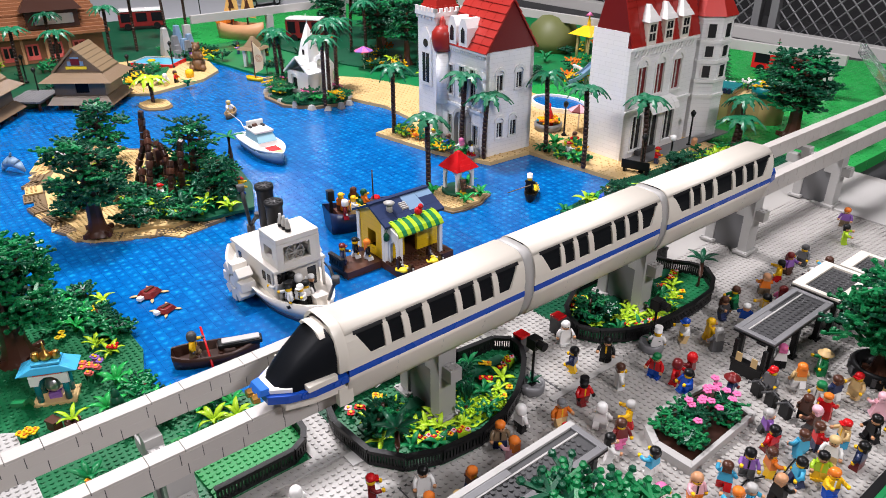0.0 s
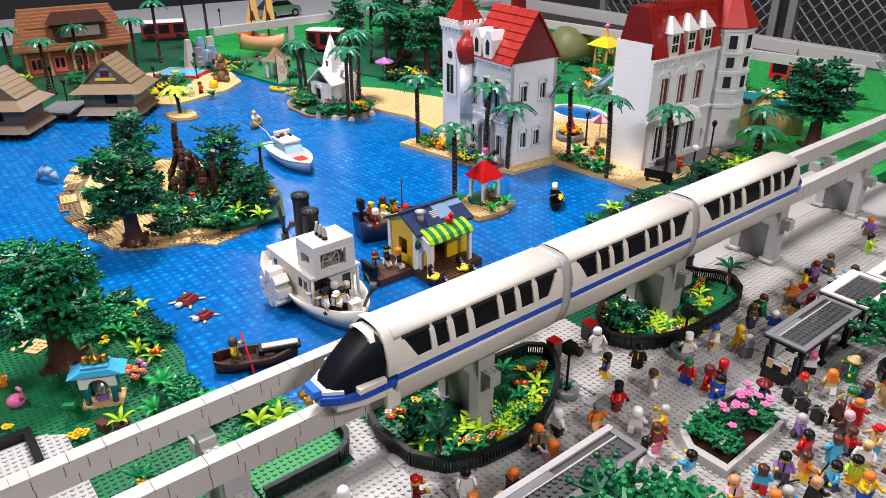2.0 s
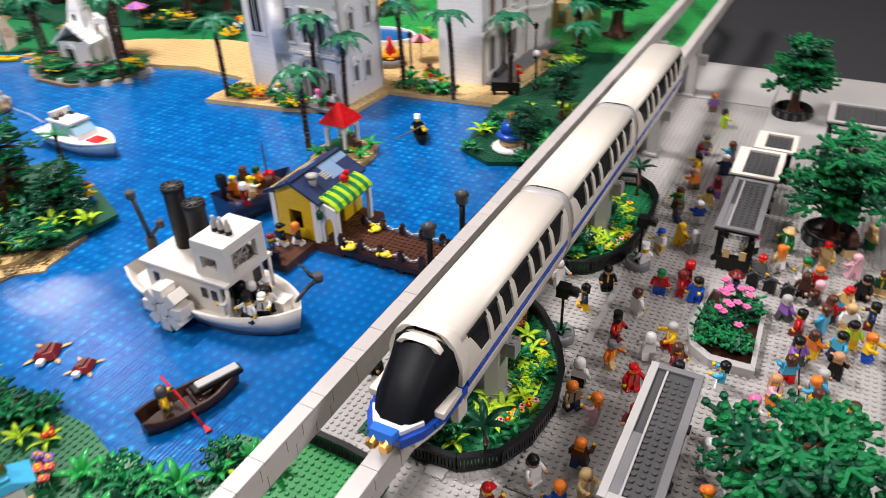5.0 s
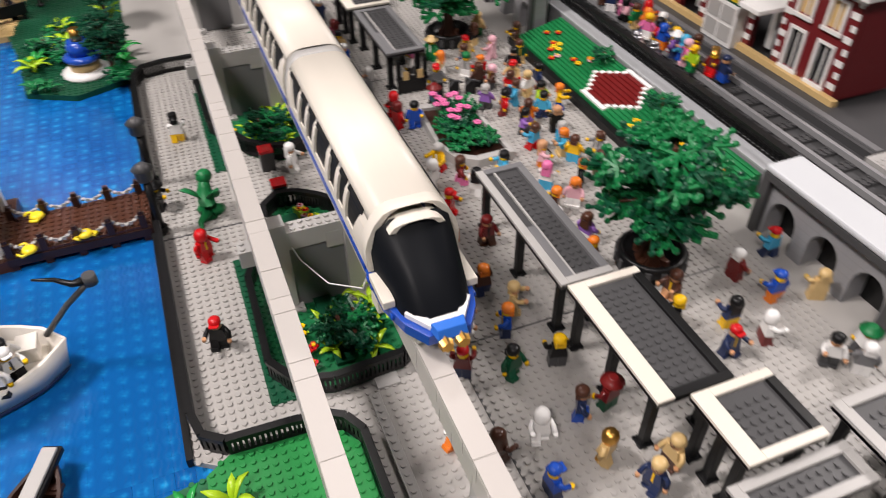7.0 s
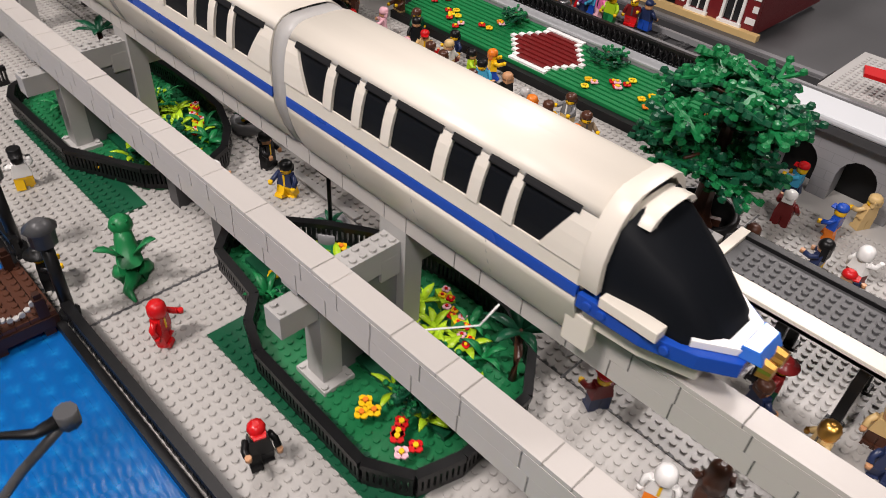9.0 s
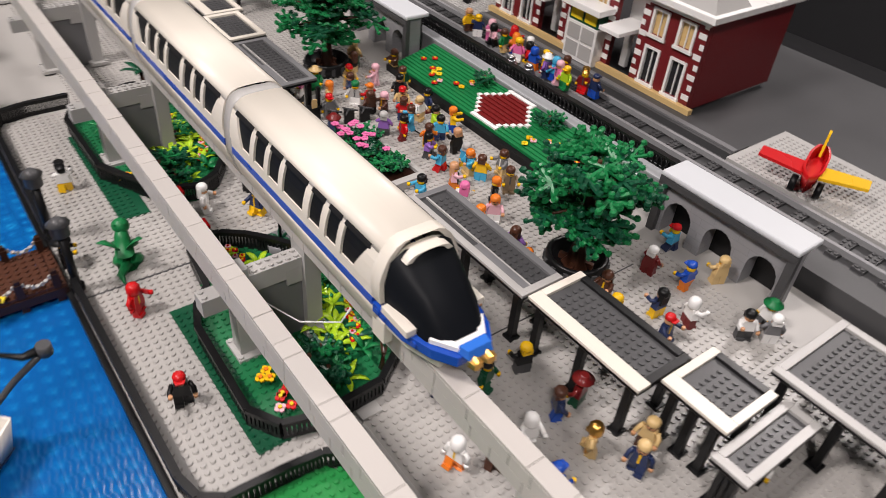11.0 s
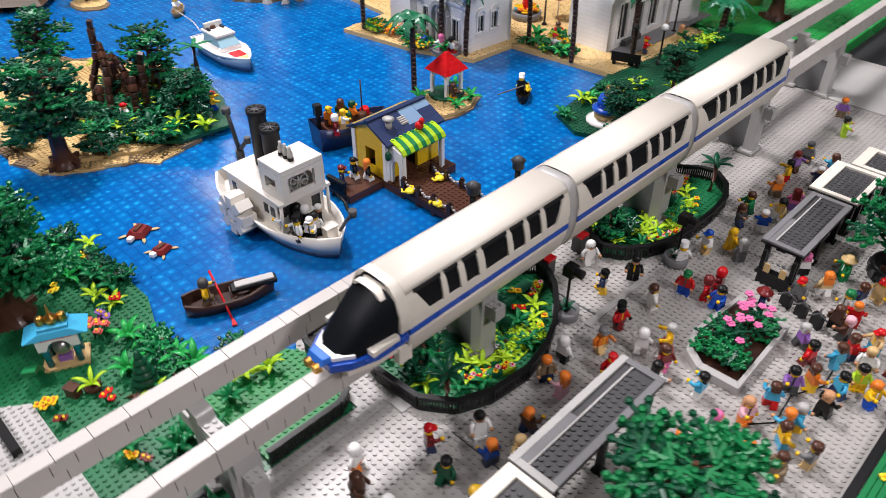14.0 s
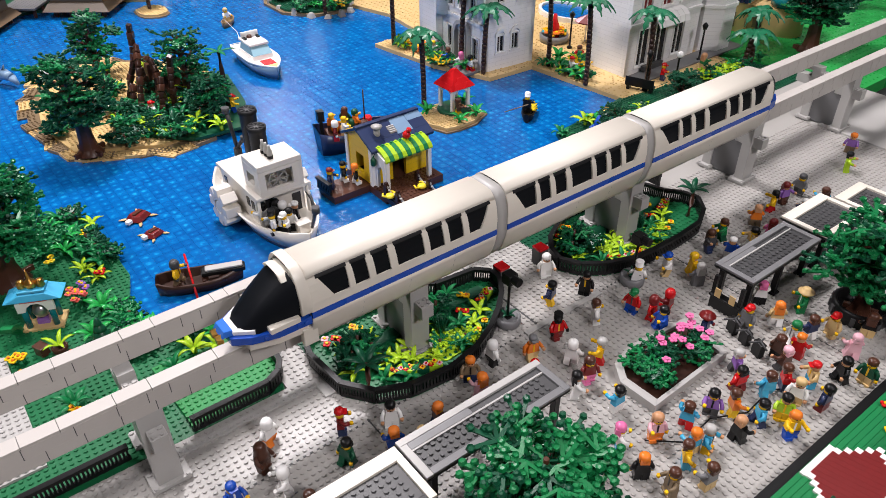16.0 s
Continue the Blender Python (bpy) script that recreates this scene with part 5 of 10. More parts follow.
# white bay window standing out over the platform
bm = B()
box(bm, -2.6, 21.5, 0, -0.02, 29.5, 7.6)
part("bay_base", bm, WHITE, t, "white panelled bay", bevel=0.08)
for k in range(2):
    for z in (0.8, 4.2):
        bm = B()
        box(bm, -2.72, 22.1 + k * 3.7, z, -2.58, 25.3 + k * 3.7, z + 2.8)
        part("bay_panel", bm, LGREY, t)
bm = B()
box(bm, -2.5, 21.6, 7.6, -0.02, 29.4, 10.8)
part("bay_frame", bm, DGREEN, t)
for k in range(2):
    bm = B()
    box(bm, -2.64, 22.2 + k * 3.7, 8.1, -2.48, 25.2 + k * 3.7, 10.3)
    part("bay_pane", bm, BYEL, t, "pale yellow pane")
bm = B()
box(bm, -4.6, 20.2, 10.8, -0.02, 30.8, 12.0)
part("bay_roof", bm, WHITE, t, bevel=0.12)
bm = B()
for y0 in (0, 20, 40):
    prism(bm, [(-1, y0 - 1), (9, y0 - 1), (9, y0 + 15), (-1, y0 + 15)], SH + 1.2, SH + 6, top=[(3, y0 + 3), (6, y0 + 3), (6, y0 + 11), (3, y0 + 11)])
part("mansard_roof", bm, LGREY, t)
bush("platform_shrub", "dark green shrub by the curved track", 86, 140, 3.0, [DGREEN, GREEN], 24, 9, 8, size=1.4)
tree("far_tree", "dark green tree beyond the railway", 92, 118, 3.0, 18, 9, 70, [DGREEN, GREEN], BROWN, 1.1, seed=31, size=1.3)

# ---- toy figures ----
PAL = dict(white=WHITE, orange=ORANGE, brown=BROWN, blue=BLUE, navy=NAVY, red=RED, dred=DRED, black=BLACK, dgreen=DGREEN, dtan=DTAN, lpink=LPINK, mgrey=MGREY, tan=TAN,
           yel=YEL, lgrey=LGREY, pink=PINK, azure=AZURE, green=GREEN, purple=PURPLE, dgrey=DGREY, lime=LIME, nougat=NOUGAT, teal=TEAL, gold=GOLD)
WORD = dict(white="white", orange="orange", brown="brown", blue="blue", navy="dark blue", red="red", dred="dark red", black="black", dgreen="dark green", dtan="khaki", lpink="pale pink",
            mgrey="grey", tan="tan", yel="yellow", lgrey="pale grey", pink="pink", azure="light blue", green="green", purple="lavender", dgrey="dark grey", lime="lime", nougat="ginger", teal="teal", gold="gold")
HATS = dict(h="helmet", c="cap", r="hair", l="long hair", t="tall hat", b="brimmed hat", w="shaggy fur")
FIG_R = random.Random(21)


def figure(x, y, z, spec, rz=None, group="crowd of toy figures", square=False):
    """A jointed toy figure: blocky legs, tapered torso, bent arms, drum head and headgear, as one mesh."""
    hair, torso, legs, hat = spec.split("/")
    rz = FIG_R.uniform(0, 360) if rz is None else rz
    skin = YEL if FIG_R.random() < 0.55 else NOUGAT if hat in "rlc" else PAL[hair]
    if hat in "hw":
        skin = PAL[hair]
    bm = B()
    stride = FIG_R.choice((0, 0, 12, -14, 20))
    for s in (-1, 1):
        m = Matrix.Translation((s * 0.5, 0, 1.45)) @ pose(0, 0, 0, s * stride, 0, 0)
        box(bm, -0.47, -0.5, -1.42, 0.47, 0.45, 0.05, 0, m)
        box(bm, -0.47, -0.75, -1.42, 0.47, -0.5, -1.0, 0, m)
    box(bm, -0.97, -0.48, 1.3, 0.97, 0.48, 1.62, 0)
    lo = [(-1.0, -0.5), (1.0, -0.5), (1.0, 0.5), (-1.0, 0.5)]
    hi = [(-0.72, -0.45), (0.72, -0.45), (0.72, 0.45), (-0.72, 0.45)]
    prism(bm, lo, 1.62, 3.2, 1, None, hi)
    for s in (-1, 1):
        sw = FIG_R.choice((10, 35, 60, -15))
        m = Matrix.Translation((s * 0.88, 0, 2.95)) @ pose(0, 0, 0, -sw, s * -12, 0)
        rod(bm, [m @ Vector(p) for p in ((0, 0, 0.1), (s * 0.22, 0, -0.65), (s * 0.2, -0.45, -1.2))], 0.3, 6, 1)
        h = m @ Vector((s * 0.2, -0.62, -1.38))
        cyl(bm, h.x, h.y, h.z - 0.2, h.z + 0.2, 0.26, n=7, mi=2)
    lathe(bm, 0, 0, [(0.42, 3.2), (0.6, 3.3), (0.64, 3.5), (0.64, 4.1), (0.55, 4.25), (0.3, 4.3)], 10, 2)
    if hat not in "hw":  # printed face and a printed front on the torso
        for s in (-1, 1):
            box(bm, s * 0.22 - 0.07, -0.66, 3.78, s * 0.22 + 0.07, -0.6, 3.94, 4)
        box(bm, -0.2, -0.66, 3.5, 0.2, -0.6, 3.55, 4)
    if FIG_R.random() < 0.6:
        box(bm, -0.12, -0.53, 1.75, 0.12, -0.47, 3.1, 5)
    if hat == "r":
        lathe(bm, 0, 0.08, [(0.72, 3.75), (0.78, 4.0), (0.74, 4.4), (0.5, 4.62), (0.2, 4.68)], 10, 3)
        box(bm, -0.6, 0.2, 3.3, 0.6, 0.72, 4.1, 3)
    elif hat == "l":
        lathe(bm, 0, 0.1, [(0.74, 3.7), (0.8, 4.0), (0.76, 4.4), (0.5, 4.66), (0.2, 4.72)], 10, 3)
        prism(bm, [(-0.8, 0.1), (0.8, 0.1), (0.65, 0.75), (-0.65, 0.75)], 2.5, 4.1, 3)
    elif hat == "c":
        lathe(bm, 0, 0, [(0.7, 3.95), (0.72, 4.2), (0.6, 4.5), (0.25, 4.66)], 10, 3)
        prism(bm, [(-0.6, -0.5), (-0.45, -1.05), (0.45, -1.05), (0.6, -0.5)], 3.95, 4.08, 3)
    elif hat == "h":
        lathe(bm, 0, 0, [(0.76, 3.2), (0.86, 3.5), (0.84, 4.2), (0.6, 4.6), (0.2, 4.7)], 10, 3)
    elif hat == "t":
        lathe(bm, 0, 0, [(0.72, 4.0), (0.75, 4.1), (0.66, 4.12), (0.72, 5.0), (0.66, 5.06)], 10, 3)
    elif hat == "b":
        lathe(bm, 0, 0, [(1.25, 4.0), (1.3, 4.1), (0.7, 4.2), (0.62, 4.7), (0.4, 4.8)], 12, 3)
    else:
        lathe(bm, 0, 0, [(1.1, 2.2), (1.0, 3.0), (0.85, 3.6), (0.85, 4.3), (0.5, 4.75), (0.2, 4.8)], 9, 3)
    label = f"toy figure, {WORD[hair]} {HATS[hat]}, {WORD[torso]} torso, {WORD[legs]} legs"
    ob = solo("toy_figure", bm, [PAL[legs], PAL[torso], skin, PAL[hair], BLACK, FIG_R.choice((WHITE, BLACK, DGREY, YEL))], label, "toy figure", x, y, z, rz, group, square=square)
    return ob


def crowd(text, z=0.0):
    for w in text.split():
        x, y, spec = w.split(",")
        figure(float(x), float(y), z, spec, square=True)


# people-shaped toys by area: place and the colours of headgear, torso and legs
crowd("-1.4,58.0,white/white/white/l 4.5,53.4,black/navy/yel/r 6.2,59.8,black/black/black/r 9.9,68.5,white/white/white/t 14.1,62.4,green/red/blue/c 12.2,55.7,brown/white/white/r 11.1,48.3,black/red/dred/t 12.1,42.1,mgrey/orange/tan/c 9.3,36.6,white/white/black/h 10.0,31.8,orange/dtan/navy/r 16.5,46.0,white/white/white/h 18.8,49.6,lgrey/yel/red/r 11.1,74.8,blue/white/tan/c 13.9,78.2,yel/yel/yel/r 16.4,76.5,lgrey/mgrey/mgrey/l 17.7,66.8,red/dred/red/h 6.8,12.0,red/dred/navy/c 11.8,10.0,black/dgreen/dgreen/r 2.6,3.5,white/white/orange/h 5.8,1.0,brown/brown/brown/w 10.8,1.6,white/white/white/h 9.0,-4.3,blue/blue/navy/c 10.0,18.0,black/white/white/r 17.2,63.5,dred/red/red/h")  # beside the train
crowd("20.6,45.3,brown/dred/pink/l 21.5,41.8,black/white/white/l 26.9,44.3,black/azure/white/r 19.8,62.6,black/blue/blue/r 24.8,66.7,dred/navy/black/b 27.8,73.5,red/mgrey/mgrey/c 30.2,77.8,orange/tan/white/l 34.3,75.5,green/lgrey/white/r 35.2,78.9,brown/navy/white/r 34.7,71.0,brown/brown/black/l 36.6,69.5,lpink/brown/dgrey/r 32.7,63.5,lgrey/purple/dgrey/r 40.8,69.8,red/tan/azure/c 44.3,67.0,black/navy/dred/r 38.7,66.3,brown/red/navy/r 36.3,73.6,orange/red/red/c")  # round the flower bed
crowd("34.9,60.8,black/red/dred/r 38.0,63.1,brown/azure/azure/r 41.3,65.0,tan/white/tan/r 37.1,56.4,brown/orange/yel/r 35.3,53.9,black/purple/dgrey/l 34.6,49.5,brown/azure/red/r 40.4,57.6,black/azure/navy/r 41.8,60.9,black/lime/yel/r 40.3,52.8,nougat/black/black/r 38.8,48.3,lgrey/azure/yel/r 38.6,44.1,brown/yel/azure/r 33.4,44.5,nougat/lpink/orange/l 42.5,43.5,brown/mgrey/tan/r 37.9,46.4,orange/azure/tan/r")  # along the garden bank
crowd("30.9,84.0,tan/green/green/b 37.0,82.2,red/tan/tan/c 41.4,80.0,lpink/lpink/lpink/r 11.5,86.3,brown/dgrey/navy/l 10.6,91.2,brown/green/dgreen/r 15.1,87.4,white/blue/white/c 15.7,93.1,black/tan/white/r 11.7,100.3,nougat/orange/dtan/r 10.7,107.5,black/yel/red/r 10.4,111.9,dred/purple/brown/l 10.5,117.5,dgrey/mgrey/dgrey/r 16.0,109.2,white/navy/navy/c 16.0,116.2,brown/azure/lpink/l 16.2,98.2,dred/pink/purple/l 48.2,83.8,brown/brown/tan/l")  # far along the plaza
crowd("13.4,31.1,orange/lpink/lpink/l 36.4,38.1,orange/black/black/r 40.2,39.1,brown/dtan/dtan/r 13.9,15.9,orange/blue/navy/r 14.1,23.0,orange/brown/navy/r 16.1,38.7,red/red/red/c 18.4,31.3,dred/dred/brown/r 16.2,18.8,tan/tan/tan/r 17.1,9.6,yel/black/dgrey/r 15.9,2.5,brown/navy/blue/r 19.3,2.5,dred/dred/dgreen/b 15.7,-3.0,gold/tan/tan/h 18.1,-7.4,tan/navy/navy/r 21.2,-5.9,tan/tan/brown/r 34.7,13.4,brown/brown/nougat/l 32.5,9.7,yel/black/yel/r 38.4,7.2,black/navy/yel/l 44.2,13.7,white/dred/dred/r 51.2,15.4,red/azure/navy/c 46.2,8.7,blue/blue/orange/c 51.1,7.0,tan/tan/tan/r 35.5,3.6,red/navy/navy/c 40.6,3.8,white/white/dred/h 44.8,-1.6,black/white/dgrey/r 49.0,-2.0,green/white/dgrey/b 29.7,33.6,orange/brown/tan/r 33.1,34.3,orange/lpink/white/l 47.1,-3.9,white/mgrey/white/r 28.1,-15.1,red/white/black/c")  # near the canopies and arcade
crowd("-16.4,42.3,red/red/red/h -17.0,26.2,red/black/black/c -16.5,72.8,black/white/yel/t -21.0,55.5,black/black/black/b")  # on the walkway
crowd("7.5,143.0,orange/purple/dtan/r 11.5,134.0,black/lime/lime/r 25.6,80.4,pink/white/black/r 29.0,22.5,orange/brown/brown/c 30.8,27.0,brown/purple/white/l 27.6,29.5,white/white/lgrey/h 43.0,74.0,black/black/black/r 45.4,76.5,brown/dgreen/tan/r 43.5,91.0,tan/tan/green/r 40.5,86.5,brown/black/tan/l 44.2,59.0,orange/yel/blue/r 31.5,39.5,pink/white/azure/l")  # strollers between the beds and booths
# ---- boats ----


def hull(bm, L, W, H, z0=0.0, mi=0, flare=0.75, blunt=0.35, n=12, stern=0.5):
    """A boat's hull along x, bow at +L/2; open on top."""
    def half(u):  # half width along the boat, 0 stern to 1 bow
        if u < 0.25:
            return stern + (1 - stern) * math.sin(u / 0.25 * math.pi / 2)
        return 1.0 if u < 0.55 else math.cos((u - 0.55) / 0.45 * math.pi / 2) ** (0.6 + blunt)
    rings = []
    for k in range(n + 1):
        u = k / n
        x = -L / 2 + L * u
        w = max(0.05, half(u) * W / 2)
        sheer = H * (1 + 0.25 * (2 * u - 1) ** 2)
        rings.append([(x, -w, z0 + sheer), (x * (0.94 if u > 0.5 else 0.96), -w * flare, z0), (x * (0.94 if u > 0.5 else 0.96), w * flare, z0), (x, w, z0 + sheer)])
    vs = [[bm.verts.new(p) for p in r] for r in rings]
    t = 0.35
    ins = [[bm.verts.new((p[0] * 0.985, p[1] * (1 - t / max(0.5, abs(p[1]))) if abs(p[1]) > 0.5 else p[1] * 0.4, p[2])) for p in (r[0], r[3])] for r in rings]
    fl = [[bm.verts.new((r[1][0] * 0.97, q * 0.8, z0 + H * 0.45)) for q in (r[1][1], r[2][1])] for r in rings]
    for i in range(n):
        a, b = vs[i], vs[i + 1]
        for j in range(3):
            f = bm.faces.new((a[j], b[j], b[j + 1], a[j + 1]))
            f.material_index, f.smooth = mi, j != 1
        for s, j in ((0, 0), (1, 3)):
            bm.faces.new((a[j], ins[i][s], ins[i + 1][s], b[j])).material_index = mi
            bm.faces.new((ins[i][s], fl[i][s], fl[i + 1][s], ins[i + 1][s])).material_index = mi
        bm.faces.new((fl[i][0], fl[i][1], fl[i + 1][1], fl[i + 1][0])).material_index = mi
    bm.faces.new(vs[0][::-1]).material_index = mi
    bm.faces.new((ins[0][0], fl[0][0], fl[0][1], ins[0][1])).material_index = mi


SHIPWHITE = plastic("warm_white_plastic", (0.70, 0.66, 0.60), 0.3)
sb = thing("steamboat", "white paddle steamboat with two black funnels", "boat", -49.2, 29.5, -0.8, 0, square=True)
bm = B()
hull(bm, 34, 14, 3.6, 0.7, 0, 0.74, 0.02, 14, 0.5)
part("hull", bm, SHIPWHITE, sb, "white rounded hull with a raised rim")
bm = B()
hull(bm, 32.6, 10.6, 0.95, -0.1, 0, 0.96, 0.02, 14, 0.5)
part("waterline", bm, NAVY, sb)
bm = B()
prism(bm, [(-15.4, -3.3), (-8, -5.9), (2, -5.9), (9, -4.9), (14.6, -2), (14.6, 2), (9, 4.9), (2, 5.9), (-8, 5.9), (-15.4, 3.3)], 2.4, 3.5)
part("deck", bm, CREAM, sb)
bm = B()
box(bm, -9.6, -4.9, 3.4, 6.0, 4.9, 9.2)
box(bm, -10.2, -5.4, 9.2, 7.9, 5.4, 9.8)
box(bm, -9.6, -4.9, 6.6, -9.4, 4.9, 7.2)
part("cabin", bm, SHIPWHITE, sb, "long white cabin", bevel=0.1)
for x in (-7.4, 2.6, 4.6):
    for s in (-1, 1):
        bm = B()
        box(bm, x - 0.6, s * 4.92 - 0.08, 6.0, x + 0.6, s * 4.92 + 0.08, 7.8)
        part("cabin_window", bm, DARKGLASS, sb)
for y in (-2.2, 3.2):
    bm = B()
    box(bm, 5.9, y - 0.9, 3.6, 6.08, y + 0.9, 8.0 if y < 0 else 7.4)
    part("cabin_door", bm, DARKGLASS, sb)
for y in (-4.9, 4.9):
    bm = B()
    cyl(bm, 7.4, y, 3.5, 9.2, 0.32, n=8)
    part("porch_post", bm, SHIPWHITE, sb)
ph = new("pilothouse")
ph.parent = sb
bm = B()
PX0, PX1, PY, PZ0 = 1.3, 7.9, 4.35, 9.8
wall_slab(bm, PX1 - PX0, 5.0, 0.8, [(1.5, 1.4, 4.6, 3.6)], 0, Matrix.Translation((PX0, -PY, PZ0)))
part("side_wall", bm, SHIPWHITE, ph)
bm = B()
wall_slab(bm, PX1 - PX0, 5.0, 0.8, [(1.8, 1.6, 4.4, 3.8)], 0, Matrix.Translation((PX0, PY - 0.8, PZ0)))
part("side_wall", bm, SHIPWHITE, ph)
bm = B()
wall_slab(bm, 2 * PY - 1.6, 5.0, 0.8, [(0.5, 1.0, 5.9, 4.3)], 0, Matrix.Translation((PX1, -PY + 0.8, PZ0)) @ pose(0, 0, 0, 0, 0, 90))
part("front_wall", bm, SHIPWHITE, ph)
bm = B()
wall_slab(bm, 2 * PY - 1.6, 5.0, 0.8, [], 0, Matrix.Translation((PX0 + 0.8, -PY + 0.8, PZ0)) @ pose(0, 0, 0, 0, 0, 90))
part("rear_wall", bm, SHIPWHITE, ph)
bm = B()
box(bm, PX0, -PY - 0.02, 14.8, PX1 + 0.02, PY + 0.02, 15.9)
part("roof", bm, SHIPWHITE, ph, bevel=0.15)
bm = B()
for k in range(16):
    a0, a1 = k * math.pi / 8, (k + 1) * math.pi / 8
    rod(bm, [(PX1 - 1.6, 1.8 * math.cos(a0), 11.6 + 1.8 * math.sin(a0)), (PX1 - 1.6, 1.8 * math.cos(a1), 11.6 + 1.8 * math.sin(a1))], 0.2, 5)
for k in range(4):
    a = k * math.pi / 4
    rod(bm, [(PX1 - 1.6, 2.2 * math.cos(a), 11.6 + 2.2 * math.sin(a)), (PX1 - 1.6, -2.2 * math.cos(a), 11.6 - 2.2 * math.sin(a))], 0.13, 5)
part("steering_wheel", bm, LGREY, ph)
for k in range(3):
    bm = B()
    wx = 3.2 + k * 1.35
    lathe(bm, wx, -0.7, [(0.55, 15.9), (0.55, 16.5)], 10, 1)
    lathe(bm, wx, -0.7, [(0.5, 16.5), (0.5, 17.3), (0.28, 17.9), (0.26, 18.5)], 10, 0)
    part("whistle", bm, [LGREY, BLACK], sb, "pale bottle-shaped steam whistle")
for fx, y, ft in ((-6.2, 1.2, 20.6), (-1.8, 0.7, 18.9)):
    bm = B()
    lathe(bm, fx, y, [(1.6, 9.8), (1.6, ft - 1.0), (1.8, ft - 0.8), (1.8, ft), (1.45, ft), (1.35, ft - 0.7), (0.3, ft - 0.7)], 20)
    fn = part("funnel", bm, SOOT, sb, "glossy black funnel")
    for k in range(4):
        bm = B()
        a = k * math.pi / 4
        rod(bm, [(fx + 1.5 * math.cos(a), y + 1.5 * math.sin(a), ft - 0.15), (fx - 1.5 * math.cos(a), y - 1.5 * math.sin(a), ft - 0.15)], 0.2, 5)
        part("spark_bar", bm, DGREY, fn)
for s in (-1, 1):
    w = new("paddle_wheel")
    w.parent = sb
    bm = B()
    mm = Matrix.Translation((-3.1, s * 7.5, 4.4)) @ pose(0, 0, 0, 90, 0, 0)
    cyl(bm, 0, 0, -1.4, 1.4, 1.2, n=10, m=mm)
    part("hub", bm, SHIPWHITE, w)
    for k in range(8):
        bm = B()
        box(bm, -0.95, 1.4, -1.5, 0.95, 3.9, 1.5, 0, mm @ pose(0, 0, 0, 0, 0, k * 45))
        box(bm, -0.5, 0.6, -0.9, 0.5, 1.4, 0.9, 0, mm @ pose(0, 0, 0, 0, 0, k * 45))
        part("paddle", bm, SHIPWHITE, w, bevel=0.08)
bm = B()
rod(bm, [(15.0, 1.4, 5.0), (18.4, 0.4, 9.2), (21.5, -0.6, 12.4)], 0.33, 7)
cyl(bm, 21.7, -0.7, 12.2, 13.4, 0.7, n=9)
part("bow_crane", bm, DGREY, sb, "dark grey crane arm at the bow")
bm = B()
rod(bm, [(21.2, -0.5, 12.6), (19.8, -0.1, 12.2), (18.3, 0.4, 12.9), (16.4, 0.3, 13.6)], 0.5, 6, 0, 0.12)
rod(bm, [(18.3, 0.4, 12.9), (16.6, 1.2, 12.7)], 0.25, 5, 0, 0.08)
part("pennant", bm, BLACK, sb, "ragged black pennant")
bm = B()
rod(bm, [(-14.4, 1.0, 3), (-14.4, 1.0, 9.2)], 0.85, 8)
rod(bm, [(-14.4, 1.0, 9), (-15.4, 0.4, 17.2)], 0.42, 7)
rod(bm, [(-14.4, 1.0, 9), (-12.0, 1.6, 12.0)], 0.4, 7)
cyl(bm, -15.5, 0.4, 16.6, 17.8, 0.8, n=9)
cyl(bm, -11.9, 1.7, 11.4, 12.6, 0.65, n=9)
part("stern_derrick", bm, DGREY, sb, "dark grey derrick at the stern")
bm = B()
box(bm, 12.2, -0.6, 3.5, 14.0, 1.6, 5.2)
box(bm, 12.0, -0.8, 5.2, 14.2, 1.8, 5.6)
part("bow_chest", bm, SHIPWHITE, sb, bevel=0.08)
for x, y, s_, a in ((-42.2, 27.9, "black/black/white/h", 20), (-40.8, 28.6, "white/black/white/h", 340), (-37.9, 28.4, "black/white/black/r", 60), (-37.4, 27.0, "white/white/black/c", 30),
                    (-42.6, 25.4, "black/white/white/r", 300), (-39.8, 26.4, "black/black/black/h", 10), (-39.4, 30.4, "white/black/black/c", 330), (-38.8, 25.4, "black/white/black/t", 350)):
    figure(x, y, 2.7, s_, a, "steamboat crew", square=True)

rb = thing("rowing_boat", "dark brown wooden rowing boat on the water", "boat", -36.9, 10.2, -0.9, 69, square=True)
bm = B()
hull(bm, 14.6, 5.4, 2.3, 0, 0, 0.75, 0.4, 10, 0.55)
part("hull", bm, DBROWN, rb)
for x in (-3.4, 0.6, 3.6):
    bm = B()
    box(bm, x - 0.6, -2.0, 1.5, x + 0.6, 2.0, 1.9)
    studs(bm, (x,), (-1.4, -0.4, 0.6, 1.5), 1.9)
    part("bench", bm, DBROWN, rb)
bm = B()
rod(bm, [(-0.8, -4.5, 0.4), (-1.6, 0, 3.2), (-2.2, 3.6, 4.6)], 0.2, 6)
prism(bm, [(-1.1, -6.0), (-0.3, -6.0), (-0.6, -4.4), (-0.9, -4.4)], 0.2, 0.5)
part("oar", bm, RED, rb, "red plastic oar")
bm = B()
box(bm, 0.2, -1.0, 2.3, 7.6, 1.0, 3.1)
part("cargo_base", bm, BLACK, rb, bevel=0.2)
bm = B()
box(bm, 0.9, -0.75, 3.1, 7.2, 0.75, 3.5)
part("cargo_lid", bm, LGREY, rb, "pale panel on a black chest", bevel=0.15)
figure(-38.0, 6.7, 0.7, "dgrey/yel/dtan/h", 150, "boat crew", square=True)


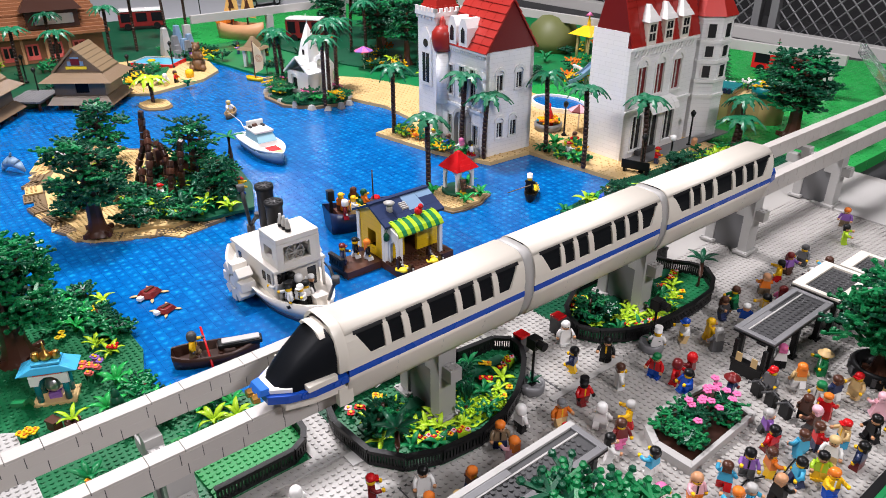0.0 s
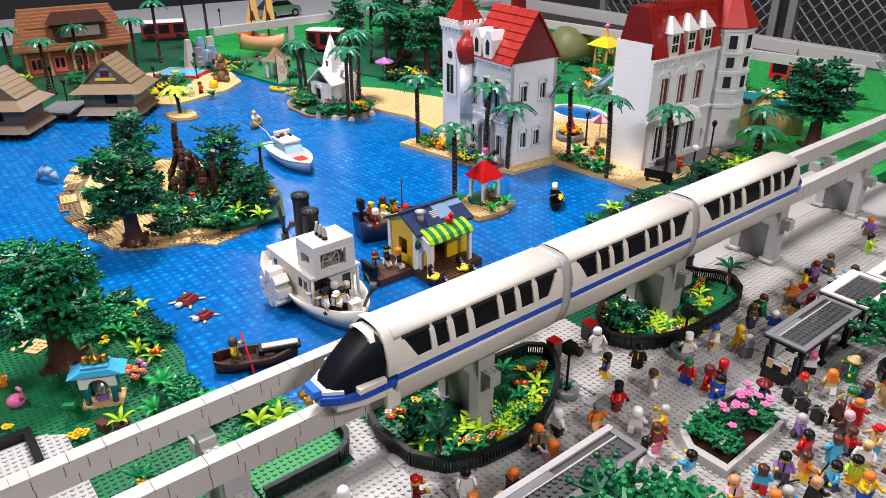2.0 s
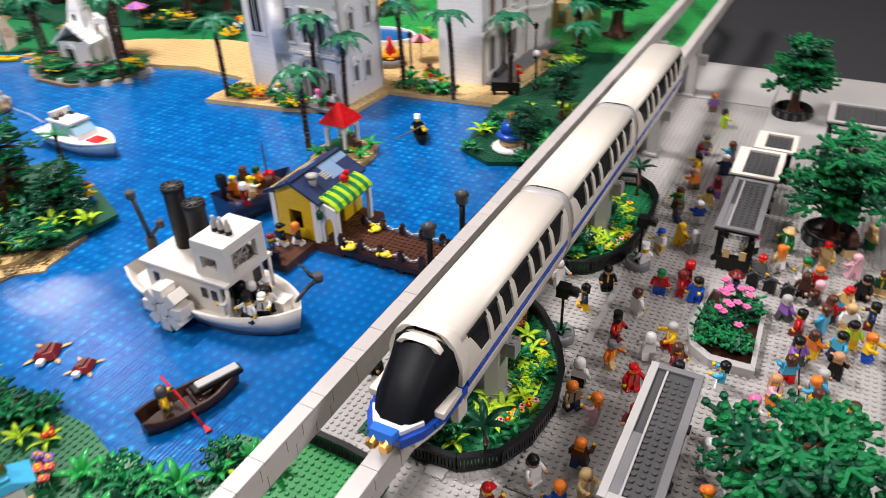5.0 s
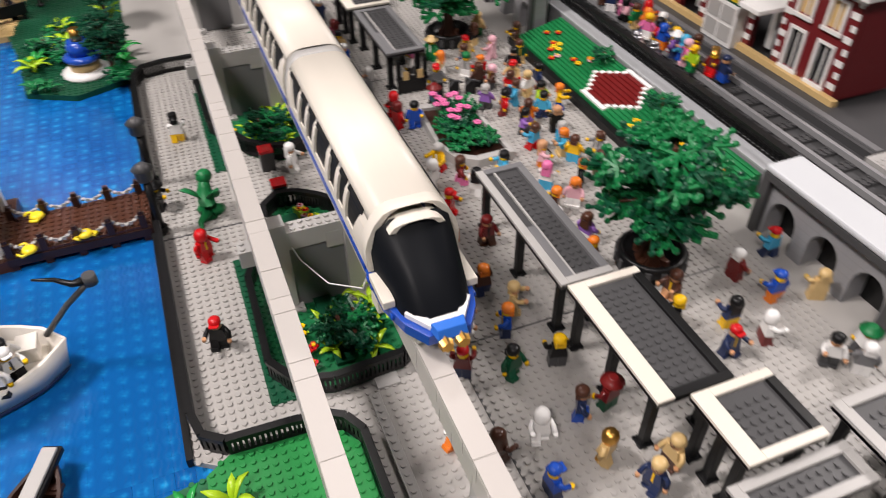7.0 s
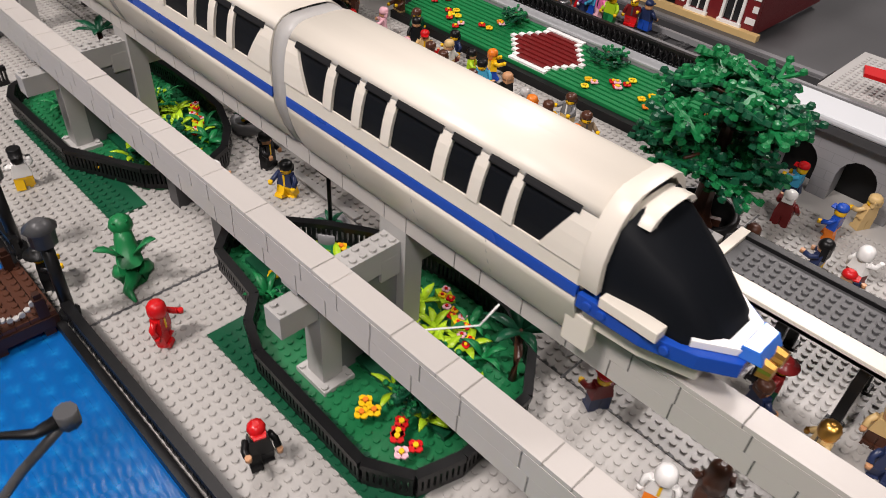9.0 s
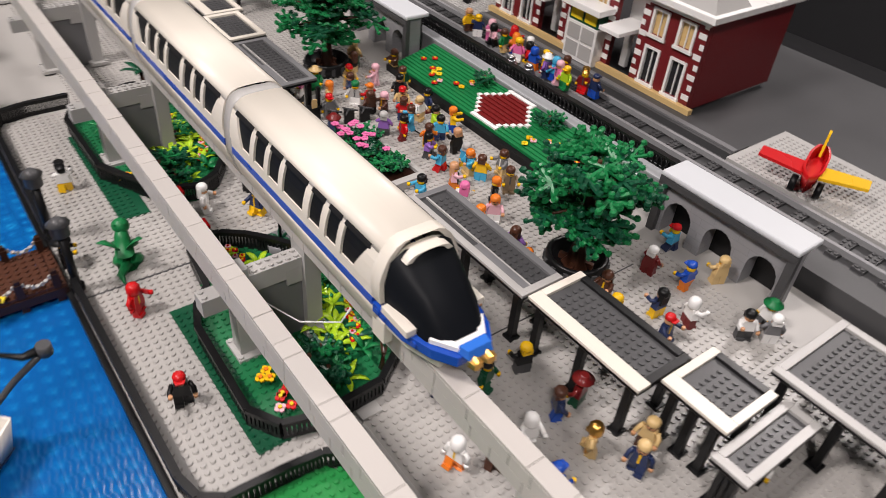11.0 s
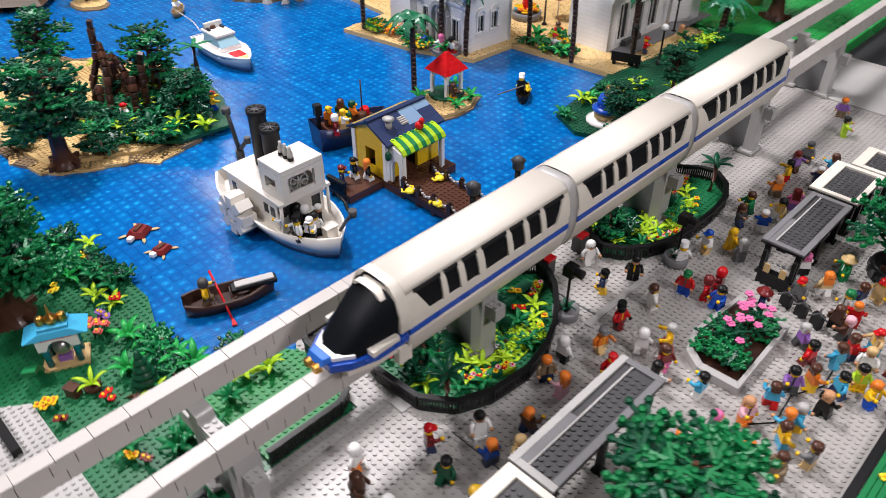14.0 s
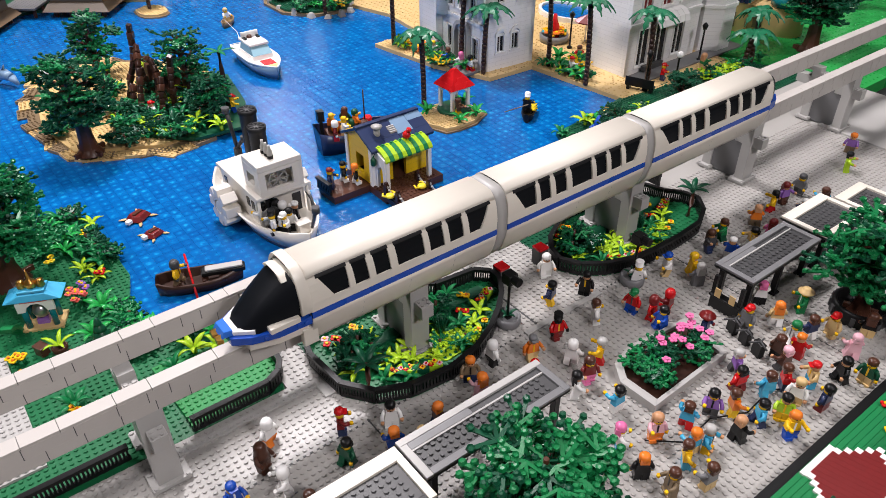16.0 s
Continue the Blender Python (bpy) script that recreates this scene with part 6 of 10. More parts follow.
def turtle(x, y, rz, k):
    t = thing("turtle", "brick-built turtle with a dark red shell", "turtle", x, y, -0.8, rz, "turtles in the lagoon")
    bm = B()
    prism(bm, [(-2.0, -1.4), (1.4, -1.8), (2.2, 0), (1.4, 1.8), (-2.0, 1.4)], 0.25, 1.2, 0, None, [(-1.4, -0.9), (0.9, -1.2), (1.4, 0), (0.9, 1.2), (-1.4, 0.9)])
    for v in bm.verts:
        v.co *= k
    part("shell", bm, DRED, t, bevel=0.1)
    bm = B()
    box(bm, -1.1 * k, -0.3, 1.2 * k, 1.0 * k, 0.3, 1.45 * k)
    part("ridge", bm, BROWN, t)
    for px, py, a in ((1.4, -1.9, -40), (1.4, 1.9, 40), (-1.7, -1.5, -120), (-1.7, 1.5, 120)):
        bm = B()
        leaf_blade(bm, Matrix.Translation((px * k * 0.8, py * k * 0.8, 0.25)) @ pose(0, 0, 0, 0, 0, a), 1.7 * k, 0.9 * k, 0.1)
        part("flipper", bm, TAN, t)
    bm = B()
    box(bm, 1.9 * k, -0.5, 0.3, 3.0 * k, 0.5, 1.0)
    part("head", bm, WHITE, t, bevel=0.1)


turtle(-64.2, 11.0, 300, 1.05)
turtle(-56.6, 10.9, 290, 0.85)

sp = thing("speedboat", "white and sand blue motor yacht on the lagoon", "boat", -122.5, 68.4, -0.8, -2)
sp.scale = (0.9, 0.9, 0.9)
bm = B()
hull(bm, 27, 10, 3.6, 0, 0, 0.7, 0.25, 12, 0.8)
part("hull", bm, LBLUE, sp, "sand blue hull")
bm = B()
hull(bm, 27.4, 10.4, 0.8, 3.5, 0, 0.98, 0.25, 12, 0.8)
prism(bm, [(-12.5, -4.2), (4, -4.6), (12.5, -0.6), (12.5, 0.6), (4, 4.6), (-12.5, 4.2)], 2.9, 3.6)
part("rim", bm, WHITE, sp)
bm = B()
prism(bm, [(-8, -3.4), (3.4, -3.4), (3.4, 3.4), (-8, 3.4)], 3.6, 5.2)
part("cabin", bm, WHITE, sp, bevel=0.1)
bm = B()
prism(bm, [(-7, -3.2), (3.4, -3.2), (3.4, 3.2), (-7, 3.2)], 5.2, 7.6, 0, None, [(-6.4, -2.8), (0.8, -2.8), (0.8, 2.8), (-6.4, 2.8)])
part("windscreen", bm, plastic("pale_blue_screen", (0.25, 0.42, 0.5), 0.08), sp, "pale blue screen")
bm = B()
box(bm, -7.6, -3.2, 7.6, 1.4, 3.2, 8.3)
box(bm, -6.2, -2.8, 8.3, -5.4, 2.8, 10.2)
part("hardtop", bm, WHITE, sp, bevel=0.12)
for y in (-2.2, 2.2):
    bm = B()
    box(bm, -6.8, y - 0.4, 8.3, -3.6, y + 0.4, 8.8)
    part("rail_bar", bm, BLACK, sp)
bm = B()
box(bm, 4.4, -1.9, 3.62, 8.8, 1.9, 4.0)
part("foredeck_panel", bm, RED, sp, "red deck panel")
bm = B()
prism(bm, [(9.0, -2.4), (12.6, -0.5), (12.6, 0.5), (9.0, 2.4)], 3.62, 3.9)
part("bow_deck", bm, TAN, sp)
figure(-127, 68.4, 2.9, "brown/white/blue/r", 10, "boat crew")

go = thing("gondola", "black gondola with an oarsman and flowers", "boat", -54.2, 105.8, -0.8, 128)
bm = B()
hull(bm, 10, 3.4, 1.7, 0, 0, 0.7, 0.6, 10, 0.3)
part("hull", bm, BLACK, go)
bm = B()
for k in range(7):
    twig(bm, Matrix.Translation((R.uniform(-1, 3), R.uniform(-0.8, 0.8), 1.6)) @ pose(0, 0, 0, 0, 0, R.uniform(0, 360)), 0, 0.6)
part("flower_heap", bm, BYEL, go)
bm = B()
rod(bm, [(-3, 0, 4), (-1, 6, 0.5)], 0.14, 5)
part("oar", bm, DTAN, go)
figure(-54.0, 104.6, 0.4, "white/black/black/t", 200, "boat crew")

sk = thing("small_dinghy", "small tan dinghy towed behind the yacht", "boat", -161, 78, -0.8, -40)
bm = B()
hull(bm, 8, 3.6, 1.6, 0, 0, 0.75, 0.4, 8, 0.6)
part("hull", bm, DTAN, sk)
bm = B()
rod(bm, [(3, 0, 3), (16, 8, 3.4), (26, 12, 4.2)], 0.1, 5)
part("tow_rope", bm, WHITE, sk)
figure(-161, 78, 0.2, "tan/white/tan/r", 100, "boat crew")
dl = thing("dolphin", "grey leaping toy dolphin in the water", "dolphin", -148, 10, -0.8, 30)
bm = B()
pts = [(-4, 0, 0.2), (-2.4, 0, 2.2), (0, 0, 3.4), (2.4, 0, 2.8), (4.2, 0, 1.0)]
for a, b, ra, rb2 in zip(pts, pts[1:], (0.4, 1.0, 1.5, 1.2), (1.0, 1.5, 1.2, 0.4)):
    rod(bm, [a, b], ra, 9, 0, rb2)
leaf_blade(bm, Matrix.Translation((0, 0, 4.4)) @ pose(0, 0, 0, 0, -60, 0), 2.0, 1.2, 0.2)
part("body", bm, LBLUE, dl)

# ---- boat shop and dock ----
t = thing("dock", "brown plank dock on posts with chain rails", "dock", kind="structure")
DX0, DX1, DY0, DY1 = -40.2, -22.2, 50.2, 58.6
for k in range(16):
    bm = B()
    x = DX0 + k * (DX1 - DX0) / 16
    box(bm, x + 0.03, DY0, 1.2, x + 1.09, DY1, 1.65 + R.uniform(-0.03, 0.03))
    part("plank", bm, BROWN, t)
stud_field("plank_studs", [(DX0 + 0.5 + i * 1.0, DY0 + 0.6 + j, 1.66) for i in range(18) for j in range(8)], BROWN, t, 6)
bm = B()
box(bm, DX0, DY0 - 0.2, 0.0, DX1, DY0 + 0.3, 1.2)
box(bm, DX0, DY1 - 0.3, 0.0, DX1, DY1 + 0.2, 1.2)
part("edge_beam", bm, DBROWN, t)
for y in (DY0 + 0.4, DY1 - 0.4):
    for k in range(5):
        x = DX0 + 0.6 + k * 4.1
        bm = B()
        box(bm, x - 0.45, y - 0.45, -0.8, x + 0.45, y + 0.45, 3.4)
        box(bm, x - 0.3, y - 0.3, 3.4, x + 0.3, y + 0.3, 3.9)
        part("rail_post", bm, DBROWN, t)
        if k < 4:
            bm = B()
            for q in range(9):
                u = q / 8
                zz = 3.5 - 1.3 * math.sin(math.pi * u)
                cyl(bm, 0, 0, -0.12, 0.12, 0.28, n=7, m=Matrix.Translation((x + 4.1 * u, y, zz)) @ pose(0, 0, 0, 90 * (q % 2), 0, 0))
            part("chain", bm, LGREY, t, "pale grey chain")
for x, y in ((-30, DY0 + 1.0), (-37, DY0 + 0.6), (-36.4, DY1 - 0.4)):
    f = thing("yellow_gear", "bright yellow toy crab on the dock", "crab", x, y, 1.9, R.uniform(0, 360), "yellow crabs")
    bm = B()
    lathe(bm, 0, 0, [(0.6, 0), (1.0, 0.3), (0.8, 0.7), (0.3, 0.8)], 10)
    part("shell", bm, BYEL, f)
    for s in (-1, 1):
        bm = B()
        rod(bm, [(s * 0.8, 0, 0.4), (s * 1.4, 0.6, 0.5), (s * 0.9, 1.2, 0.6)], 0.22, 5)
        part("claw", bm, BYEL, f)

sh = thing("boat_shop", "yellow waterside shop with navy roof and striped awning", "shop", -49.5, 59.6, -0.8)
sh.scale = (0.9, 0.84, 1.02)
bm = B()
box(bm, -6.5, -9, 0, 10.5, 8.5, 1.6)
box(bm, -3.0, -19.0, 0, 4.0, -9, 1.5)
part("deck", bm, BROWN, sh, "brown plank deck")
stud_field("deck_studs", [(5.5 + i, -8.5 + j, 1.6) for i in range(5) for j in range(16)], BROWN, sh, 6)
bm = B()
wall_slab(bm, 17, 9.0, 0.9, [], 0, Matrix.Translation((-4.8, -8.5, 1.6)) @ pose(0, 0, 0, 0, 0, 90))
part("rear_wall", bm, SHOPYEL, sh)
for y in (-8.5, 7.6):
    bm = B()
    wall_slab(bm, 9.8, 8.4, 0.9, [(3, 1.5, 6.2, 5.5)], 0, Matrix.Translation((-4.8, y, 1.6)))
    part("side_wall", bm, SHOPYEL, sh)
bm = B()
wall_slab(bm, 15.2, 8.4, 0.9, [(5, 0, 9, 6.5)], 0, Matrix.Translation((5.0, -7.6, 1.6)) @ pose(0, 0, 0, 0, 0, 90))
part("front_wall", bm, SHOPYEL, sh)
bm = B()
prism(bm, [(-5.7, 10.02), (5, 10.02), (-0.4, 12.2)], -8.5, -7.7, 0, Matrix(((1, 0, 0, 0), (0, 0, 1, 0), (0, 1, 0, 0), (0, 0, 0, 1))))
part("gable", bm, SHOPYEL, sh)
for y in (-8.6,):
    for x in (-5.9, 4.3):
        bm = B()
        box(bm, x, y - 0.3, 1.6, x + 1.1, y + 0.8, 9.8)
        part("corner_post", bm, WHITE, sh)
for s in (-1, 1):
    for j in range(4):
        for i in range(3):
            bm = B()
            y0 = -9.2 + j * 4.6
            x0, x1 = -0.4 + s * (0.05 + i * 2.15), -0.4 + s * (0.05 + (i + 1) * 2.25)
            za, zb = 12.8 - i * 0.95, 12.8 - (i + 1) * 0.95 - 0.05
            c = [(x0, y0 + 0.03, za), (x0, y0 + 4.55, za), (x1, y0 + 4.55, zb), (x1, y0 + 0.03, zb)]
            lo = [bm.verts.new(Vector(p) - Vector((0, 0, 0.5))) for p in c]
            hi = [bm.verts.new(Vector(p)) for p in c]
            for q in range(4):
                bm.faces.new((lo[q], lo[(q + 1) % 4], hi[(q + 1) % 4], hi[q]))
            bm.faces.new(hi)
            bm.faces.new(lo[::-1])
            part("roof_slope", bm, LBLUE if (j == 2 and i < 2) or (j == 3 and i == 0 and s > 0) else NAVY, sh)
bm = B()
box(bm, -1.0, -9.2, 12.6, 0.2, 9.2, 13.0)
part("roof_ridge", bm, NAVY, sh)
bm = B()
cyl(bm, 2.6, -5, 10.8, 12.8, 0.8, n=10)
lathe(bm, 2.6, -5, [(1.2, 12.8), (1.4, 13.2), (0.6, 13.5)], 12)
part("roof_vent", bm, LGREY, sh, "pale roof vent")
bm = B()
for k in range(4):
    box(bm, 1.8 + k * 0.5, -1.8, 11.6 - k * 0.22, 2.1 + k * 0.5, 0.2, 12.1 - k * 0.22)
part("roof_grille", bm, LGREY, sh)
for k in range(11):
    bm = B()
    y0 = -7.6 + k * 1.25
    prof = [(5.2, 10.3), (6.4, 10.2), (7.8, 9.8), (9.0, 9.2), (9.7, 8.4)]
    strip_pts = [[bm.verts.new((x, y0 + e, z)) for e in (0.02, 1.23)] for x, z in prof]
    low = [[bm.verts.new((x - 0.1, y0 + e, z - 0.35)) for e in (0.02, 1.23)] for x, z in prof]
    for a, b, c, d in zip(strip_pts, strip_pts[1:], low, low[1:]):
        bm.faces.new((a[0], a[1], b[1], b[0]))
        bm.faces.new((c[0], d[0], d[1], c[1]))
        bm.faces.new((a[0], b[0], d[0], c[0]))
        bm.faces.new((a[1], c[1], d[1], b[1]))
    bm.faces.new((strip_pts[-1][0], strip_pts[-1][1], low[-1][1], low[-1][0]))
    studs(bm, (5.8,), (y0 + 0.62,), 10.25)
    part("awning_strip", bm, LIME if k % 2 == 0 else GREEN, sh, "lime strip" if k % 2 == 0 else "green strip")
for y in (-7.0, 5.4):
    bm = B()
    box(bm, 8.5, y - 0.5, 1.6, 9.4, y + 0.5, 8.6)
    part("awning_post", bm, WHITE, sh, bevel=0.06)
bm = B()
mm = Matrix(((1, 0, 0, 0), (0, 0, -1, 0), (0, 1, 0, 0), (0, 0, 0, 1)))
prism(bm, [(5.4, 1.6), (6.2, 1.6), (6.2, 5.0), (6.7, 6.2), (7.8, 6.8), (8.3, 6.2), (8.45, 5.0), (8.45, 1.6), (9.2, 1.6), (9.2, 8.6), (5.4, 9.7)], 7.1, 7.9, 0, mm)
part("arched_side", bm, WHITE, sh, "white arched side panel")
bd = thing("red_bird", "small red bird perched on the shop roof", "bird", -43.8, 60.2, 9.7, 40)
bm = B()
lathe(bm, 0, 0, [(0.5, 0), (0.9, 0.5), (0.8, 1.2), (0.4, 1.6)], 10)
lathe(bm, 0.5, 0, [(0.4, 1.4), (0.6, 1.8), (0.4, 2.3)], 10)
part("body", bm, RED, bd)
lp = thing("wall_lantern", "hanging green lantern under the shop eaves", "lantern", -43.7, 51.8, 6.0)
bm = B()
lathe(bm, 0, 0, [(0.3, 0), (0.6, 0.3), (0.6, 1.4), (0.2, 1.9)], 8)
rod(bm, [(0, 0, 1.9), (0, 0.4, 2.6)], 0.1, 5)
part("body", bm, DGREEN, lp)
figure(-49.6, 45.0, 0.75, "dred/navy/navy/c", 140, "dock visitors")
figure(-50.4, 48.6, 0.75, "black/black/white/c", 160, "dock visitors")
figure(-47.9, 50.0, 0.75, "orange/black/white/l", 150, "dock visitors")
fence("black railing at the edge of the shop deck", [(-51.6, 43.2), (-46.6, 43.2)], 0.7, False, 1.0)

bg = thing("supply_barge", "dark barge heaped with goods beside the shop", "boat", -66.5, 61.6, -0.8, 76)
bm = B()
hull(bm, 17, 8, 4.4, 0, 0, 0.85, 0.2, 10, 0.8)
part("hull", bm, NAVY, bg)
bm = B()
box(bm, -6, -2.8, 2.2, 6, 2.8, 4.0)
part("deck", bm, BROWN, bg)
for x, y, c in ((-4, 0.5, ORANGE), (-2, -1, YEL), (0.5, 1, DGREEN), (2.5, -1, BROWN), (4, 1, RED)):
    bm = B()
    lathe(bm, x, y, [(0.9, 4.0), (1.1, 4.6), (1.1, 5.6), (0.8, 6.0)], 10)
    part("barrel", bm, c, bg)
bm = B()
rod(bm, [(3, 0, 4), (3, 0, 13)], 0.16, 6)
part("mast", bm, DBROWN, bg)
bm = B()
box(bm, -7.6, -0.35, 3, -6.9, 0.35, 7.4)
box(bm, -8.0, -0.8, 7.4, -6.5, 0.8, 9.8)
bmesh.ops.remove_doubles(bm, verts=bm.verts, dist=1e-6)
part("lantern_post", bm, BLACK, bg, "black lantern on a post")
for x, y, s_, a in ((-68.0, 57.2, "yel/orange/brown/c", 200), (-64.8, 58.4, "yel/white/tan/c", 140), (-66.6, 62.6, "dgreen/orange/brown/r", 170), (-64.0, 55.6, "white/dred/red/h", 150), (-69.0, 61.4, "brown/dgreen/dtan/l", 210)):
    figure(x, y, 3.1, s_, a, "barge crew")


def dock_lamp(x, y):
    t = thing("dock_lamp", "black bollard lamp post at the dock", "street lamp", x, y, 0, group="dock lamps")
    bm = B()
    cyl(bm, 0, 0, 0, 8.4, 0.55, n=9)
    cyl(bm, 0, 0, 0, 1.0, 0.9, n=9)
    part("post", bm, BLACK, t)
    bm = B()
    lathe(bm, 0, 0, [(0.5, 8.4), (1.1, 8.8), (1.1, 10.2), (1.4, 10.4), (0.4, 11.2)], 10)
    part("lantern", bm, DGREY, t)


dock_lamp(-21.2, 50.1)
dock_lamp(-21.2, 62.1)
dr = thing("toy_dragon", "green toy dragon on the walkway", "dragon", -14.6, 51.4, 0, 160)
bm = B()
rod(bm, [(0, 0, 0.4), (0, 0.3, 2.4), (0, -0.3, 4.6), (0, -1.0, 5.6)], 1.45, 8, 0, 0.7)
rod(bm, [(0, 0.6, 1.0), (0.8, 2.2, 0.5), (0.3, 3.6, 0.3)], 0.8, 6, 0, 0.15)
for s in (-1, 1):
    rod(bm, [(s * 0.6, 0, 1.4), (s * 1.2, -0.6, 0.6), (s * 1.2, -1.4, 0.3)], 0.75, 6)
    rod(bm, [(s * 0.7, -0.2, 3.4), (s * 1.3, -1.2, 3.0)], 0.5, 6)
    leaf_blade(bm, Matrix.Translation((s * 0.5, 0.6, 3.6)) @ pose(0, 0, 0, 0, -35, 90 - s * 60), 3.2, 2.4, 0.6)
    rod(bm, [(s * 0.3, -0.8, 6.0), (s * 0.7, -0.2, 6.8)], 0.16, 5, 0, 0.05)
lathe(bm, 0, -1.2, [(0.8, 5.0), (1.15, 5.7), (0.95, 6.4), (0.4, 6.8)], 9)
part("body", bm, GREEN, dr)

# ---- round gazebo islet ----


def islet(name, x, y, pts, label, mat=TAN, z=0.35, stud=True):
    t = thing(name, label, "islet", x, y, 0, kind="structure")
    bm = B()
    prism(bm, pts, -1.0, z - 0.75)
    part("shore", bm, DTAN, t)
    bm = B()
    prism(bm, [(p[0] * 0.9, p[1] * 0.9) for p in pts], z - 0.75, z)
    part("top", bm, mat, t)
    if stud:
        q = [(p[0] * 0.86, p[1] * 0.86) for p in pts]
        xs, ys = [p[0] for p in q], [p[1] for p in q]
        stud_field("sand_studs", [(i + 0.5, j + 0.5, z) for i in range(int(min(xs)), int(max(xs))) for j in range(int(min(ys)), int(max(ys))) if inside(i + 0.5, j + 0.5, q)], mat, t, 6)
    return t


def blob(rx, ry, n=18, seed=1, rough=0.12):
    r = random.Random(seed)
    return [(rx * (1 + r.uniform(-rough, rough)) * math.cos(2 * math.pi * k / n), ry * (1 + r.uniform(-rough, rough)) * math.sin(2 * math.pi * k / n)) for k in range(n)]


islet("gazebo_islet", -64.3, 88.6, blob(7.4, 9, 18, 4), "small sandy islet with a gazebo")
gz = thing("gazebo", "white gazebo with a stepped red roof", "gazebo", -66.2, 91.2, 0.35)
gz.scale = (0.8, 0.8, 0.92)
bm = B()
lathe(bm, 0, 0, [(5.4, 0), (5.4, 0.6), (4.9, 0.9), (0.5, 0.9)], 16)
part("green_base", bm, DGREEN, gz)
for sx in (-1, 1):
    for sy in (-1, 1):
        bm = B()
        box(bm, sx * 3 - 0.5, sy * 3 - 0.5, 0.9, sx * 3 + 0.5, sy * 3 + 0.5, 7.0)
        part("post", bm, WHITE, gz, bevel=0.08)
for k in range(4):
    bm = B()
    mm = pose(0, 0, 0, 0, 0, 90 * k) @ Matrix(((1, 0, 0, 0), (0, 0, -1, 0), (0, 1, 0, 0), (0, 0, 0, 1)))
    prism(bm, [(-2.5, 4.6), (-2.2, 5.6), (-1.2, 6.3), (0, 6.5), (1.2, 6.3), (2.2, 5.6), (2.5, 4.6), (2.5, 7.4), (-2.5, 7.4)], 2.6, 3.3, 0, mm)
    part("arch", bm, WHITE, gz)
for a, b, z0, z1 in ((4.6, 3.6, 7.2, 8.4), (3.5, 2.5, 8.4, 9.6), (2.4, 1.5, 9.6, 10.6), (1.4, 0.6, 10.6, 11.6)):
    bm = B()
    prism(bm, [(-a, -a), (a, -a), (a, a), (-a, a)], z0, z1, 0, None, [(-b, -b), (b, -b), (b, b), (-b, b)])
    part("roof_tier", bm, RED, gz, "red sloped roof tier")
figure(-61.9, 89.0, 0.6, "brown/brown/byel/l".replace("byel", "yel"), 150, "islet visitors")
for x, y in ((-68, 84), (-60, 93), (-59, 87), (-67.5, 95.5)):
    fan_plant("beach_plant", "green fan-leaf plant on the sand", x, y, 0.3, BGREEN, 1.5, 5, 0.8)


def palm(x, y, h, z=0.3, lean=1.0, mat=FROND, trunk=DBROWN, rz=0):
    t = thing("palm_tree", "tall palm with ringed trunk and long green leaves", "palm", x, y, z, rz, "palms by the lagoon")
    bm = B()
    n = int(h / 1.15)
    for k in range(n):
        u = k / n
        cyl(bm, lean * u * u, 0, h * u, h * (k + 1) / n, 0.62, 0.72, n=8)
    part("trunk", bm, trunk, t)
    for k in range(10):
        bm = B()
        a = k * 36 + R.uniform(-8, 8)
        m = Matrix.Translation((lean, 0, h)) @ pose(0, 0, 0, 0, R.uniform(-14, 6), a)
        ln = R.uniform(5.8, 7.0)
        for s in (-1, 1):  # a notched frond in two halves that droop from the rib
            top = []
            for q in range(11):
                u = q / 10
                zc = 2.2 * math.sin(u * 2.0) - 4.6 * u * u
                wd = (1.55 * math.sin(math.pi * min(0.97, 0.15 + 0.85 * u))) * (0.5 if q % 2 else 1.0)
                top.append(((ln * u, 0, zc), (ln * u - 0.2, s * wd, zc - 0.35 * wd)))
            vs = [[bm.verts.new(m @ Vector(p)) for p in pr] for pr in top]
            vb = [[bm.verts.new(m @ (Vector(p) - Vector((0, 0, 0.14)))) for p in pr] for pr in top]
            for i in range(10):
                bm.faces.new((vs[i][0], vs[i + 1][0], vs[i + 1][1], vs[i][1]))
                bm.faces.new((vb[i][0], vb[i][1], vb[i + 1][1], vb[i + 1][0]))
                bm.faces.new((vs[i][1], vs[i + 1][1], vb[i + 1][1], vb[i][1]))
        part("leaf", bm, mat, t)
    return t


for x, y, h in ((-72.6, 86.7, 18.5), (-114, 108, 20), (-80.2, 113.4, 18), (-74, 132.6, 22), (-57.5, 130.2, 22), (-45.5, 141, 19.5), (-88, 112, 22), (-40, 183, 14), (-38, 176, 10)):
    palm(x, y, h, rz=R.uniform(0, 360))

# ---- jungle island ----
isl = [(-116, 6), (-96, 9), (-93, 15), (-86, 28), (-87.5, 38), (-92, 47), (-104, 51), (-122, 57), (-140, 48), (-158, 32), (-152, 18), (-134, 9)]
icx, icy = -116, 29
islet("jungle_island", icx, icy, [(p[0] - icx, p[1] - icy) for p in isl], "sandy island with dense jungle and rocks")
g2 = [(-108, 20), (-96, 22), (-88, 30), (-87, 42), (-100, 48), (-120, 52), (-130, 44), (-124, 30)]
bm = B()
prism(bm, g2, 0.3, 1.0)
solo("jungle_ground", bm, DGREEN, "dark green plates over the island sand", "ground", kind="structure")
tree("island_tree", "large spreading tree with dark green tiers", -95.5, 13.0, 0.4, 21.5, 9.2, 105, [DGREEN, DGREEN, GREEN], BROWN, 1.7, seed=5, levels=4, size=1.3)
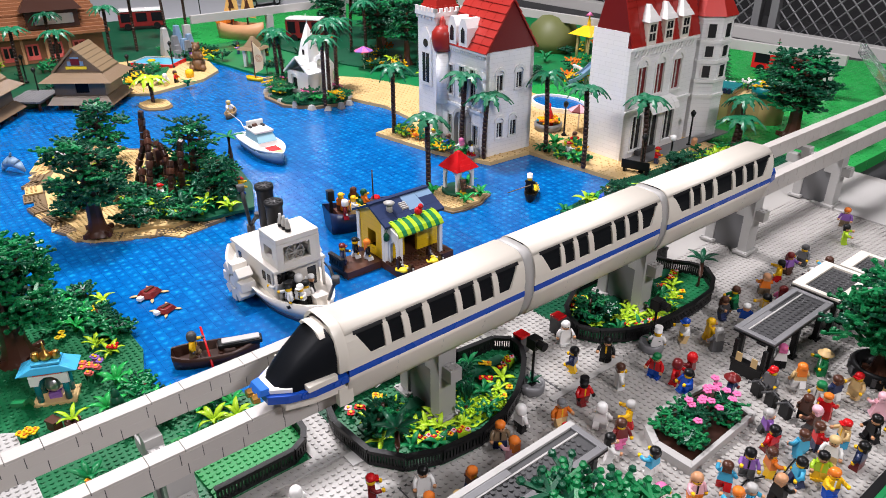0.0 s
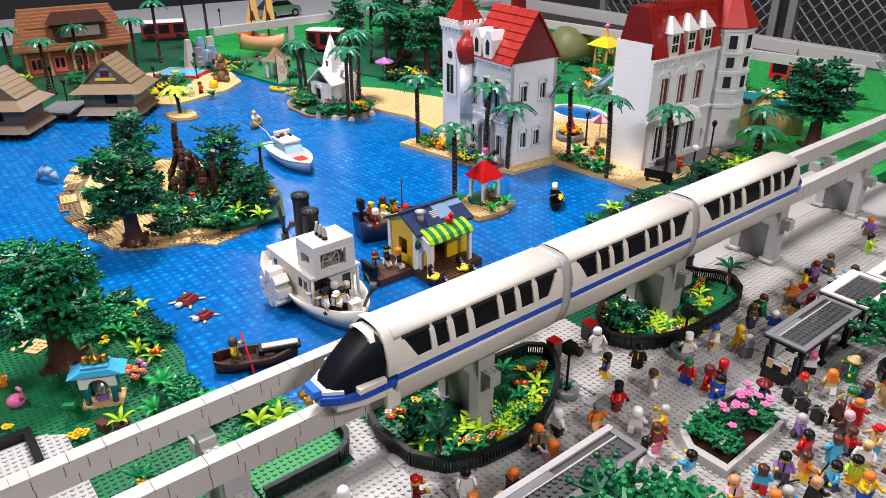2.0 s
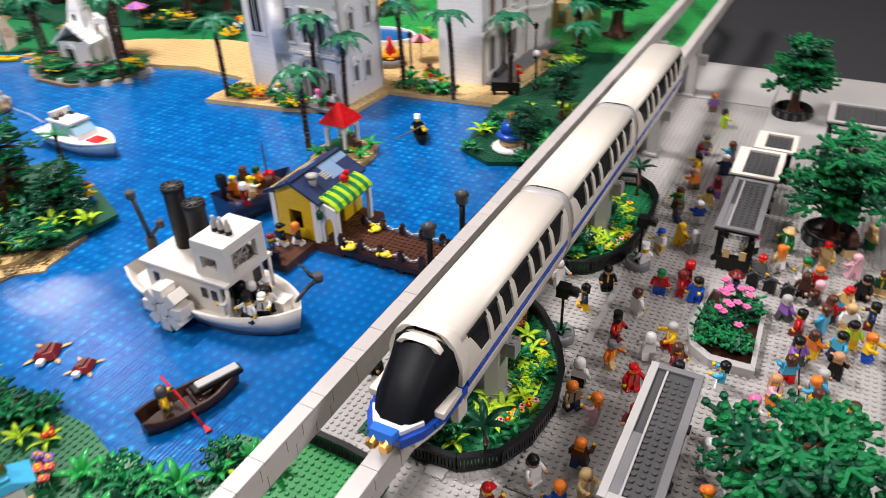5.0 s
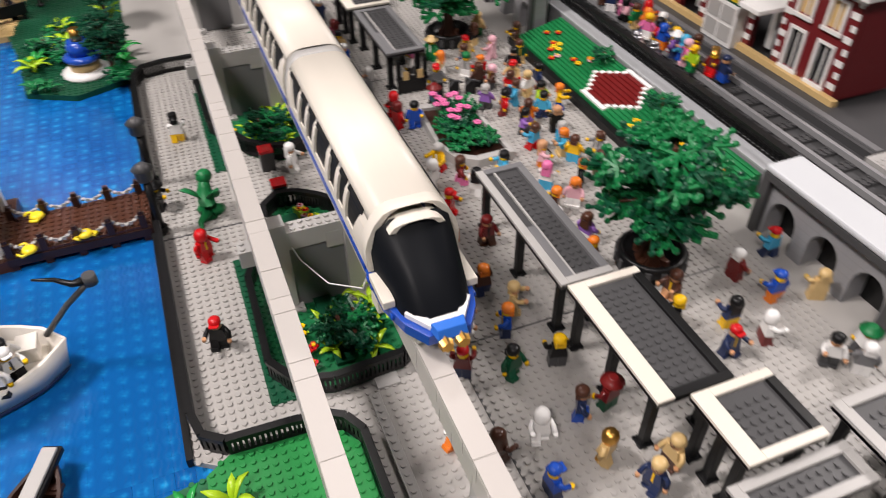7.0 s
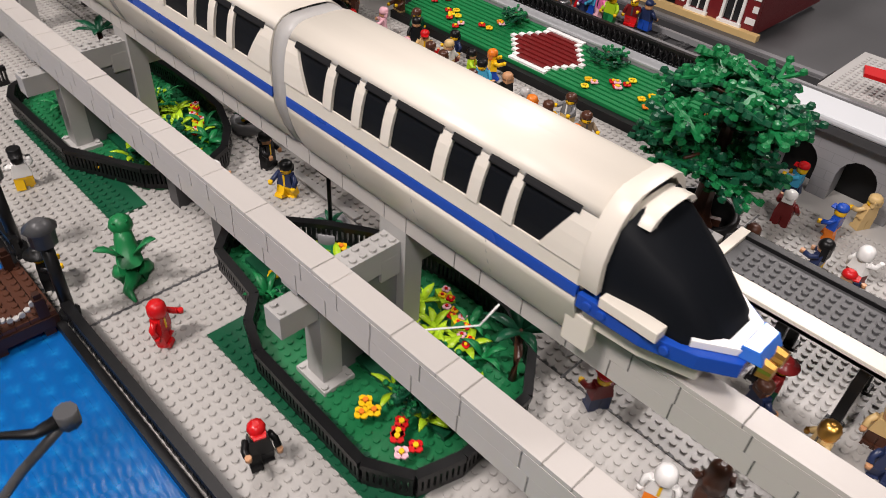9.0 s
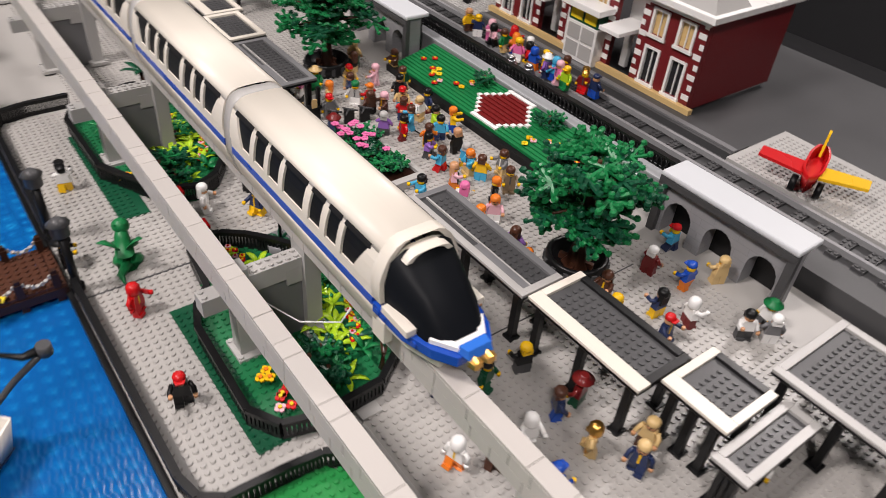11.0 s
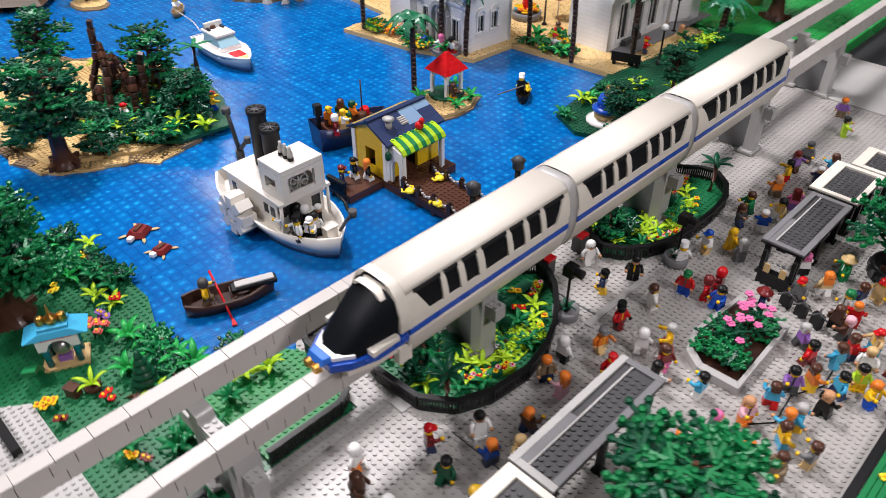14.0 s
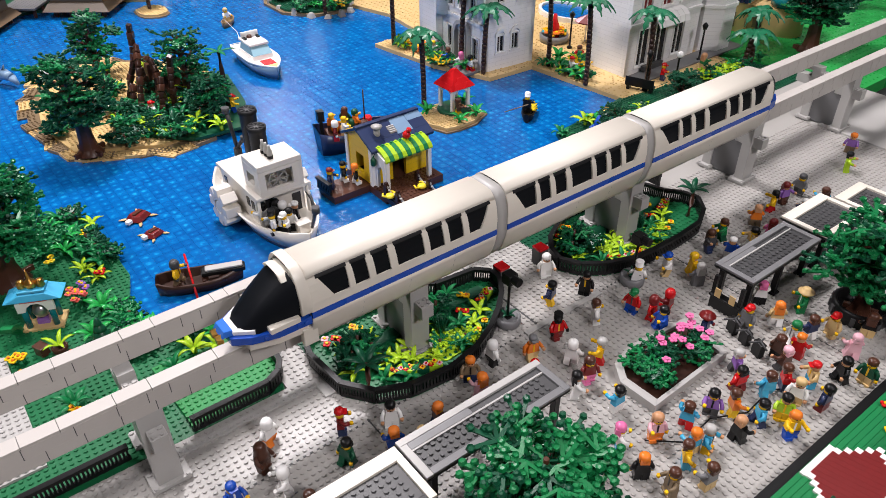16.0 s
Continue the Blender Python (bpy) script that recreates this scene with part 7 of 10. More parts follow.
tree("island_tree", "dark green tree beside the island rocks", -112, 43, 1.0, 16, 7.0, 52, [DGREEN, GREEN], BROWN, 1.1, seed=6, size=1.2)
tree("island_tree", "dark green tree on the island shore", -96, 42, 1.0, 10.5, 4.4, 34, [DGREEN, DGREEN, GREEN], BROWN, 0.8, seed=8, size=1.1)
tree("island_tree", "dark green tree behind the island", -138, 30, 0.4, 17, 7.5, 46, [DGREEN, GREEN], BROWN, 1.2, seed=9, size=1.3)
rk = thing("rock_arch", "twisted dark brown roots and rock spires", "rock", -111, 33, 0.8)
ROOTS = (((-6, -3, 0), (-7, -2, 5), (-6, 0, 10), (-7.5, 1, 15), (-6.5, 1, 19)), ((-5, 1, 14), (-2, 0, 13), (0.5, -1, 10.5), (1.5, -2, 6.5), (3, -3, 3), (3.6, -4, 0)),
         ((-6, 2, 10), (-3, 3, 10.5), (0, 3, 8), (2, 2, 4), (2.6, 1, 0)), ((4, 3, 0), (4.6, 2, 5), (6, 2, 9), (7.4, 1, 6), (8, 0, 0)), ((-9, 2, 0), (-8, 2, 4), (-6.4, 1, 8)),
         ((-4, -4, 0), (-3, -3.6, 4), (-1, -3, 6), (0.6, -4, 3), (1, -5, 0)), ((6, 4, 0), (6.4, 4, 6), (5.6, 5, 11), (7, 5, 14)))
for i, pts in enumerate(ROOTS):  # kinked trunks built of short glossy bricks
    k = 0
    for p, q in zip(pts, pts[1:]):
        p, q = Vector(p), Vector(q)
        n = max(1, round((q - p).length / 1.7))
        for s in range(n):
            a, b = p.lerp(q, s / n), p.lerp(q, (s + 0.94) / n)
            w = (1.0, 0.8, 0.9)[(k + i) % 3]
            bm = B()
            rod(bm, [a, b], w, 4)
            part("root_brick", bm, DBROWN if (k + i) % 3 else BROWN, rk, bevel=0.12)
            k += 1
for k in range(5):
    bm = B()
    x0, y0 = R.uniform(-10, -3), R.uniform(-2, 8)
    prism(bm, [(x0 - 2, y0 - 2), (x0 + 2.2, y0 - 1.4), (x0 + 1.6, y0 + 2), (x0 - 1.6, y0 + 1.6)], 0, R.uniform(4, 10), 0, None, [(x0 - 0.8, y0 - 0.8), (x0 + 1, y0 - 0.6), (x0 + 0.6, y0 + 0.8), (x0 - 0.6, y0 + 0.6)])
    part("rock", bm, BROWN, rk, bevel=0.2)
for (xa, ya), (xb, yb) in zip(isl, isl[1:] + isl[:1]):  # stepped plates along the shore
    n = max(1, round(math.hypot(xb - xa, yb - ya) / 4.2))
    for s in range(n):
        u = (s + 0.5) / n
        x, y = xa + (xb - xa) * u, ya + (yb - ya) * u
        f = 0.955 + R.uniform(-0.035, 0.02)
        L, W = R.uniform(2.0, 3.4), R.uniform(1.2, 2.2)
        zt = R.choice((-0.42, -0.1, 0.05))
        bm = B()
        box(bm, -L, -W, -0.2, L, W, zt + 0.8)
        studs(bm, [-L + 0.5 + i for i in range(int(2 * L))], [-W + 0.5 + j for j in range(int(2 * W))], zt + 0.8, n=6)
        solo("shore_plate", bm, R.choice((TAN, TAN, DTAN)), "tan studded plate at the island shore", "plate", icx + (x - icx) * f, icy + (y - icy) * f, -0.8, math.degrees(math.atan2(yb - ya, xb - xa)) + R.choice((0, 0, 18, -24)), "island shore plates")
for k in range(44):
    x, y = R.uniform(-110, -88), R.uniform(22, 47)
    if not inside(x, y, g2) or math.hypot(x + 113.3, y - 21.7) < 4 or math.hypot(x + 103.3, y - 30.4) < 2:
        continue
    if k % 3:
        fan_plant("jungle_plant", "green fan-leaf plant on the island", x, y, 1.0, R.choice((GREEN, DGREEN, DGREEN, LIME)), R.uniform(1.2, 1.9), 5, 0.8)
    else:
        bush("jungle_shrub", "dense green shrub on the island", x, y, 1.0, [DGREEN, R.choice((DGREEN, GREEN))], 9, 3.0, R.uniform(1.4, 2.6), size=1.0)
for k in range(46):
    while True:
        x, y = R.uniform(-150, -85), R.uniform(8, 54)
        if inside(x, y, [(icx + (p[0] - icx) * 0.9, icy + (p[1] - icy) * 0.9) for p in isl]) and (x > -128 or R.random() < 0.4):
            break
    z = 1.0 if inside(x, y, g2) else 0.35
    q = R.random()
    if q < 0.5:
        fan_plant("jungle_plant", "green fan-leaf plant on the island", x, y, z, R.choice((GREEN, GREEN, DGREEN, LIME)), R.uniform(1.3, 2.1), 5, 0.9)
    else:
        bush("jungle_shrub", "dense green shrub on the island", x, y, z, [R.choice((DGREEN, GREEN)), DGREEN], 9, 3.2, R.uniform(1.6, 3.5), size=1.0)
bp = thing("bent_palm", "bare leaning palm on the island shore", "palm", -99.7, 47.6, 0.4)
bm = B()
rod(bm, [(0, 0, 0), (-2.2, 0.6, 4), (-3.2, 1.0, 9), (-2.0, 0.6, 14)], 0.8, 8, 0, 0.5)
part("trunk", bm, DBROWN, bp)
for k in range(5):
    bm = B()
    leaf_blade(bm, Matrix.Translation((-2.0, 0.6, 14)) @ pose(0, 0, 0, 0, 0, k * 72), 4.4, 1.4, 0.5)
    part("leaf", bm, GREEN, bp)
cb = thing("picnic_table", "white and red table board on the island", "table", -113.3, 21.7, 1.0, 20)
bm = B()
box(bm, -2.4, -1.8, 1.2, 2.4, 1.8, 1.7)
part("top", bm, WHITE, cb)
bm = B()
box(bm, -2.0, -1.2, 1.7, 0.6, 1.2, 1.95)
part("cloth", bm, DRED, cb)
for sx in (-2, 2):
    bm = B()
    box(bm, sx - 0.4, -1.5, 0, sx + 0.4, 1.5, 1.2)
    part("leg", bm, WHITE, cb)
figure(-103.3, 30.4, 1.0, "red/white/white/c", 200, "island visitors")
figure(-96, 47, 1.0, "red/yel/blue/c", 160, "island visitors")

# ---- south bank: shrine, big tree, plants ----
sr = thing("garden_shrine", "turquoise and white garden shrine with gold finial", "shrine", -42.5, -13.9, -0.3, 65, square=True)
sr.scale = (0.63, 0.62, 0.66)
bm = B()
box(bm, -5, -3.5, 0, 5, 3.5, 0.7)
part("base", bm, TAN, sr, bevel=0.06)
for sx in (-3.2, 3.2):
    for sy in (-2, 2):
        bm = B()
        cyl(bm, sx, sy, 0.7, 7.0, 0.75, n=12)
        part("column", bm, TEAL, sr)
bm = B()
mm = Matrix(((1, 0, 0, 0), (0, 0, -1, 0), (0, 1, 0, 0), (0, 0, 0, 1)))
for y in (-2.8, 2.0):
    prism(bm, [(-4.4, 5.6), (-2.6, 5.6), (-2.0, 7.0), (-0.8, 7.8), (0.8, 7.8), (2.0, 7.0), (2.6, 5.6), (4.4, 5.6), (4.4, 8.4), (-4.4, 8.4)], y, y + 0.8, 0, mm)
part("arch", bm, WHITE, sr)
bm = B()
box(bm, -3.2, -2.9, 8.4, 3.2, 2.9, 8.9)
part("red_band", bm, CORAL, sr)
bm = B()
prism(bm, [(-6.9, -3.4), (6.9, -3.4), (6.9, 3.4), (-6.9, 3.4)], 8.9, 10.5, 0, None, [(-3.2, -2.6), (3.2, -2.6), (3.2, 2.6), (-3.2, 2.6)])
box(bm, -3.2, -2.2, 10.5, 3.2, 2.2, 11.2)
part("roof", bm, AZURE, sr, "light blue curved roof", bevel=0.2)
for sx in (-1.8, 1.8):
    bm = B()
    lathe(bm, sx * 1.25, 0, [(0.8, 11.2), (1.1, 11.5), (0.75, 11.9), (1.1, 12.3), (0.7, 12.7), (0.9, 13.0), (0.3, 13.2)], 12)
    part("gold_knob", bm, GOLD, sr)
bm = B()
lathe(bm, 0, 0, [(1.2, 11.2), (1.6, 11.9), (1.3, 12.8), (0.45, 13.5), (0.3, 14.8), (0.05, 16.2)], 12)
part("finial", bm, GOLD, sr)
bm = B()
box(bm, -1.4, -1.4, 0.7, 1.4, 1.4, 2.2)
part("plinth", bm, PURPLE, sr, "lavender plinth")
bm = B()
lathe(bm, 0, 0, [(0.7, 2.2), (1.8, 3.0), (2.1, 4.2), (1.7, 5.4), (0.9, 6.1), (0.1, 6.4)], 14)
part("globe", bm, SILVER, sr, "silver globe")
tree("bank_tree", "large leafy tree with flared brown roots on the bank", -56.0, -13.6, -0.3, 21.5, 10.5, 190, [GREEN, GREEN, DGREEN], BROWN, 2.0, seed=15, levels=4, size=1.25)
t = thing("bank_conifer", "small dark green moulded conifer on the bank", "tree", -27.6, -7.6, -0.3)
for k in range(6):
    bm = B()
    r0 = 2.4 - 0.36 * k
    lathe(bm, 0, 0, [(0.2, 0.3 + k * 1.05), (r0, 0.4 + k * 1.05), (r0 * 0.95, 0.7 + k * 1.05), (r0 * 0.55, 1.5 + k * 1.05), (0.1, 1.7 + k * 1.05)], 9)
    part("tier", bm, DGREEN, t)
bm = B()
cyl(bm, 0, 0, 0, 1.0, 0.5, n=8)
part("trunk", bm, BROWN, t)
for x, y in ((-68.4, -3.8), (-59.1, -3.9), (-62.7, -2.4), (-55.8, -0.8), (-64.8, -0.3), (-70.6, -0.9), (-72.5, -4.7), (-38.7, -4.4), (-32.1, -7.9), (-29.6, -1.9), (-26.5, -1.1), (-24.4, -2.7), (-31.6, -3.7), (-23.0, 6.3), (-23.1, 2.1), (-60.6, -6.9), (-51.9, -0.1), (-35.7, -2.8)):
    fan_plant("tropical_plant", "green bamboo-leaf plant on the bank", x, y, -0.3, (GREEN, BGREEN, GREEN)[int(x) % 3], R.uniform(1.2, 1.7), 5, 0.8)
for x, y in ((-65.9, 3.1), (-51.4, -3.1), (-47.8, -2.1), (-71.5, -15.3), (-25.2, -7.6)):
    fan_plant("lime_leaf_plant", "lime green leaf plant on the bank", x, y, -0.3, LIME, 1.2, 5, 0.6)
for x, y in ((-60.8, 0.4), (-56.9, 0.7), (-66.6, -6.0), (-28.5, -3.4), (-25.4, -4.6), (-53.4, 1.5), (-74.4, -5.6), (-69.7, 1.4), (-64.7, -3.7), (-23.5, 4.3), (-73.2, -10.5), (-33.1, -2.0)):
    bush("bank_shrub", "low leafy green shrub on the bank", x, y, -0.3, [GREEN, DGREEN], 9, 2.6, R.uniform(1.2, 2.2), size=0.95)


def blossoms(x, y, z, c, n=3, spread=0.8, h=1.3):
    """A few single blossoms on thin stems."""
    f = thing("bank_flower", "bright plastic flowers standing on the green bank", "flower", x, y, z, group="bank flowers")
    for q in range(n):
        dx, dy, hh = R.uniform(-spread, spread), R.uniform(-spread, spread), h * R.uniform(0.75, 1.15)
        bm = B()
        rod(bm, [(dx * 0.4, dy * 0.4, 0), (dx, dy, hh)], 0.12, 5)
        part("stem", bm, GREEN, f)
        bm = B()
        flower(bm, dx, dy, hh, 0, 1, 0.75)
        part("blossom", bm, [c, YEL if c is not YEL else ORANGE], f)


for x, y, c in ((-33.5, -18.5, YEL), (-32.3, -17.4, YEL), (-28.7, -12.8, RED), (-29.2, -18.2, DRED), (-62.6, 1.1, BYEL), (-48.5, -1.6, RED), (-43.0, -28.4, YEL), (-40.7, -25.9, BYEL), (-40.7, -29.7, YEL), (-42.9, -26.8, RED), (-57.2, -6.6, BYEL)):
    blossoms(x, y, -0.3, c, 3, 0.9)
for x, y, c in ((-43.1, -5.9, PURPLE), (-41.5, -6.9, CORAL), (-42.7, -7.3, CORAL)):
    blossoms(x, y, -0.3, c, 5, 1.1, 2.6)
t = thing("potted_plant", "lime leaf plant in a low brown pot", "plant", -32.4, -12.8, -0.3)
bm = B()
lathe(bm, 0, 0, [(0.9, 0), (1.15, 0.2), (1.25, 1.0), (1.0, 1.1), (0.95, 0.8)], 12)
part("pot", bm, BROWN, t)
for k in range(5):
    bm = B()
    leaf_blade(bm, Matrix.Translation((0, 0, 0.9)) @ pose(0, 0, 0, 0, -18, k * 72 + 10), 2.9, 0.95, 1.0)
    part("leaf", bm, LIME, t)
t = thing("root_stump", "small brown stump with spreading roots", "stump", -26.1, -9.8, -0.3)
for k in range(5):
    bm = B()
    rod(bm, [(0, 0, 0.9), (0.9 * math.cos(k * 1.257), 0.9 * math.sin(k * 1.257), 0.6), (1.7 * math.cos(k * 1.257), 1.7 * math.sin(k * 1.257), 0.1)], 0.32, 6, 0, 0.18)
    part("root", bm, BROWN, t)
for x, y in ((-18, -1.7), (-20.2, 2.3), (-19, 5.5), (-17.2, -9), (-16.2, -10.6), (-20.4, -15.4), (-14.6, -6.4)):
    fan_plant("tropical_plant", "green bamboo-leaf plant between the beams", x, y, 0.2 if y > -4 else -0.3, GREEN if y < 2 else LIME, 1.4, 5, 0.8)
blossoms(-18.4, -15.8, -0.3, YEL, 3, 0.9)
blossoms(-16.8, -14.9, -0.3, DRED, 2, 0.6)
for x, y, mt, label in ((-33.3, -15.0, BROWN, "small reddish brown crate on the grass"), (-49.9, -28.8, NOUGAT, "light brown open crate on the grass")):
    bm = B()
    box(bm, -0.9, -0.7, 0, 0.9, 0.7, 1.4)
    box(bm, -1.0, -0.8, 1.4, 1.0, 0.8, 1.8)
    solo("wooden_crate", bm, mt, label, "crate", x, y, -0.3, 25, bevel=0.06)
bm = B()  # black garden wall with a corner
box(bm, -40.8, -50, -0.3, -39.6, -25.0, 1.4)
box(bm, -39.6, -26.2, -0.3, -29.4, -25.0, 1.4)
solo("garden_wall", bm, BLACK, "low black wall round grey garden plates", "wall", square=True, bevel=0.06)
bm = B()  # quarter arch of green plastic
for k in range(6):
    a0, a1 = k * math.pi / 12, (k + 1) * math.pi / 12
    prism(bm, [(2.6 * math.cos(a0), 2.6 * math.sin(a0)), (3.3 * math.cos(a0), 3.3 * math.sin(a0)), (3.3 * math.cos(a1), 3.3 * math.sin(a1)), (2.6 * math.cos(a1), 2.6 * math.sin(a1))], -0.9, 0.9, 0, UP)
bmesh.ops.remove_doubles(bm, verts=bm.verts, dist=1e-5)
solo("green_arch", bm, GREEN, "green curved arch piece at the lawn's edge", "arch", -39.9, -19.6, -0.35, 150, square=True)
t = thing("totem", "leaning magenta and orange totem with a black cap", "totem", -58.2, -27.2, -0.3, 80, square=True)
bm = B()
prism(bm, [(-1.3, -1.0), (0.1, -1.0), (0.1, 1.0), (-1.3, 1.0)], 0.6, 10, 0, None, [(-2.4, -1.0), (-1.0, -1.0), (-1.0, 1.0), (-2.4, 1.0)])
part("magenta_post", bm, plastic("magenta_plastic", (0.30, 0.008, 0.10), 0.28), t, bevel=0.08)
bm = B()
prism(bm, [(0.12, -1.0), (1.5, -1.0), (1.5, 1.0), (0.12, 1.0)], 0.6, 10, 0, None, [(-0.98, -1.0), (0.2, -1.0), (0.2, 1.0), (-0.98, 1.0)])
part("orange_post", bm, YEL, t, bevel=0.08)
bm = B()
box(bm, -1.8, -1.4, 0, 2.0, 1.4, 0.6)
part("base", bm, ORANGE, t, bevel=0.06)
bm = B()
lathe(bm, -1.1, 0, [(1.6, 10), (2.6, 10.4), (2.4, 11.6), (1.2, 12.6), (0.2, 12.8)], 10)
part("cap", bm, BLACK, t)
for x, y in ((-107.7, -16.2), (-109.4, -13.0), (-104.5, -18.5)):
    t = thing("water_lily", "pink water lily on a round pad", "flower", x, y, -0.8, group="water lilies", square=True)
    bm = B()
    cyl(bm, 0, 0, 0, 0.3, 1.5, n=14)
    part("pad", bm, PINK, t)
    for k in range(6):
        bm = B()
        leaf_blade(bm, Matrix.Translation((0, 0, 0.3)) @ pose(0, 0, 0, 0, -35, k * 60), 1.7, 0.9, 0.8)
        part("petal", bm, LPINK, t)
bm = B()
lathe(bm, 0, 0, [(2.2, 0), (2.0, 0.8), (1.1, 1.7), (0.2, 2.0)], 7)
solo("grey_rock", bm, LGREY, "small pale grey rock in the water", "rock", -87.7, -19.6, -0.8, square=True, bevel=0.1)

# ---- green bank beyond the walkway ----
ft = thing("garden_fountain", "blue and white tiered fountain on the bank", "fountain", -30, 106, 0.2)
for r0, z0, z1, mt in ((4.2, 0, 1.2, WHITE), (2.6, 1.2, 3.0, TAN), (3.2, 3.0, 4.0, BLUE), (2.2, 4.0, 6.4, BLUE), (1.0, 6.4, 8.6, GOLD)):
    bm = B()
    lathe(bm, 0, 0, [(r0, z0), (r0 * 1.05, (z0 + z1) / 2), (r0 * 0.8, z1)], 14)
    part("tier", bm, mt, ft)
tree("bank_conifer", "dark green conifer on the far bank", -25, 103, 0.2, 11, 3.4, 60, [DGREEN], BROWN, 0.5, seed=41, levels=6, size=0.8)
tree("bank_conifer", "dark green conifer on the far bank", -25.5, 128, 0.2, 13, 4, 60, [DGREEN], BROWN, 0.5, seed=42, levels=6, size=0.9)
for k in range(30):
    x, y = R.uniform(-42, -23), R.uniform(100, 135)
    if math.hypot(x + 30, y - 106) > 6:
        if R.random() < 0.5:
            fan_plant("bank_plant", "lime fan-leaf plant on the far bank", x, y, 0.2, R.choice((LIME, BGREEN, GREEN)), R.uniform(1.2, 1.9), 5, 0.8)
        else:
            bush("bank_shrub", "green shrub on the far bank", x, y, 0.2, [GREEN, DGREEN], 8, 2.8, R.uniform(1.2, 2.6), size=0.95)

# ---- platform side: lattice railing, visitors, silver fountain, toys ----
for k in range(20):
    y = 24.5 + k * 4.0
    t = thing("lattice_railing", "black lattice railing piece along the railway", "railing", 61.0, y, 4.3, 90, "platform railing")
    bm = B()
    box(bm, -1.95, -0.2, 0, 1.95, 0.2, 0.4)
    part("bottom_rail", bm, BLACK, t)
    bm = B()
    box(bm, -1.95, -0.25, 2.3, 1.95, 0.25, 2.7)
    part("top_rail", bm, BLACK, t)
    for q in range(4):
        for d in (-1, 1):
            bm = B()
            x = -1.5 + q
            rod(bm, [(x - d * 0.5, 0, 0.35), (x + d * 0.5, 0, 2.35)], 0.12, 5)
            part("lattice_bar", bm, BLACK, t)
for x, y in ((63.8, 67.0), (64.3, 62.4)):
    t = thing("silver_fountain", "shiny silver coiled fountain beside the track", "fountain", x, y, 3.0, group="silver fountains")
    for k in range(6):
        bm = B()
        r0, z0 = 1.75 - k * 0.24, 0.5 + k * 0.62
        lathe(bm, 0, 0, [(r0 + 0.36, z0), (r0, z0 + 0.36), (r0 - 0.36, z0), (r0, z0 - 0.36), (r0 + 0.36, z0)], 14)
        part("coil", bm, SILVER, t)
crowd("67.2,55.3,yel/lime/green/c 67.5,57.6,lpink/pink/lpink/l 68.2,59.2,azure/azure/blue/h 67.6,60.9,white/purple/navy/b 68.7,62.5,yel/yel/red/c 67.5,64.5,blue/blue/orange/h "
      "68.3,66.8,black/red/yel/h 67.5,69.1,yel/pink/white/l 68.6,71.1,orange/orange/blue/w 67.9,73.8,brown/green/tan/r 67.8,77.1,black/lpink/black/h 68.9,79.0,lpink/pink/pink/h 68.0,82.3,yel/navy/white/c "
      "69.2,52.6,gold/dred/red/t 69.7,50.3,navy/navy/blue/c 68.2,85.6,nougat/yel/brown/l 70.1,68.5,white/white/white/l 70.7,74.1,red/orange/red/w 70.3,58.6,brown/dred/black/r", 4.2)
t = thing("toy_aircraft", "red and yellow winged toy by the track", "toy", 78, 11.5, 4.0, 200)
bm = B()
hull(bm, 12, 3.2, 2.4, 2.0)
part("body", bm, RED, t)
for s in (-1, 1):
    bm = B()
    prism(bm, [(-1, s * 1.2), (3, s * 1.2), (1.4, s * 8.2), (-1.6, s * 8.2)][::s], 3.4, 3.9)
    part("wing", bm, YEL if s > 0 else RED, t)
    bm = B()
    cyl(bm, 0, 0, -0.5, 0.5, 1.3, n=12, m=Matrix.Translation((2, s * 1.9, 1.3)) @ pose(0, 0, 0, 90, 0, 0))
    part("wheel", bm, BLACK, t)
bm = B()
prism(bm, [(-6, 4), (-3.6, 4), (-5.2, 7.4), (-6.6, 7.4)], -0.2, 0.2, 0, UP)
part("fin", bm, YEL, t)
# ---- thin wire on the planter, cable over the plaza ----
bm = B()
rod(bm, [(-9, 30.5, 13.2), (-7.6, 30, 11.0), (-6.4, 27.5, 8.6), (-4.4, 23.0, 8.2), (-1.6, 19.0, 10.0), (-1.2, 17.8, 12.8)], 0.09, 5)
solo("white_wire", bm, WHITE, "thin white wire hanging between the two beams", "wire", bevel=0)
bm = B()
rod(bm, [(33, 43, 0.3), (36.5, 47, 0.3), (36, 53, 0.3), (38.5, 58, 0.3), (38, 64, 0.3), (40.5, 69, 0.3)], 0.12, 5)
solo("black_cable", bm, BLACK, "thin black cable lying over the plaza studs", "cable")
# ---- lawn bits on the south bank ----
bm = B()
prism(bm, [(-4.5, -2), (3.5, -2.4), (4.6, 1.6), (-3.6, 2.2)], 0, 0.35)
tp = solo("sand_plate", bm, TAN, "flat tan plate on the green bank", "plate", -67.4, -20.2, -0.3, 42, bevel=0.05, square=True)
stud_field("plate_studs", [(i - 3, j - 1.2, 0.35) for i in range(7) for j in range(3)], TAN, tp)
bm = B()
lathe(bm, 0, 0, [(0.5, 0), (1.3, 0.4), (1.4, 1.2), (0.9, 1.8), (0.3, 2.0)], 12)
rod(bm, [(1.0, 0, 1.4), (1.7, 0, 2.4), (1.5, 0, 3.4), (0.9, 0, 3.7)], 0.4, 7, 0, 0.3)
solo("pink_bird", bm, PINK, "pink toy bird sitting on the green lawn", "bird", -49.9, -25.3, -0.3, 40, square=True)

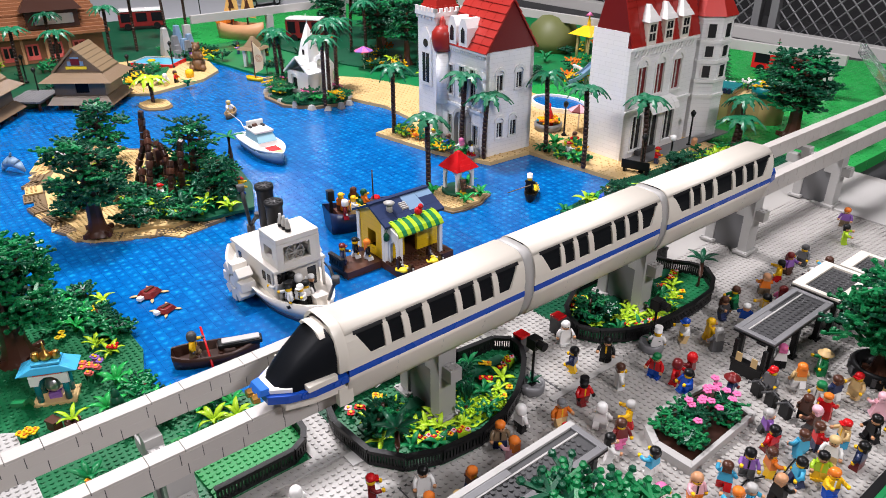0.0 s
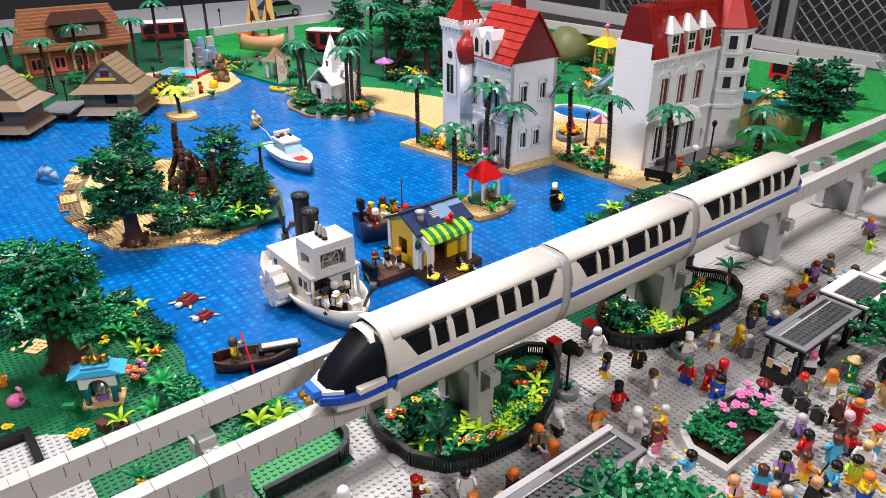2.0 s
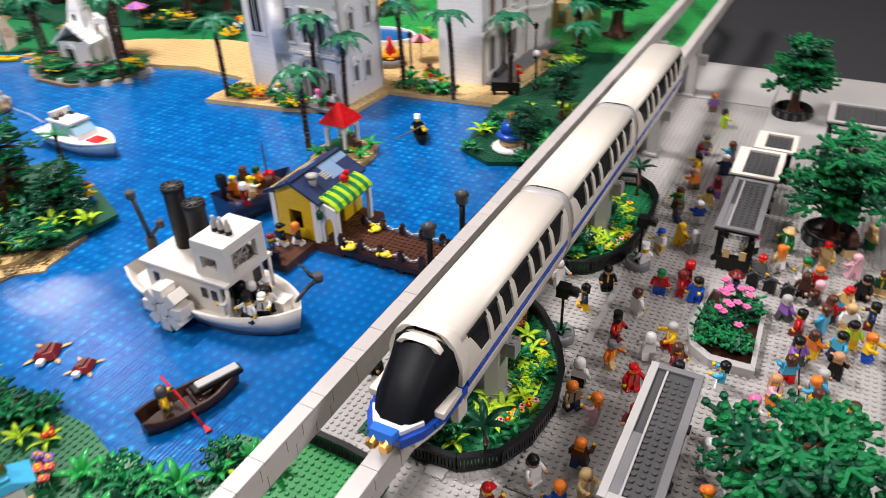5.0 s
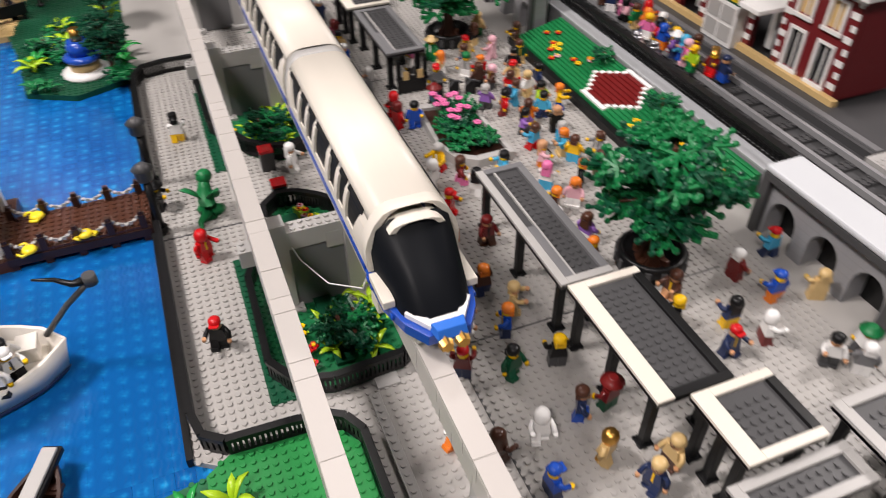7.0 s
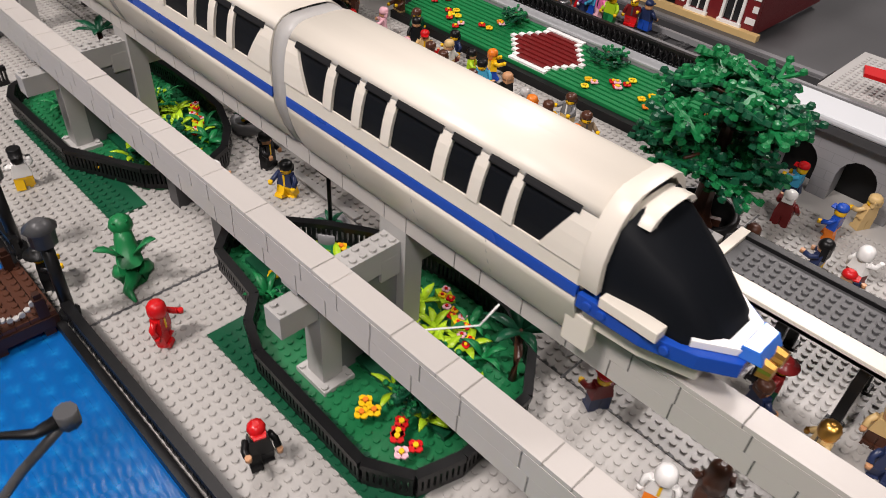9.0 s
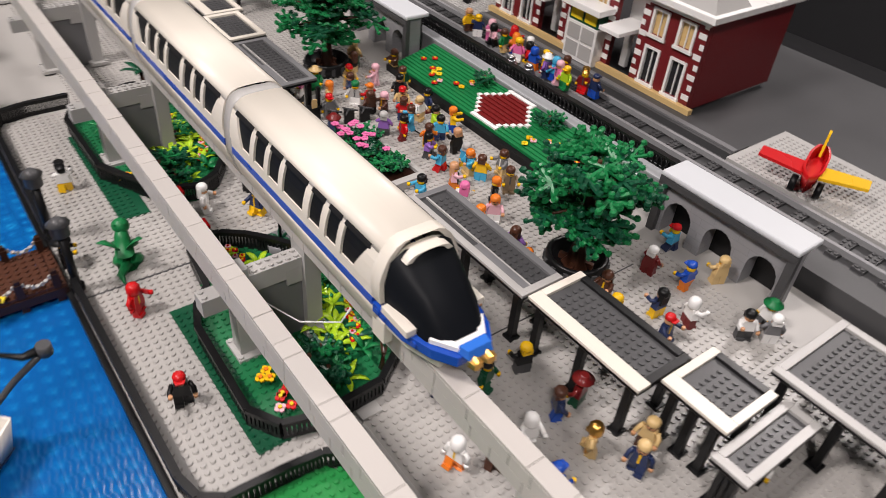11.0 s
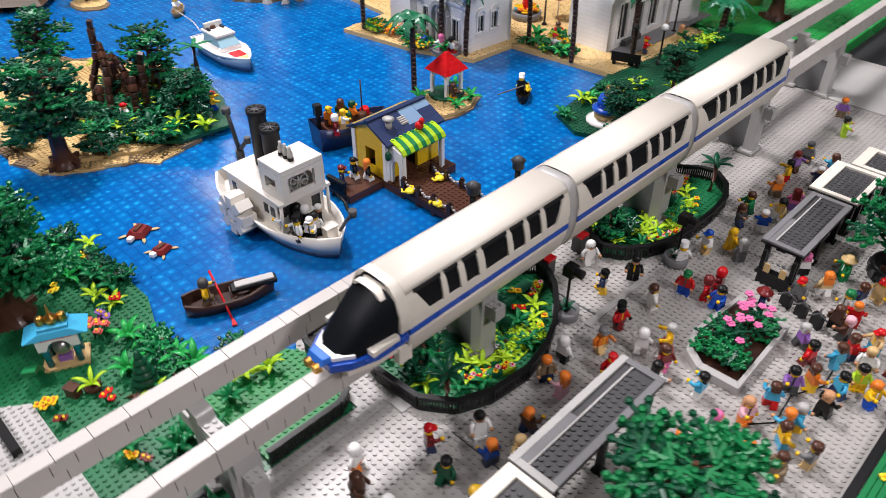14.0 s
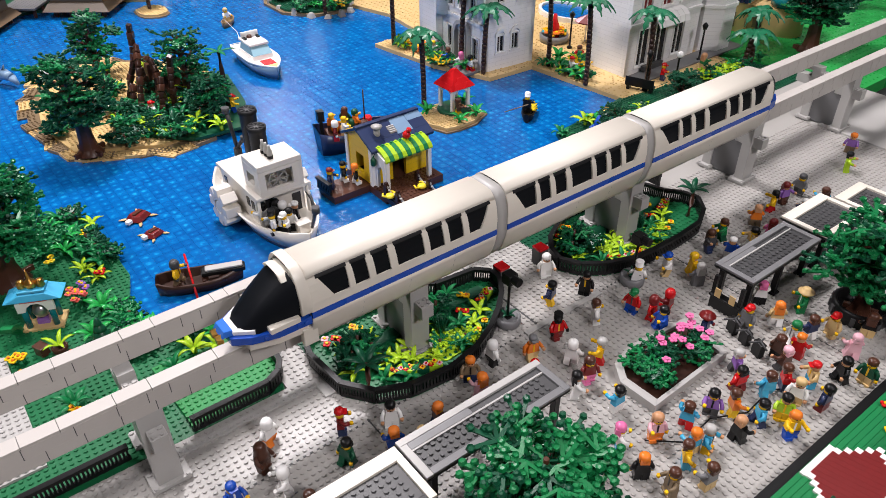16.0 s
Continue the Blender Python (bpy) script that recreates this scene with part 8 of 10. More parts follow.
# ---- houses beyond the lagoon ----
def roof_courses(parent, x0, x1, y0, z0, y1, z1, n, mat, inset=0.0, xin=0.0):
    """A tiled slope rising from (y0, z0) to (y1, z1) in overlapping courses of separate tiles."""
    for k in range(n):
        u0, u1 = k / n, (k + 1) / n
        ya, yb = y0 + (y1 - y0) * u0, y0 + (y1 - y0) * u1
        za, zb = z0 + (z1 - z0) * u0, z0 + (z1 - z0) * u1
        a, b = x0 + xin * u0, x1 - xin * u0
        m = max(2, round((b - a) / 4))
        bm = B()
        for q in range(m):
            xa = a + (b - a) * q / m + 0.06
            xb = a + (b - a) * (q + 1) / m - 0.06
            o = 0.28
            d = Vector((0, yb - ya, zb - za)).normalized()
            nrm = Vector((0, -d.z, d.y)) if y1 > y0 else Vector((0, d.z, -d.y))
            lo, hi = Vector((0, ya, za)), Vector((0, yb, zb))
            pts = [lo + nrm * o, hi + nrm * 0.02, hi - nrm * 0.3, lo - nrm * 0.3]
            A = [bm.verts.new((xa, p.y, p.z)) for p in pts]
            C = [bm.verts.new((xb, p.y, p.z)) for p in pts]
            for i in range(4):
                bm.faces.new((A[i], A[(i + 1) % 4], C[(i + 1) % 4], C[i]))
            bm.faces.new(A)
            bm.faces.new(C)
        part("roof_course", bm, mat, parent, kind="stuff")


def arch_hood(bm, cx, z, r, y0=-0.6, y1=0.0, w=0.6, mi=0, m=None, n=8):
    mm = UP if m is None else m @ UP
    for q in range(n):
        a0, a1 = math.pi * q / n, math.pi * (q + 1) / n
        prism(bm, [(cx + r * math.cos(a0), z + r * math.sin(a0)), (cx + r * math.cos(a1), z + r * math.sin(a1)),
                   (cx + (r - w) * math.cos(a1), z + (r - w) * math.sin(a1)), (cx + (r - w) * math.cos(a0), z + (r - w) * math.sin(a0))], -y1, -y0, mi, mm)


def lamp_black(x, y, z=0.3, h=9.0, globe=False):
    t = thing("garden_lamp", "black lamp post with " + ("a white globe" if globe else "a lantern head"), "street lamp", x, y, z, group="garden lamps")
    bm = B()
    lathe(bm, 0, 0, [(0.8, 0), (0.8, 0.5), (0.3, 0.8), (0.25, h - 1.6), (0.55, h - 1.5)], 8)
    part("pole", bm, BLACK, t)
    bm = B()
    if globe:
        lathe(bm, 0, 0, [(0.3, h - 1.5), (0.9, h - 1.1), (1.0, h - 0.5), (0.7, h), (0.2, h + 0.2)], 10)
        part("globe", bm, WHITE, t)
    else:
        lathe(bm, 0, 0, [(0.5, h - 1.5), (0.8, h - 0.6), (0.8, h - 0.3), (0.2, h + 0.4)], 8)
        part("lantern", bm, BLACK, t)


HW, HD, HE = 28, 17, 29.5
h1 = thing("mansion", "white brick mansion with steep red roofs and dome", "house", -108.5, 117, 0.3, -4)
fh = [(11, 15, 13.5, 23.5), (16, 15, 18.8, 24), (21, 15, 23.8, 24), (16.4, 0, 20.4, 9), (22.6, 2.5, 25.4, 8.5), (10.6, 3, 13.0, 9), (3, 3, 6, 9)]
bm = B()
wall_slab(bm, HW, HE, 1.2, fh)
part("front_wall", bm, HOUSEW, h1)
for h in fh:
    sash(h1, pose(0, 0, 0), *h, frame_mat=WHITE, arch=h[1] < 2)
ms = pose(HW, 0, 0, 0, 0, 90)
sh = [(4, 5, 6.5, 9.5), (9, 5, 11.5, 9.5), (3.6, 18.5, 6.1, 23), (10.6, 18.5, 13.1, 23)]
bm = B()
wall_slab(bm, HD, HE, 1.2, sh, 0, ms)
part("side_wall", bm, HOUSEW, h1)
for h in sh:
    sash(h1, ms, *h, frame_mat=WHITE, arch=True)
bm = B()
box(bm, 0, HD - 1.2, 0, HW, HD, HE)
box(bm, 0, 1.2, 0, 1.2, HD - 1.2, HE)
part("back_wall", bm, HOUSEW, h1)
bm = B()
box(bm, -0.6, -0.7, HE - 1.0, HW + 0.5, -0.02, HE - 0.2)
part("cornice", bm, WHITE, h1)
bm = B()
box(bm, 9, -0.6, 12.2, HW + 0.3, -0.02, 13.0)
part("string_course", bm, WHITE, h1)
for q in range(16):
    bm = B()
    box(bm, 11 + q * 1.05, -0.55, HE - 1.9, 11.6 + q * 1.05, -0.02, HE - 1.1)
    part("dentil", bm, WHITE, h1)
for q in range(9):
    wd = 1.7 if q % 2 else 1.0
    bm = B()
    box(bm, HW - wd, -0.2, q * 3.2, HW + 0.2, -0.02, q * 3.2 + 1.7)
    part("corner_stone", bm, WHITE, h1)
bm = B()  # gable body under the tiles
zr, yr = 42.5, 8.5
mm = Matrix(((0, 0, 1, 0), (1, 0, 0, 0), (0, 1, 0, 0), (0, 0, 0, 1)))
prism(bm, [(-0.2, HE), (HD + 0.2, HE), (yr, zr)], 10, HW + 0.2, 0, mm)
part("gable", bm, DRED, h1, "dark red gable end")
roof_courses(h1, 9.5, HW + 0.8, -0.8, HE - 0.3, yr, zr + 0.3, 7, ROOFRED)
roof_courses(h1, 9.5, HW + 0.8, HD + 0.8, HE - 0.3, yr, zr + 0.3, 7, ROOFRED)
for cx in (13.6, 18.6):  # cream dormers
    d = new("dormer")
    d.parent = h1
    bm = B()
    prism(bm, [(cx - 1.9, HE + 0.2), (cx + 1.9, HE + 0.2), (cx + 1.9, HE + 5.2), (cx + 1.2, HE + 6.6), (cx + 0.7, HE + 7.6), (cx - 0.7, HE + 7.6), (cx - 1.2, HE + 6.6), (cx - 1.9, HE + 5.2)], -5, 0.9, 0, UP)
    part("front", bm, WHITE, d)
    bm = B()
    prism(bm, [(cx - 0.8, HE + 1.2), (cx + 0.8, HE + 1.2), (cx + 0.8, HE + 4.4), (cx, HE + 5.4), (cx - 0.8, HE + 4.4)], 0.92, 1.0, 0, UP)
    part("pane", bm, DARKGLASS, d)
# tower at the corner
bm = B()
box(bm, -1.5, -2.2, 0, 7.5, 7, 36)
part("tower", bm, HOUSEW, h1)
bm = B()
box(bm, -2.1, -2.8, 36, 8.1, 7.6, 37.2)
for q in range(6):
    box(bm, -2.1 + q * 1.86, -2.8, 37.2, -1.2 + q * 1.86, -2.0, 38.3)
    box(bm, 7.3, -2.8 + q * 1.86, 37.2, 8.1, -1.9 + q * 1.86, 38.3)
    box(bm, -1.7 + q * 1.7, -2.6, 35.0, -1.0 + q * 1.7, -2.22, 36)
part("parapet", bm, WHITE, h1)
for k in range(5):
    a, b = k / 5, (k + 1) / 5
    bm = B()
    i0, i1 = 0.3 + 3.4 * a, 0.1 + 3.4 * b
    prism(bm, [(-1.5 + i0, -2.2 + i0), (7.5 - i0, -2.2 + i0), (7.5 - i0, 7 - i0), (-1.5 + i0, 7 - i0)], 37.2 + 7.5 * a, 37.2 + 7.5 * b, 0, None,
          [(-1.5 + i1, -2.2 + i1), (7.5 - i1, -2.2 + i1), (7.5 - i1, 7 - i1), (-1.5 + i1, 7 - i1)])
    part("roof_course", bm, ROOFRED, h1)
bm = B()
prism(bm, [(0.2, 16), (5.8, 16), (5.8, 27), (5.0, 30), (3, 33), (1.0, 30), (0.2, 27)], 2.22, 2.6, 0, UP)
part("gothic_frame", bm, WHITE, h1)
bm = B()
for xa, xb in ((1.3, 2.8), (3.2, 4.7)):
    prism(bm, [(xa, 17), (xb, 17), (xb, 25.5), (xa, 25.5)], 2.61, 2.7, 0, UP)
cyl(bm, 3, 28.3, 2.61, 2.7, 1.2, n=12, m=UP)
part("gothic_pane", bm, DARKGLASS, h1)
bm = B()
cyl(bm, 9.2, -1.0, 12, 27, 2.0, n=8)
part("turret", bm, HOUSEW, h1)
bm = B()
lathe(bm, 9.2, -1.0, [(2.4, 27), (2.9, 28.6), (3.2, 30.4), (3.0, 32.2), (2.0, 33.6), (0.9, 34.2), (0.9, 35.2), (0.3, 36.4)], 16)
part("dome", bm, ROOFRED, h1, "glossy red onion dome")
bm = B()
arch_hood(bm, 18.4, 9, 3.4, -1.6, -0.05, 1.0)
box(bm, 14.6, -1.6, 0, 15.8, -0.05, 9)
box(bm, 21.0, -1.6, 0, 22.2, -0.05, 9)
part("portal", bm, LGREY, h1)
bm = B()
box(bm, 8, -5.5, -0.2, 27, -0.7, 0.5)
part("terrace", bm, MGREY, h1)
bm = B()
box(bm, 15, 10, 38, 18, 13, 46)
part("chimney", bm, DRED, h1)

h2 = thing("tower_house", "white brick town house with red mansard and tower", "house", -55, 143, 0.3, 90)
L2, D2, E2 = 46, 13, 35
fh = [(4, 2, 8.5, 12), (11, 0, 16, 12.5), (19, 2, 23.5, 12), (4, 17, 8, 25.5), (12, 17, 16, 25.5), (20, 17, 24, 25.5)]
bm = B()
wall_slab(bm, 30, E2 - 4, 1.2, fh)
part("front_wall", bm, HOUSEW, h2)
for h in fh:
    sash(h2, pose(0, 0, 0), *h, frame_mat=WHITE, pane_mat=DRED if h[1] > 10 else DARKGLASS, arch=h[1] > 10)
bm = B()
box(bm, 0, 1.2, 0, 1.2, D2, E2)
box(bm, 1.2, D2 - 1.2, 0, L2, D2, E2)
box(bm, L2 - 1.2, 1.2, 0, L2, D2 - 1.2, E2)
part("plain_wall", bm, HOUSEW, h2)
bm = B()
for q in range(11):
    wd = 1.8 if q % 2 else 1.1
    box(bm, -0.2, -0.25, q * 3.2, wd, -0.02, q * 3.2 + 1.7)
for q in range(20):
    bm = B()
    prism(bm, [(1.5 + q * 1.35, E2 - 6.4), (2.1 + q * 1.35, E2 - 6.4), (2.9 + q * 1.35, E2 - 4.6), (2.3 + q * 1.35, E2 - 4.6)], 0.02, 0.5, 0, UP)
    part("bracket", bm, WHITE, h2)
for b in ((-0.3, -0.8, E2 - 4.6, 30, -0.02, E2 - 3.9), (-0.3, -0.6, 13.4, 30, -0.02, 14.2)):
    bm = B()
    box(bm, *b)
    part("cornice", bm, WHITE, h2)
for k in range(6):  # scalloped awning pieces
    bm = B()
    x = 8 + k * 2.1
    pts = [(-0.1, 15.8), (-1.8, 15.4), (-3.2, 14.2), (-3.8, 12.6), (-3.5, 12.5), (-2.9, 13.8), (-1.7, 14.9), (-0.1, 15.3)]
    prism(bm, pts, x, x + 2.0, 0, mm)
    part("awning_piece", bm, WHITE, h2)
bm = B()
box(bm, 6, -1.8, 0.6, 14, -0.6, 2.0)
part("bench", bm, DGREY, h2)
bm = B()
box(bm, 1, -6, -0.2, L2, -0.6, 0.4)
part("terrace", bm, MGREY, h2)
bm = B()
prism(bm, [(0, 0.3), (L2, 0.3), (L2, D2), (0, D2)], E2 - 3.9, E2 + 9, 0, None, [(0.4, 4), (L2 - 3, 4), (L2 - 3, D2 - 3), (0.4, D2 - 3)])
part("mansard", bm, DRED, h2, "dark red mansard roof")
roof_courses(h2, 0.3, 31, 0.0, E2 - 3.9, 3.9, E2 + 9.2, 8, ROOFRED)
for k in range(24):
    bm = B()
    rod(bm, [(1 + k * 1.3, 4.2, E2 + 9), (1 + k * 1.3, 4.2, E2 + 10.8)], 0.16, 5)
    rod(bm, [(0.4 + k * 1.3, 4.2, E2 + 10.6), (1.7 + k * 1.3, 4.2, E2 + 10.6)], 0.13, 5)
    part("railing_piece", bm, ROOFRED, h2)
for cx in (8, 15.5, 23):
    d = new("dormer")
    d.parent = h2
    bm = B()
    box(bm, cx - 2, -0.3, E2 - 4, cx + 2, 3.4, E2 + 2.2)
    part("front", bm, CREAM, d)
    bm = B()
    for k in range(3):
        i0, i1 = k * 0.8, k * 0.8 + 0.7
        prism(bm, [(cx - 2.6 + i0, -0.9 + i0), (cx + 2.6 - i0, -0.9 + i0), (cx + 2.6 - i0, 3.6), (cx - 2.6 + i0, 3.6)], E2 + 2.2 + k * 1.4, E2 + 3.6 + k * 1.4, 0, None,
              [(cx - 2.6 + i1, -0.9 + i1), (cx + 2.6 - i1, -0.9 + i1), (cx + 2.6 - i1, 3.6), (cx - 2.6 + i1, 3.6)])
    part("dormer_roof", bm, WHITE, d)
    bm = B()
    for xa in (cx - 1.2, cx + 0.15):
        for za in (E2 - 2.8, E2 - 0.4):
            box(bm, xa, -0.4, za, xa + 1.05, -0.31, za + 1.9)
    part("pane", bm, DARKGLASS, d)
oct8 = [(38.5 + 7.2 * math.cos(math.pi * (k + 0.5) / 4), 2.6 + 7.2 * math.sin(math.pi * (k + 0.5) / 4)) for k in range(8)]
bm = B()
prism(bm, oct8, 0, 36)
part("tower", bm, HOUSEW, h2)
grow = lambda f: [(38.5 + (p[0] - 38.5) * f, 2.6 + (p[1] - 2.6) * f) for p in oct8]
bm = B()
for z in (12.6, 17, 22.6, 28.4, 34.8):
    prism(bm, grow(1.06), z, z + 0.9)
part("tower_band", bm, WHITE, h2)
for k in range(3, 8):
    a = math.pi * (k + 1) / 4
    m = Matrix.Translation((38.5 + 6.66 * math.cos(a), 2.6 + 6.66 * math.sin(a), 0)) @ pose(0, 0, 0, 0, 0, math.degrees(a) + 90)
    for za, zb in ((18.6, 22), (24.6, 27.6), (30, 33.8)):
        w = new("window")
        w.parent = h2
        bm = B()
        box(bm, -1.6, -0.25, za - 0.4, 1.6, -0.02, zb + 0.4, m=m)
        part("frame", bm, WHITE, w)
        bm = B()
        box(bm, -1.1, -0.36, za, 1.1, -0.26, zb, m=m)
        part("pane", bm, DARKGLASS, w)
for k in range(8):
    a, b = grow(1.16)[k], grow(1.16)[(k + 1) % 8]
    bm = B()
    vs = [bm.verts.new(p) for p in ((*a, 36), (*b, 36), (38.5, 2.6, 50), (38.5, 2.6, 36))]
    for f in ((0, 1, 2), (0, 3, 1), (1, 3, 2), (0, 2, 3)):
        bm.faces.new([vs[i] for i in f])
    part("roof_slope", bm, ROOFRED, h2)
bm = B()
lathe(bm, 38.5, 2.6, [(0.6, 49.3), (0.9, 50.4), (0.25, 51.2), (0.15, 53.5)], 8)
part("finial", bm, SILVER, h2)
for sx, sz in ((8.5, E2 + 9), (30, E2 + 9)):
    bm = B()
    box(bm, sx - 1.4, 8, sz - 1, sx + 1.4, 10, sz + 5)
    box(bm, sx - 1.7, 7.7, sz + 5, sx + 1.7, 10.3, sz + 5.8)
    part("chimney", bm, DGREY, h2)

# ---- garden between the houses ----
t = thing("round_pool", "round garden pool with clear blue water and grey rim", "pool", -105, 174, 0.3)
bm = B()
n = 24
for k in range(n):
    a0, a1 = 2 * math.pi * k / n, 2 * math.pi * (k + 1) / n
    prism(bm, [(11 * math.cos(a0), 8 * math.sin(a0)), (11 * math.cos(a1), 8 * math.sin(a1)), (10 * math.cos(a1), 7.1 * math.sin(a1)), (10 * math.cos(a0), 7.1 * math.sin(a0))][::1], 0, 1.6)
part("rim", bm, WHITE, t)
bm = B()
prism(bm, [(9.95 * math.cos(2 * math.pi * k / 20), 7.05 * math.sin(2 * math.pi * k / 20)) for k in range(20)], 0, 0.9)
part("water", bm, WATER, t)
t = thing("flower_fountain", "round grey basin with orange and red flowers", "fountain", -88.5, 150, 0.3)
bm = B()
lathe(bm, 0, 0, [(4.2, 0), (4.4, 1.0), (4.4, 2.2), (3.6, 2.2), (3.5, 1.4)], 18)
part("basin", bm, MGREY, t)
bm = B()
lathe(bm, 0, 0, [(1.6, 1.4), (1.2, 3.4), (1.5, 4.6), (0.7, 6.4), (0.5, 8.2)], 10)
part("column", bm, RED, t)
for k in range(12):
    bm = B()
    flower(bm, 2.7 * math.cos(k * 0.52), 2.7 * math.sin(k * 0.52), R.uniform(2.2, 3.2), 0, 1, 1.5)
    part("blossom", bm, [R.choice((ORANGE, YEL, AZURE, GREEN)), YEL], t)


def parasol(x, y, h, r, mat, label, z=0.3):
    t = thing("parasol", label, "parasol", x, y, z)
    bm = B()
    cyl(bm, 0, 0, 0, h, 0.25, n=7)
    part("pole", bm, WHITE, t)
    for k in range(8):
        a0, a1 = math.pi * k / 4, math.pi * (k + 1) / 4
        bm = B()
        vs = [bm.verts.new(p) for p in ((0, 0, h + 1.4), (r * math.cos(a0), r * math.sin(a0), h - 0.4), (r * math.cos(a1), r * math.sin(a1), h - 0.4), (0, 0, h + 1.1), (r * math.cos(a0), r * math.sin(a0), h - 0.7), (r * math.cos(a1), r * math.sin(a1), h - 0.7))]
        for f in ((0, 1, 2), (3, 5, 4), (1, 4, 5, 2), (0, 3, 4, 1), (0, 2, 5, 3)):
            bm.faces.new([vs[i] for i in f])
        part("segment", bm, mat[k % len(mat)], t)


parasol(-82, 157, 7, 3.6, (DRED, LPINK), "dark red and pale pink parasol in the garden")
parasol(-186, 151, 8, 4.0, (PURPLE, PINK), "lavender and pink parasol on the beach")
parasol(-216, 52, 9, 5.2, (ORANGE, ORANGE, YEL), "large orange parasol beside the hut")
for x, y, g in ((-81, 149, 0), (-45, 140, 0), (-40, 146, 1), (-50.5, 172, 0), (-44, 190, 0), (-234, 38, 0), (-213, 36, 0), (-215, 68, 0), (-228, 90, 0), (-319, 149, 0)):
    lamp_black(x, y, 0.3, 10.5, bool(g))
bm = B()
for x in (-3, 3):
    box(bm, x - 0.4, -0.8, 0, x + 0.4, 0.8, 1.2)
box(bm, -3.8, -1, 1.2, 3.8, 1, 1.6)
box(bm, -3.8, 0.8, 1.6, 3.8, 1.1, 3.6)
solo("bench", bm, BLACK, "black bench on the garden bank", "bench", -46, 139, 0.3, 200)
t = thing("white_balustrade", "low white balustrade beside the pool", "balustrade", -130, 213, 1.6, -20)
for k in range(9):
    bm = B()
    lathe(bm, k * 1.4, 0, [(0.4, 0), (0.25, 0.8), (0.5, 1.6), (0.25, 2.6), (0.4, 3.0)], 8)
    part("baluster", bm, WHITE, t)
bm = B()
box(bm, -0.6, -0.5, 3.0, 12, 0.5, 3.6)
part("rail", bm, WHITE, t)
t = thing("garden_pavilion", "yellow pagoda roof pavilion behind the pool", "pavilion", -148, 244, 0.3)
t.scale = (1.5, 1.5, 1.35)
for sx in (-2, 2):
    for sy in (-2, 2):
        bm = B()
        cyl(bm, sx, sy, 0, 8, 0.4, n=7)
        part("post", bm, TAN, t)
bm = B()
prism(bm, [(-4, -4), (4, -4), (4, 4), (-4, 4)], 8, 10.5, 0, None, [(-1, -1), (1, -1), (1, 1), (-1, 1)])
cyl(bm, 0, 0, 10.5, 14, 0.6, 0.1, n=7)
part("roof", bm, YEL, t, bevel=0.1)
bm = B()
cyl(bm, 0, 0, 13.6, 14.6, 1.2, 0.2, n=6)
part("finial", bm, PINK, t)
t = thing("mossy_rock", "olive green rounded rock by the road", "rock", -172, 250, 0.3)
t.scale = (1.7, 1.7, 1.5)
bm = B()
lathe(bm, 0, 0, [(7, 0), (7.4, 3), (6.0, 7), (3.4, 9.6), (0.6, 10.6)], 11)
part("rock", bm, plastic("olive_plastic", (0.10, 0.11, 0.03), 0.5), t)
for k in range(40):  # planting round the houses and pool
    x, y = R.choice(((R.uniform(-112, -66), R.uniform(168, 200)), (R.uniform(-76, -60), R.uniform(131, 140)), (R.uniform(-118, -84), R.uniform(108.5, 111.5)), (R.uniform(-46, -36), R.uniform(146, 190))))
    if math.hypot(x + 105, y - 174) < 13:
        continue
    if R.random() < 0.45:
        fan_plant("garden_plant", "green fan-leaf plant in the house garden", x, y, 0.3, R.choice((GREEN, BGREEN, LIME)), R.uniform(1.2, 2.0), 5, 0.9)
    else:
        bush("garden_shrub", "green shrub with small blossoms in the garden", x, y, 0.3, [GREEN, R.choice((DGREEN, YEL, LIME))], 9, 3, R.uniform(1.6, 3.4), size=1.0)
for x, y, s in ((-92, 110.5, "brown/blue/navy/r"), (-99, 111, "yel/white/tan/c"), (-87, 111, "pink/white/lpink/l"), (-83.5, 111.5, "black/white/red/r"), (-71, 142, "brown/red/blue/r"), (-47, 150, "red/red/navy/c"), (-45, 166, "nougat/green/tan/l"), (-66, 133.5, "red/white/navy/c")):
    figure(x, y, 0.55, s, None, "house visitors")
for x in (-107, -104.5):
    bush("flower_tub", "tub of orange and yellow flowers by the mansion", x, 110.6, 0.5, [ORANGE, YEL], 7, 1.6, 2.2, size=0.9)

# ---- fort, trees and red railcar behind the tower house ----
t = thing("toy_fort", "tan brick fort with dark blue battlements and flowers", "fort", -66, 204, 0.3, 14)
bm = B()
box(bm, 0, 0, 0, 8, 12, 9)
box(bm, 8, 3, 0, 17, 14, 8)
cyl(bm, 18, 8, 0, 8.5, 5.2, n=14)
part("wall", bm, TAN, t, bevel=0.1)
for k in range(6):
    bm = B()
    box(bm, k * 1.4 - 0.2, -0.3, 9, k * 1.4 + 0.7, 0.8, 10.6)
    part("merlon", bm, NAVY, t)
bm = B()
box(bm, -0.2, 0.8, 9, 8.2, 12.2, 9.9)
part("blue_deck", bm, TEAL, t)
bm = B()
cyl(bm, 18, 8, 8.5, 11.5, 5.8, n=14)
part("drum_top", bm, TEAL, t)
for k in range(14):
    bm = B()
    flower(bm, 18 + R.uniform(-4, 4), 8 + R.uniform(-4, 4), 11.5, 0, 1, 1.4)
    part("blossom", bm, [R.choice((WHITE, YEL, LIME)), YEL], t)
bm = B()
box(bm, 2.5, -0.25, 1.5, 5, -0.02, 6)
box(bm, 9.5, 2.75, 1.5, 12, 2.98, 5.5)
part("niche", bm, DTAN, t)
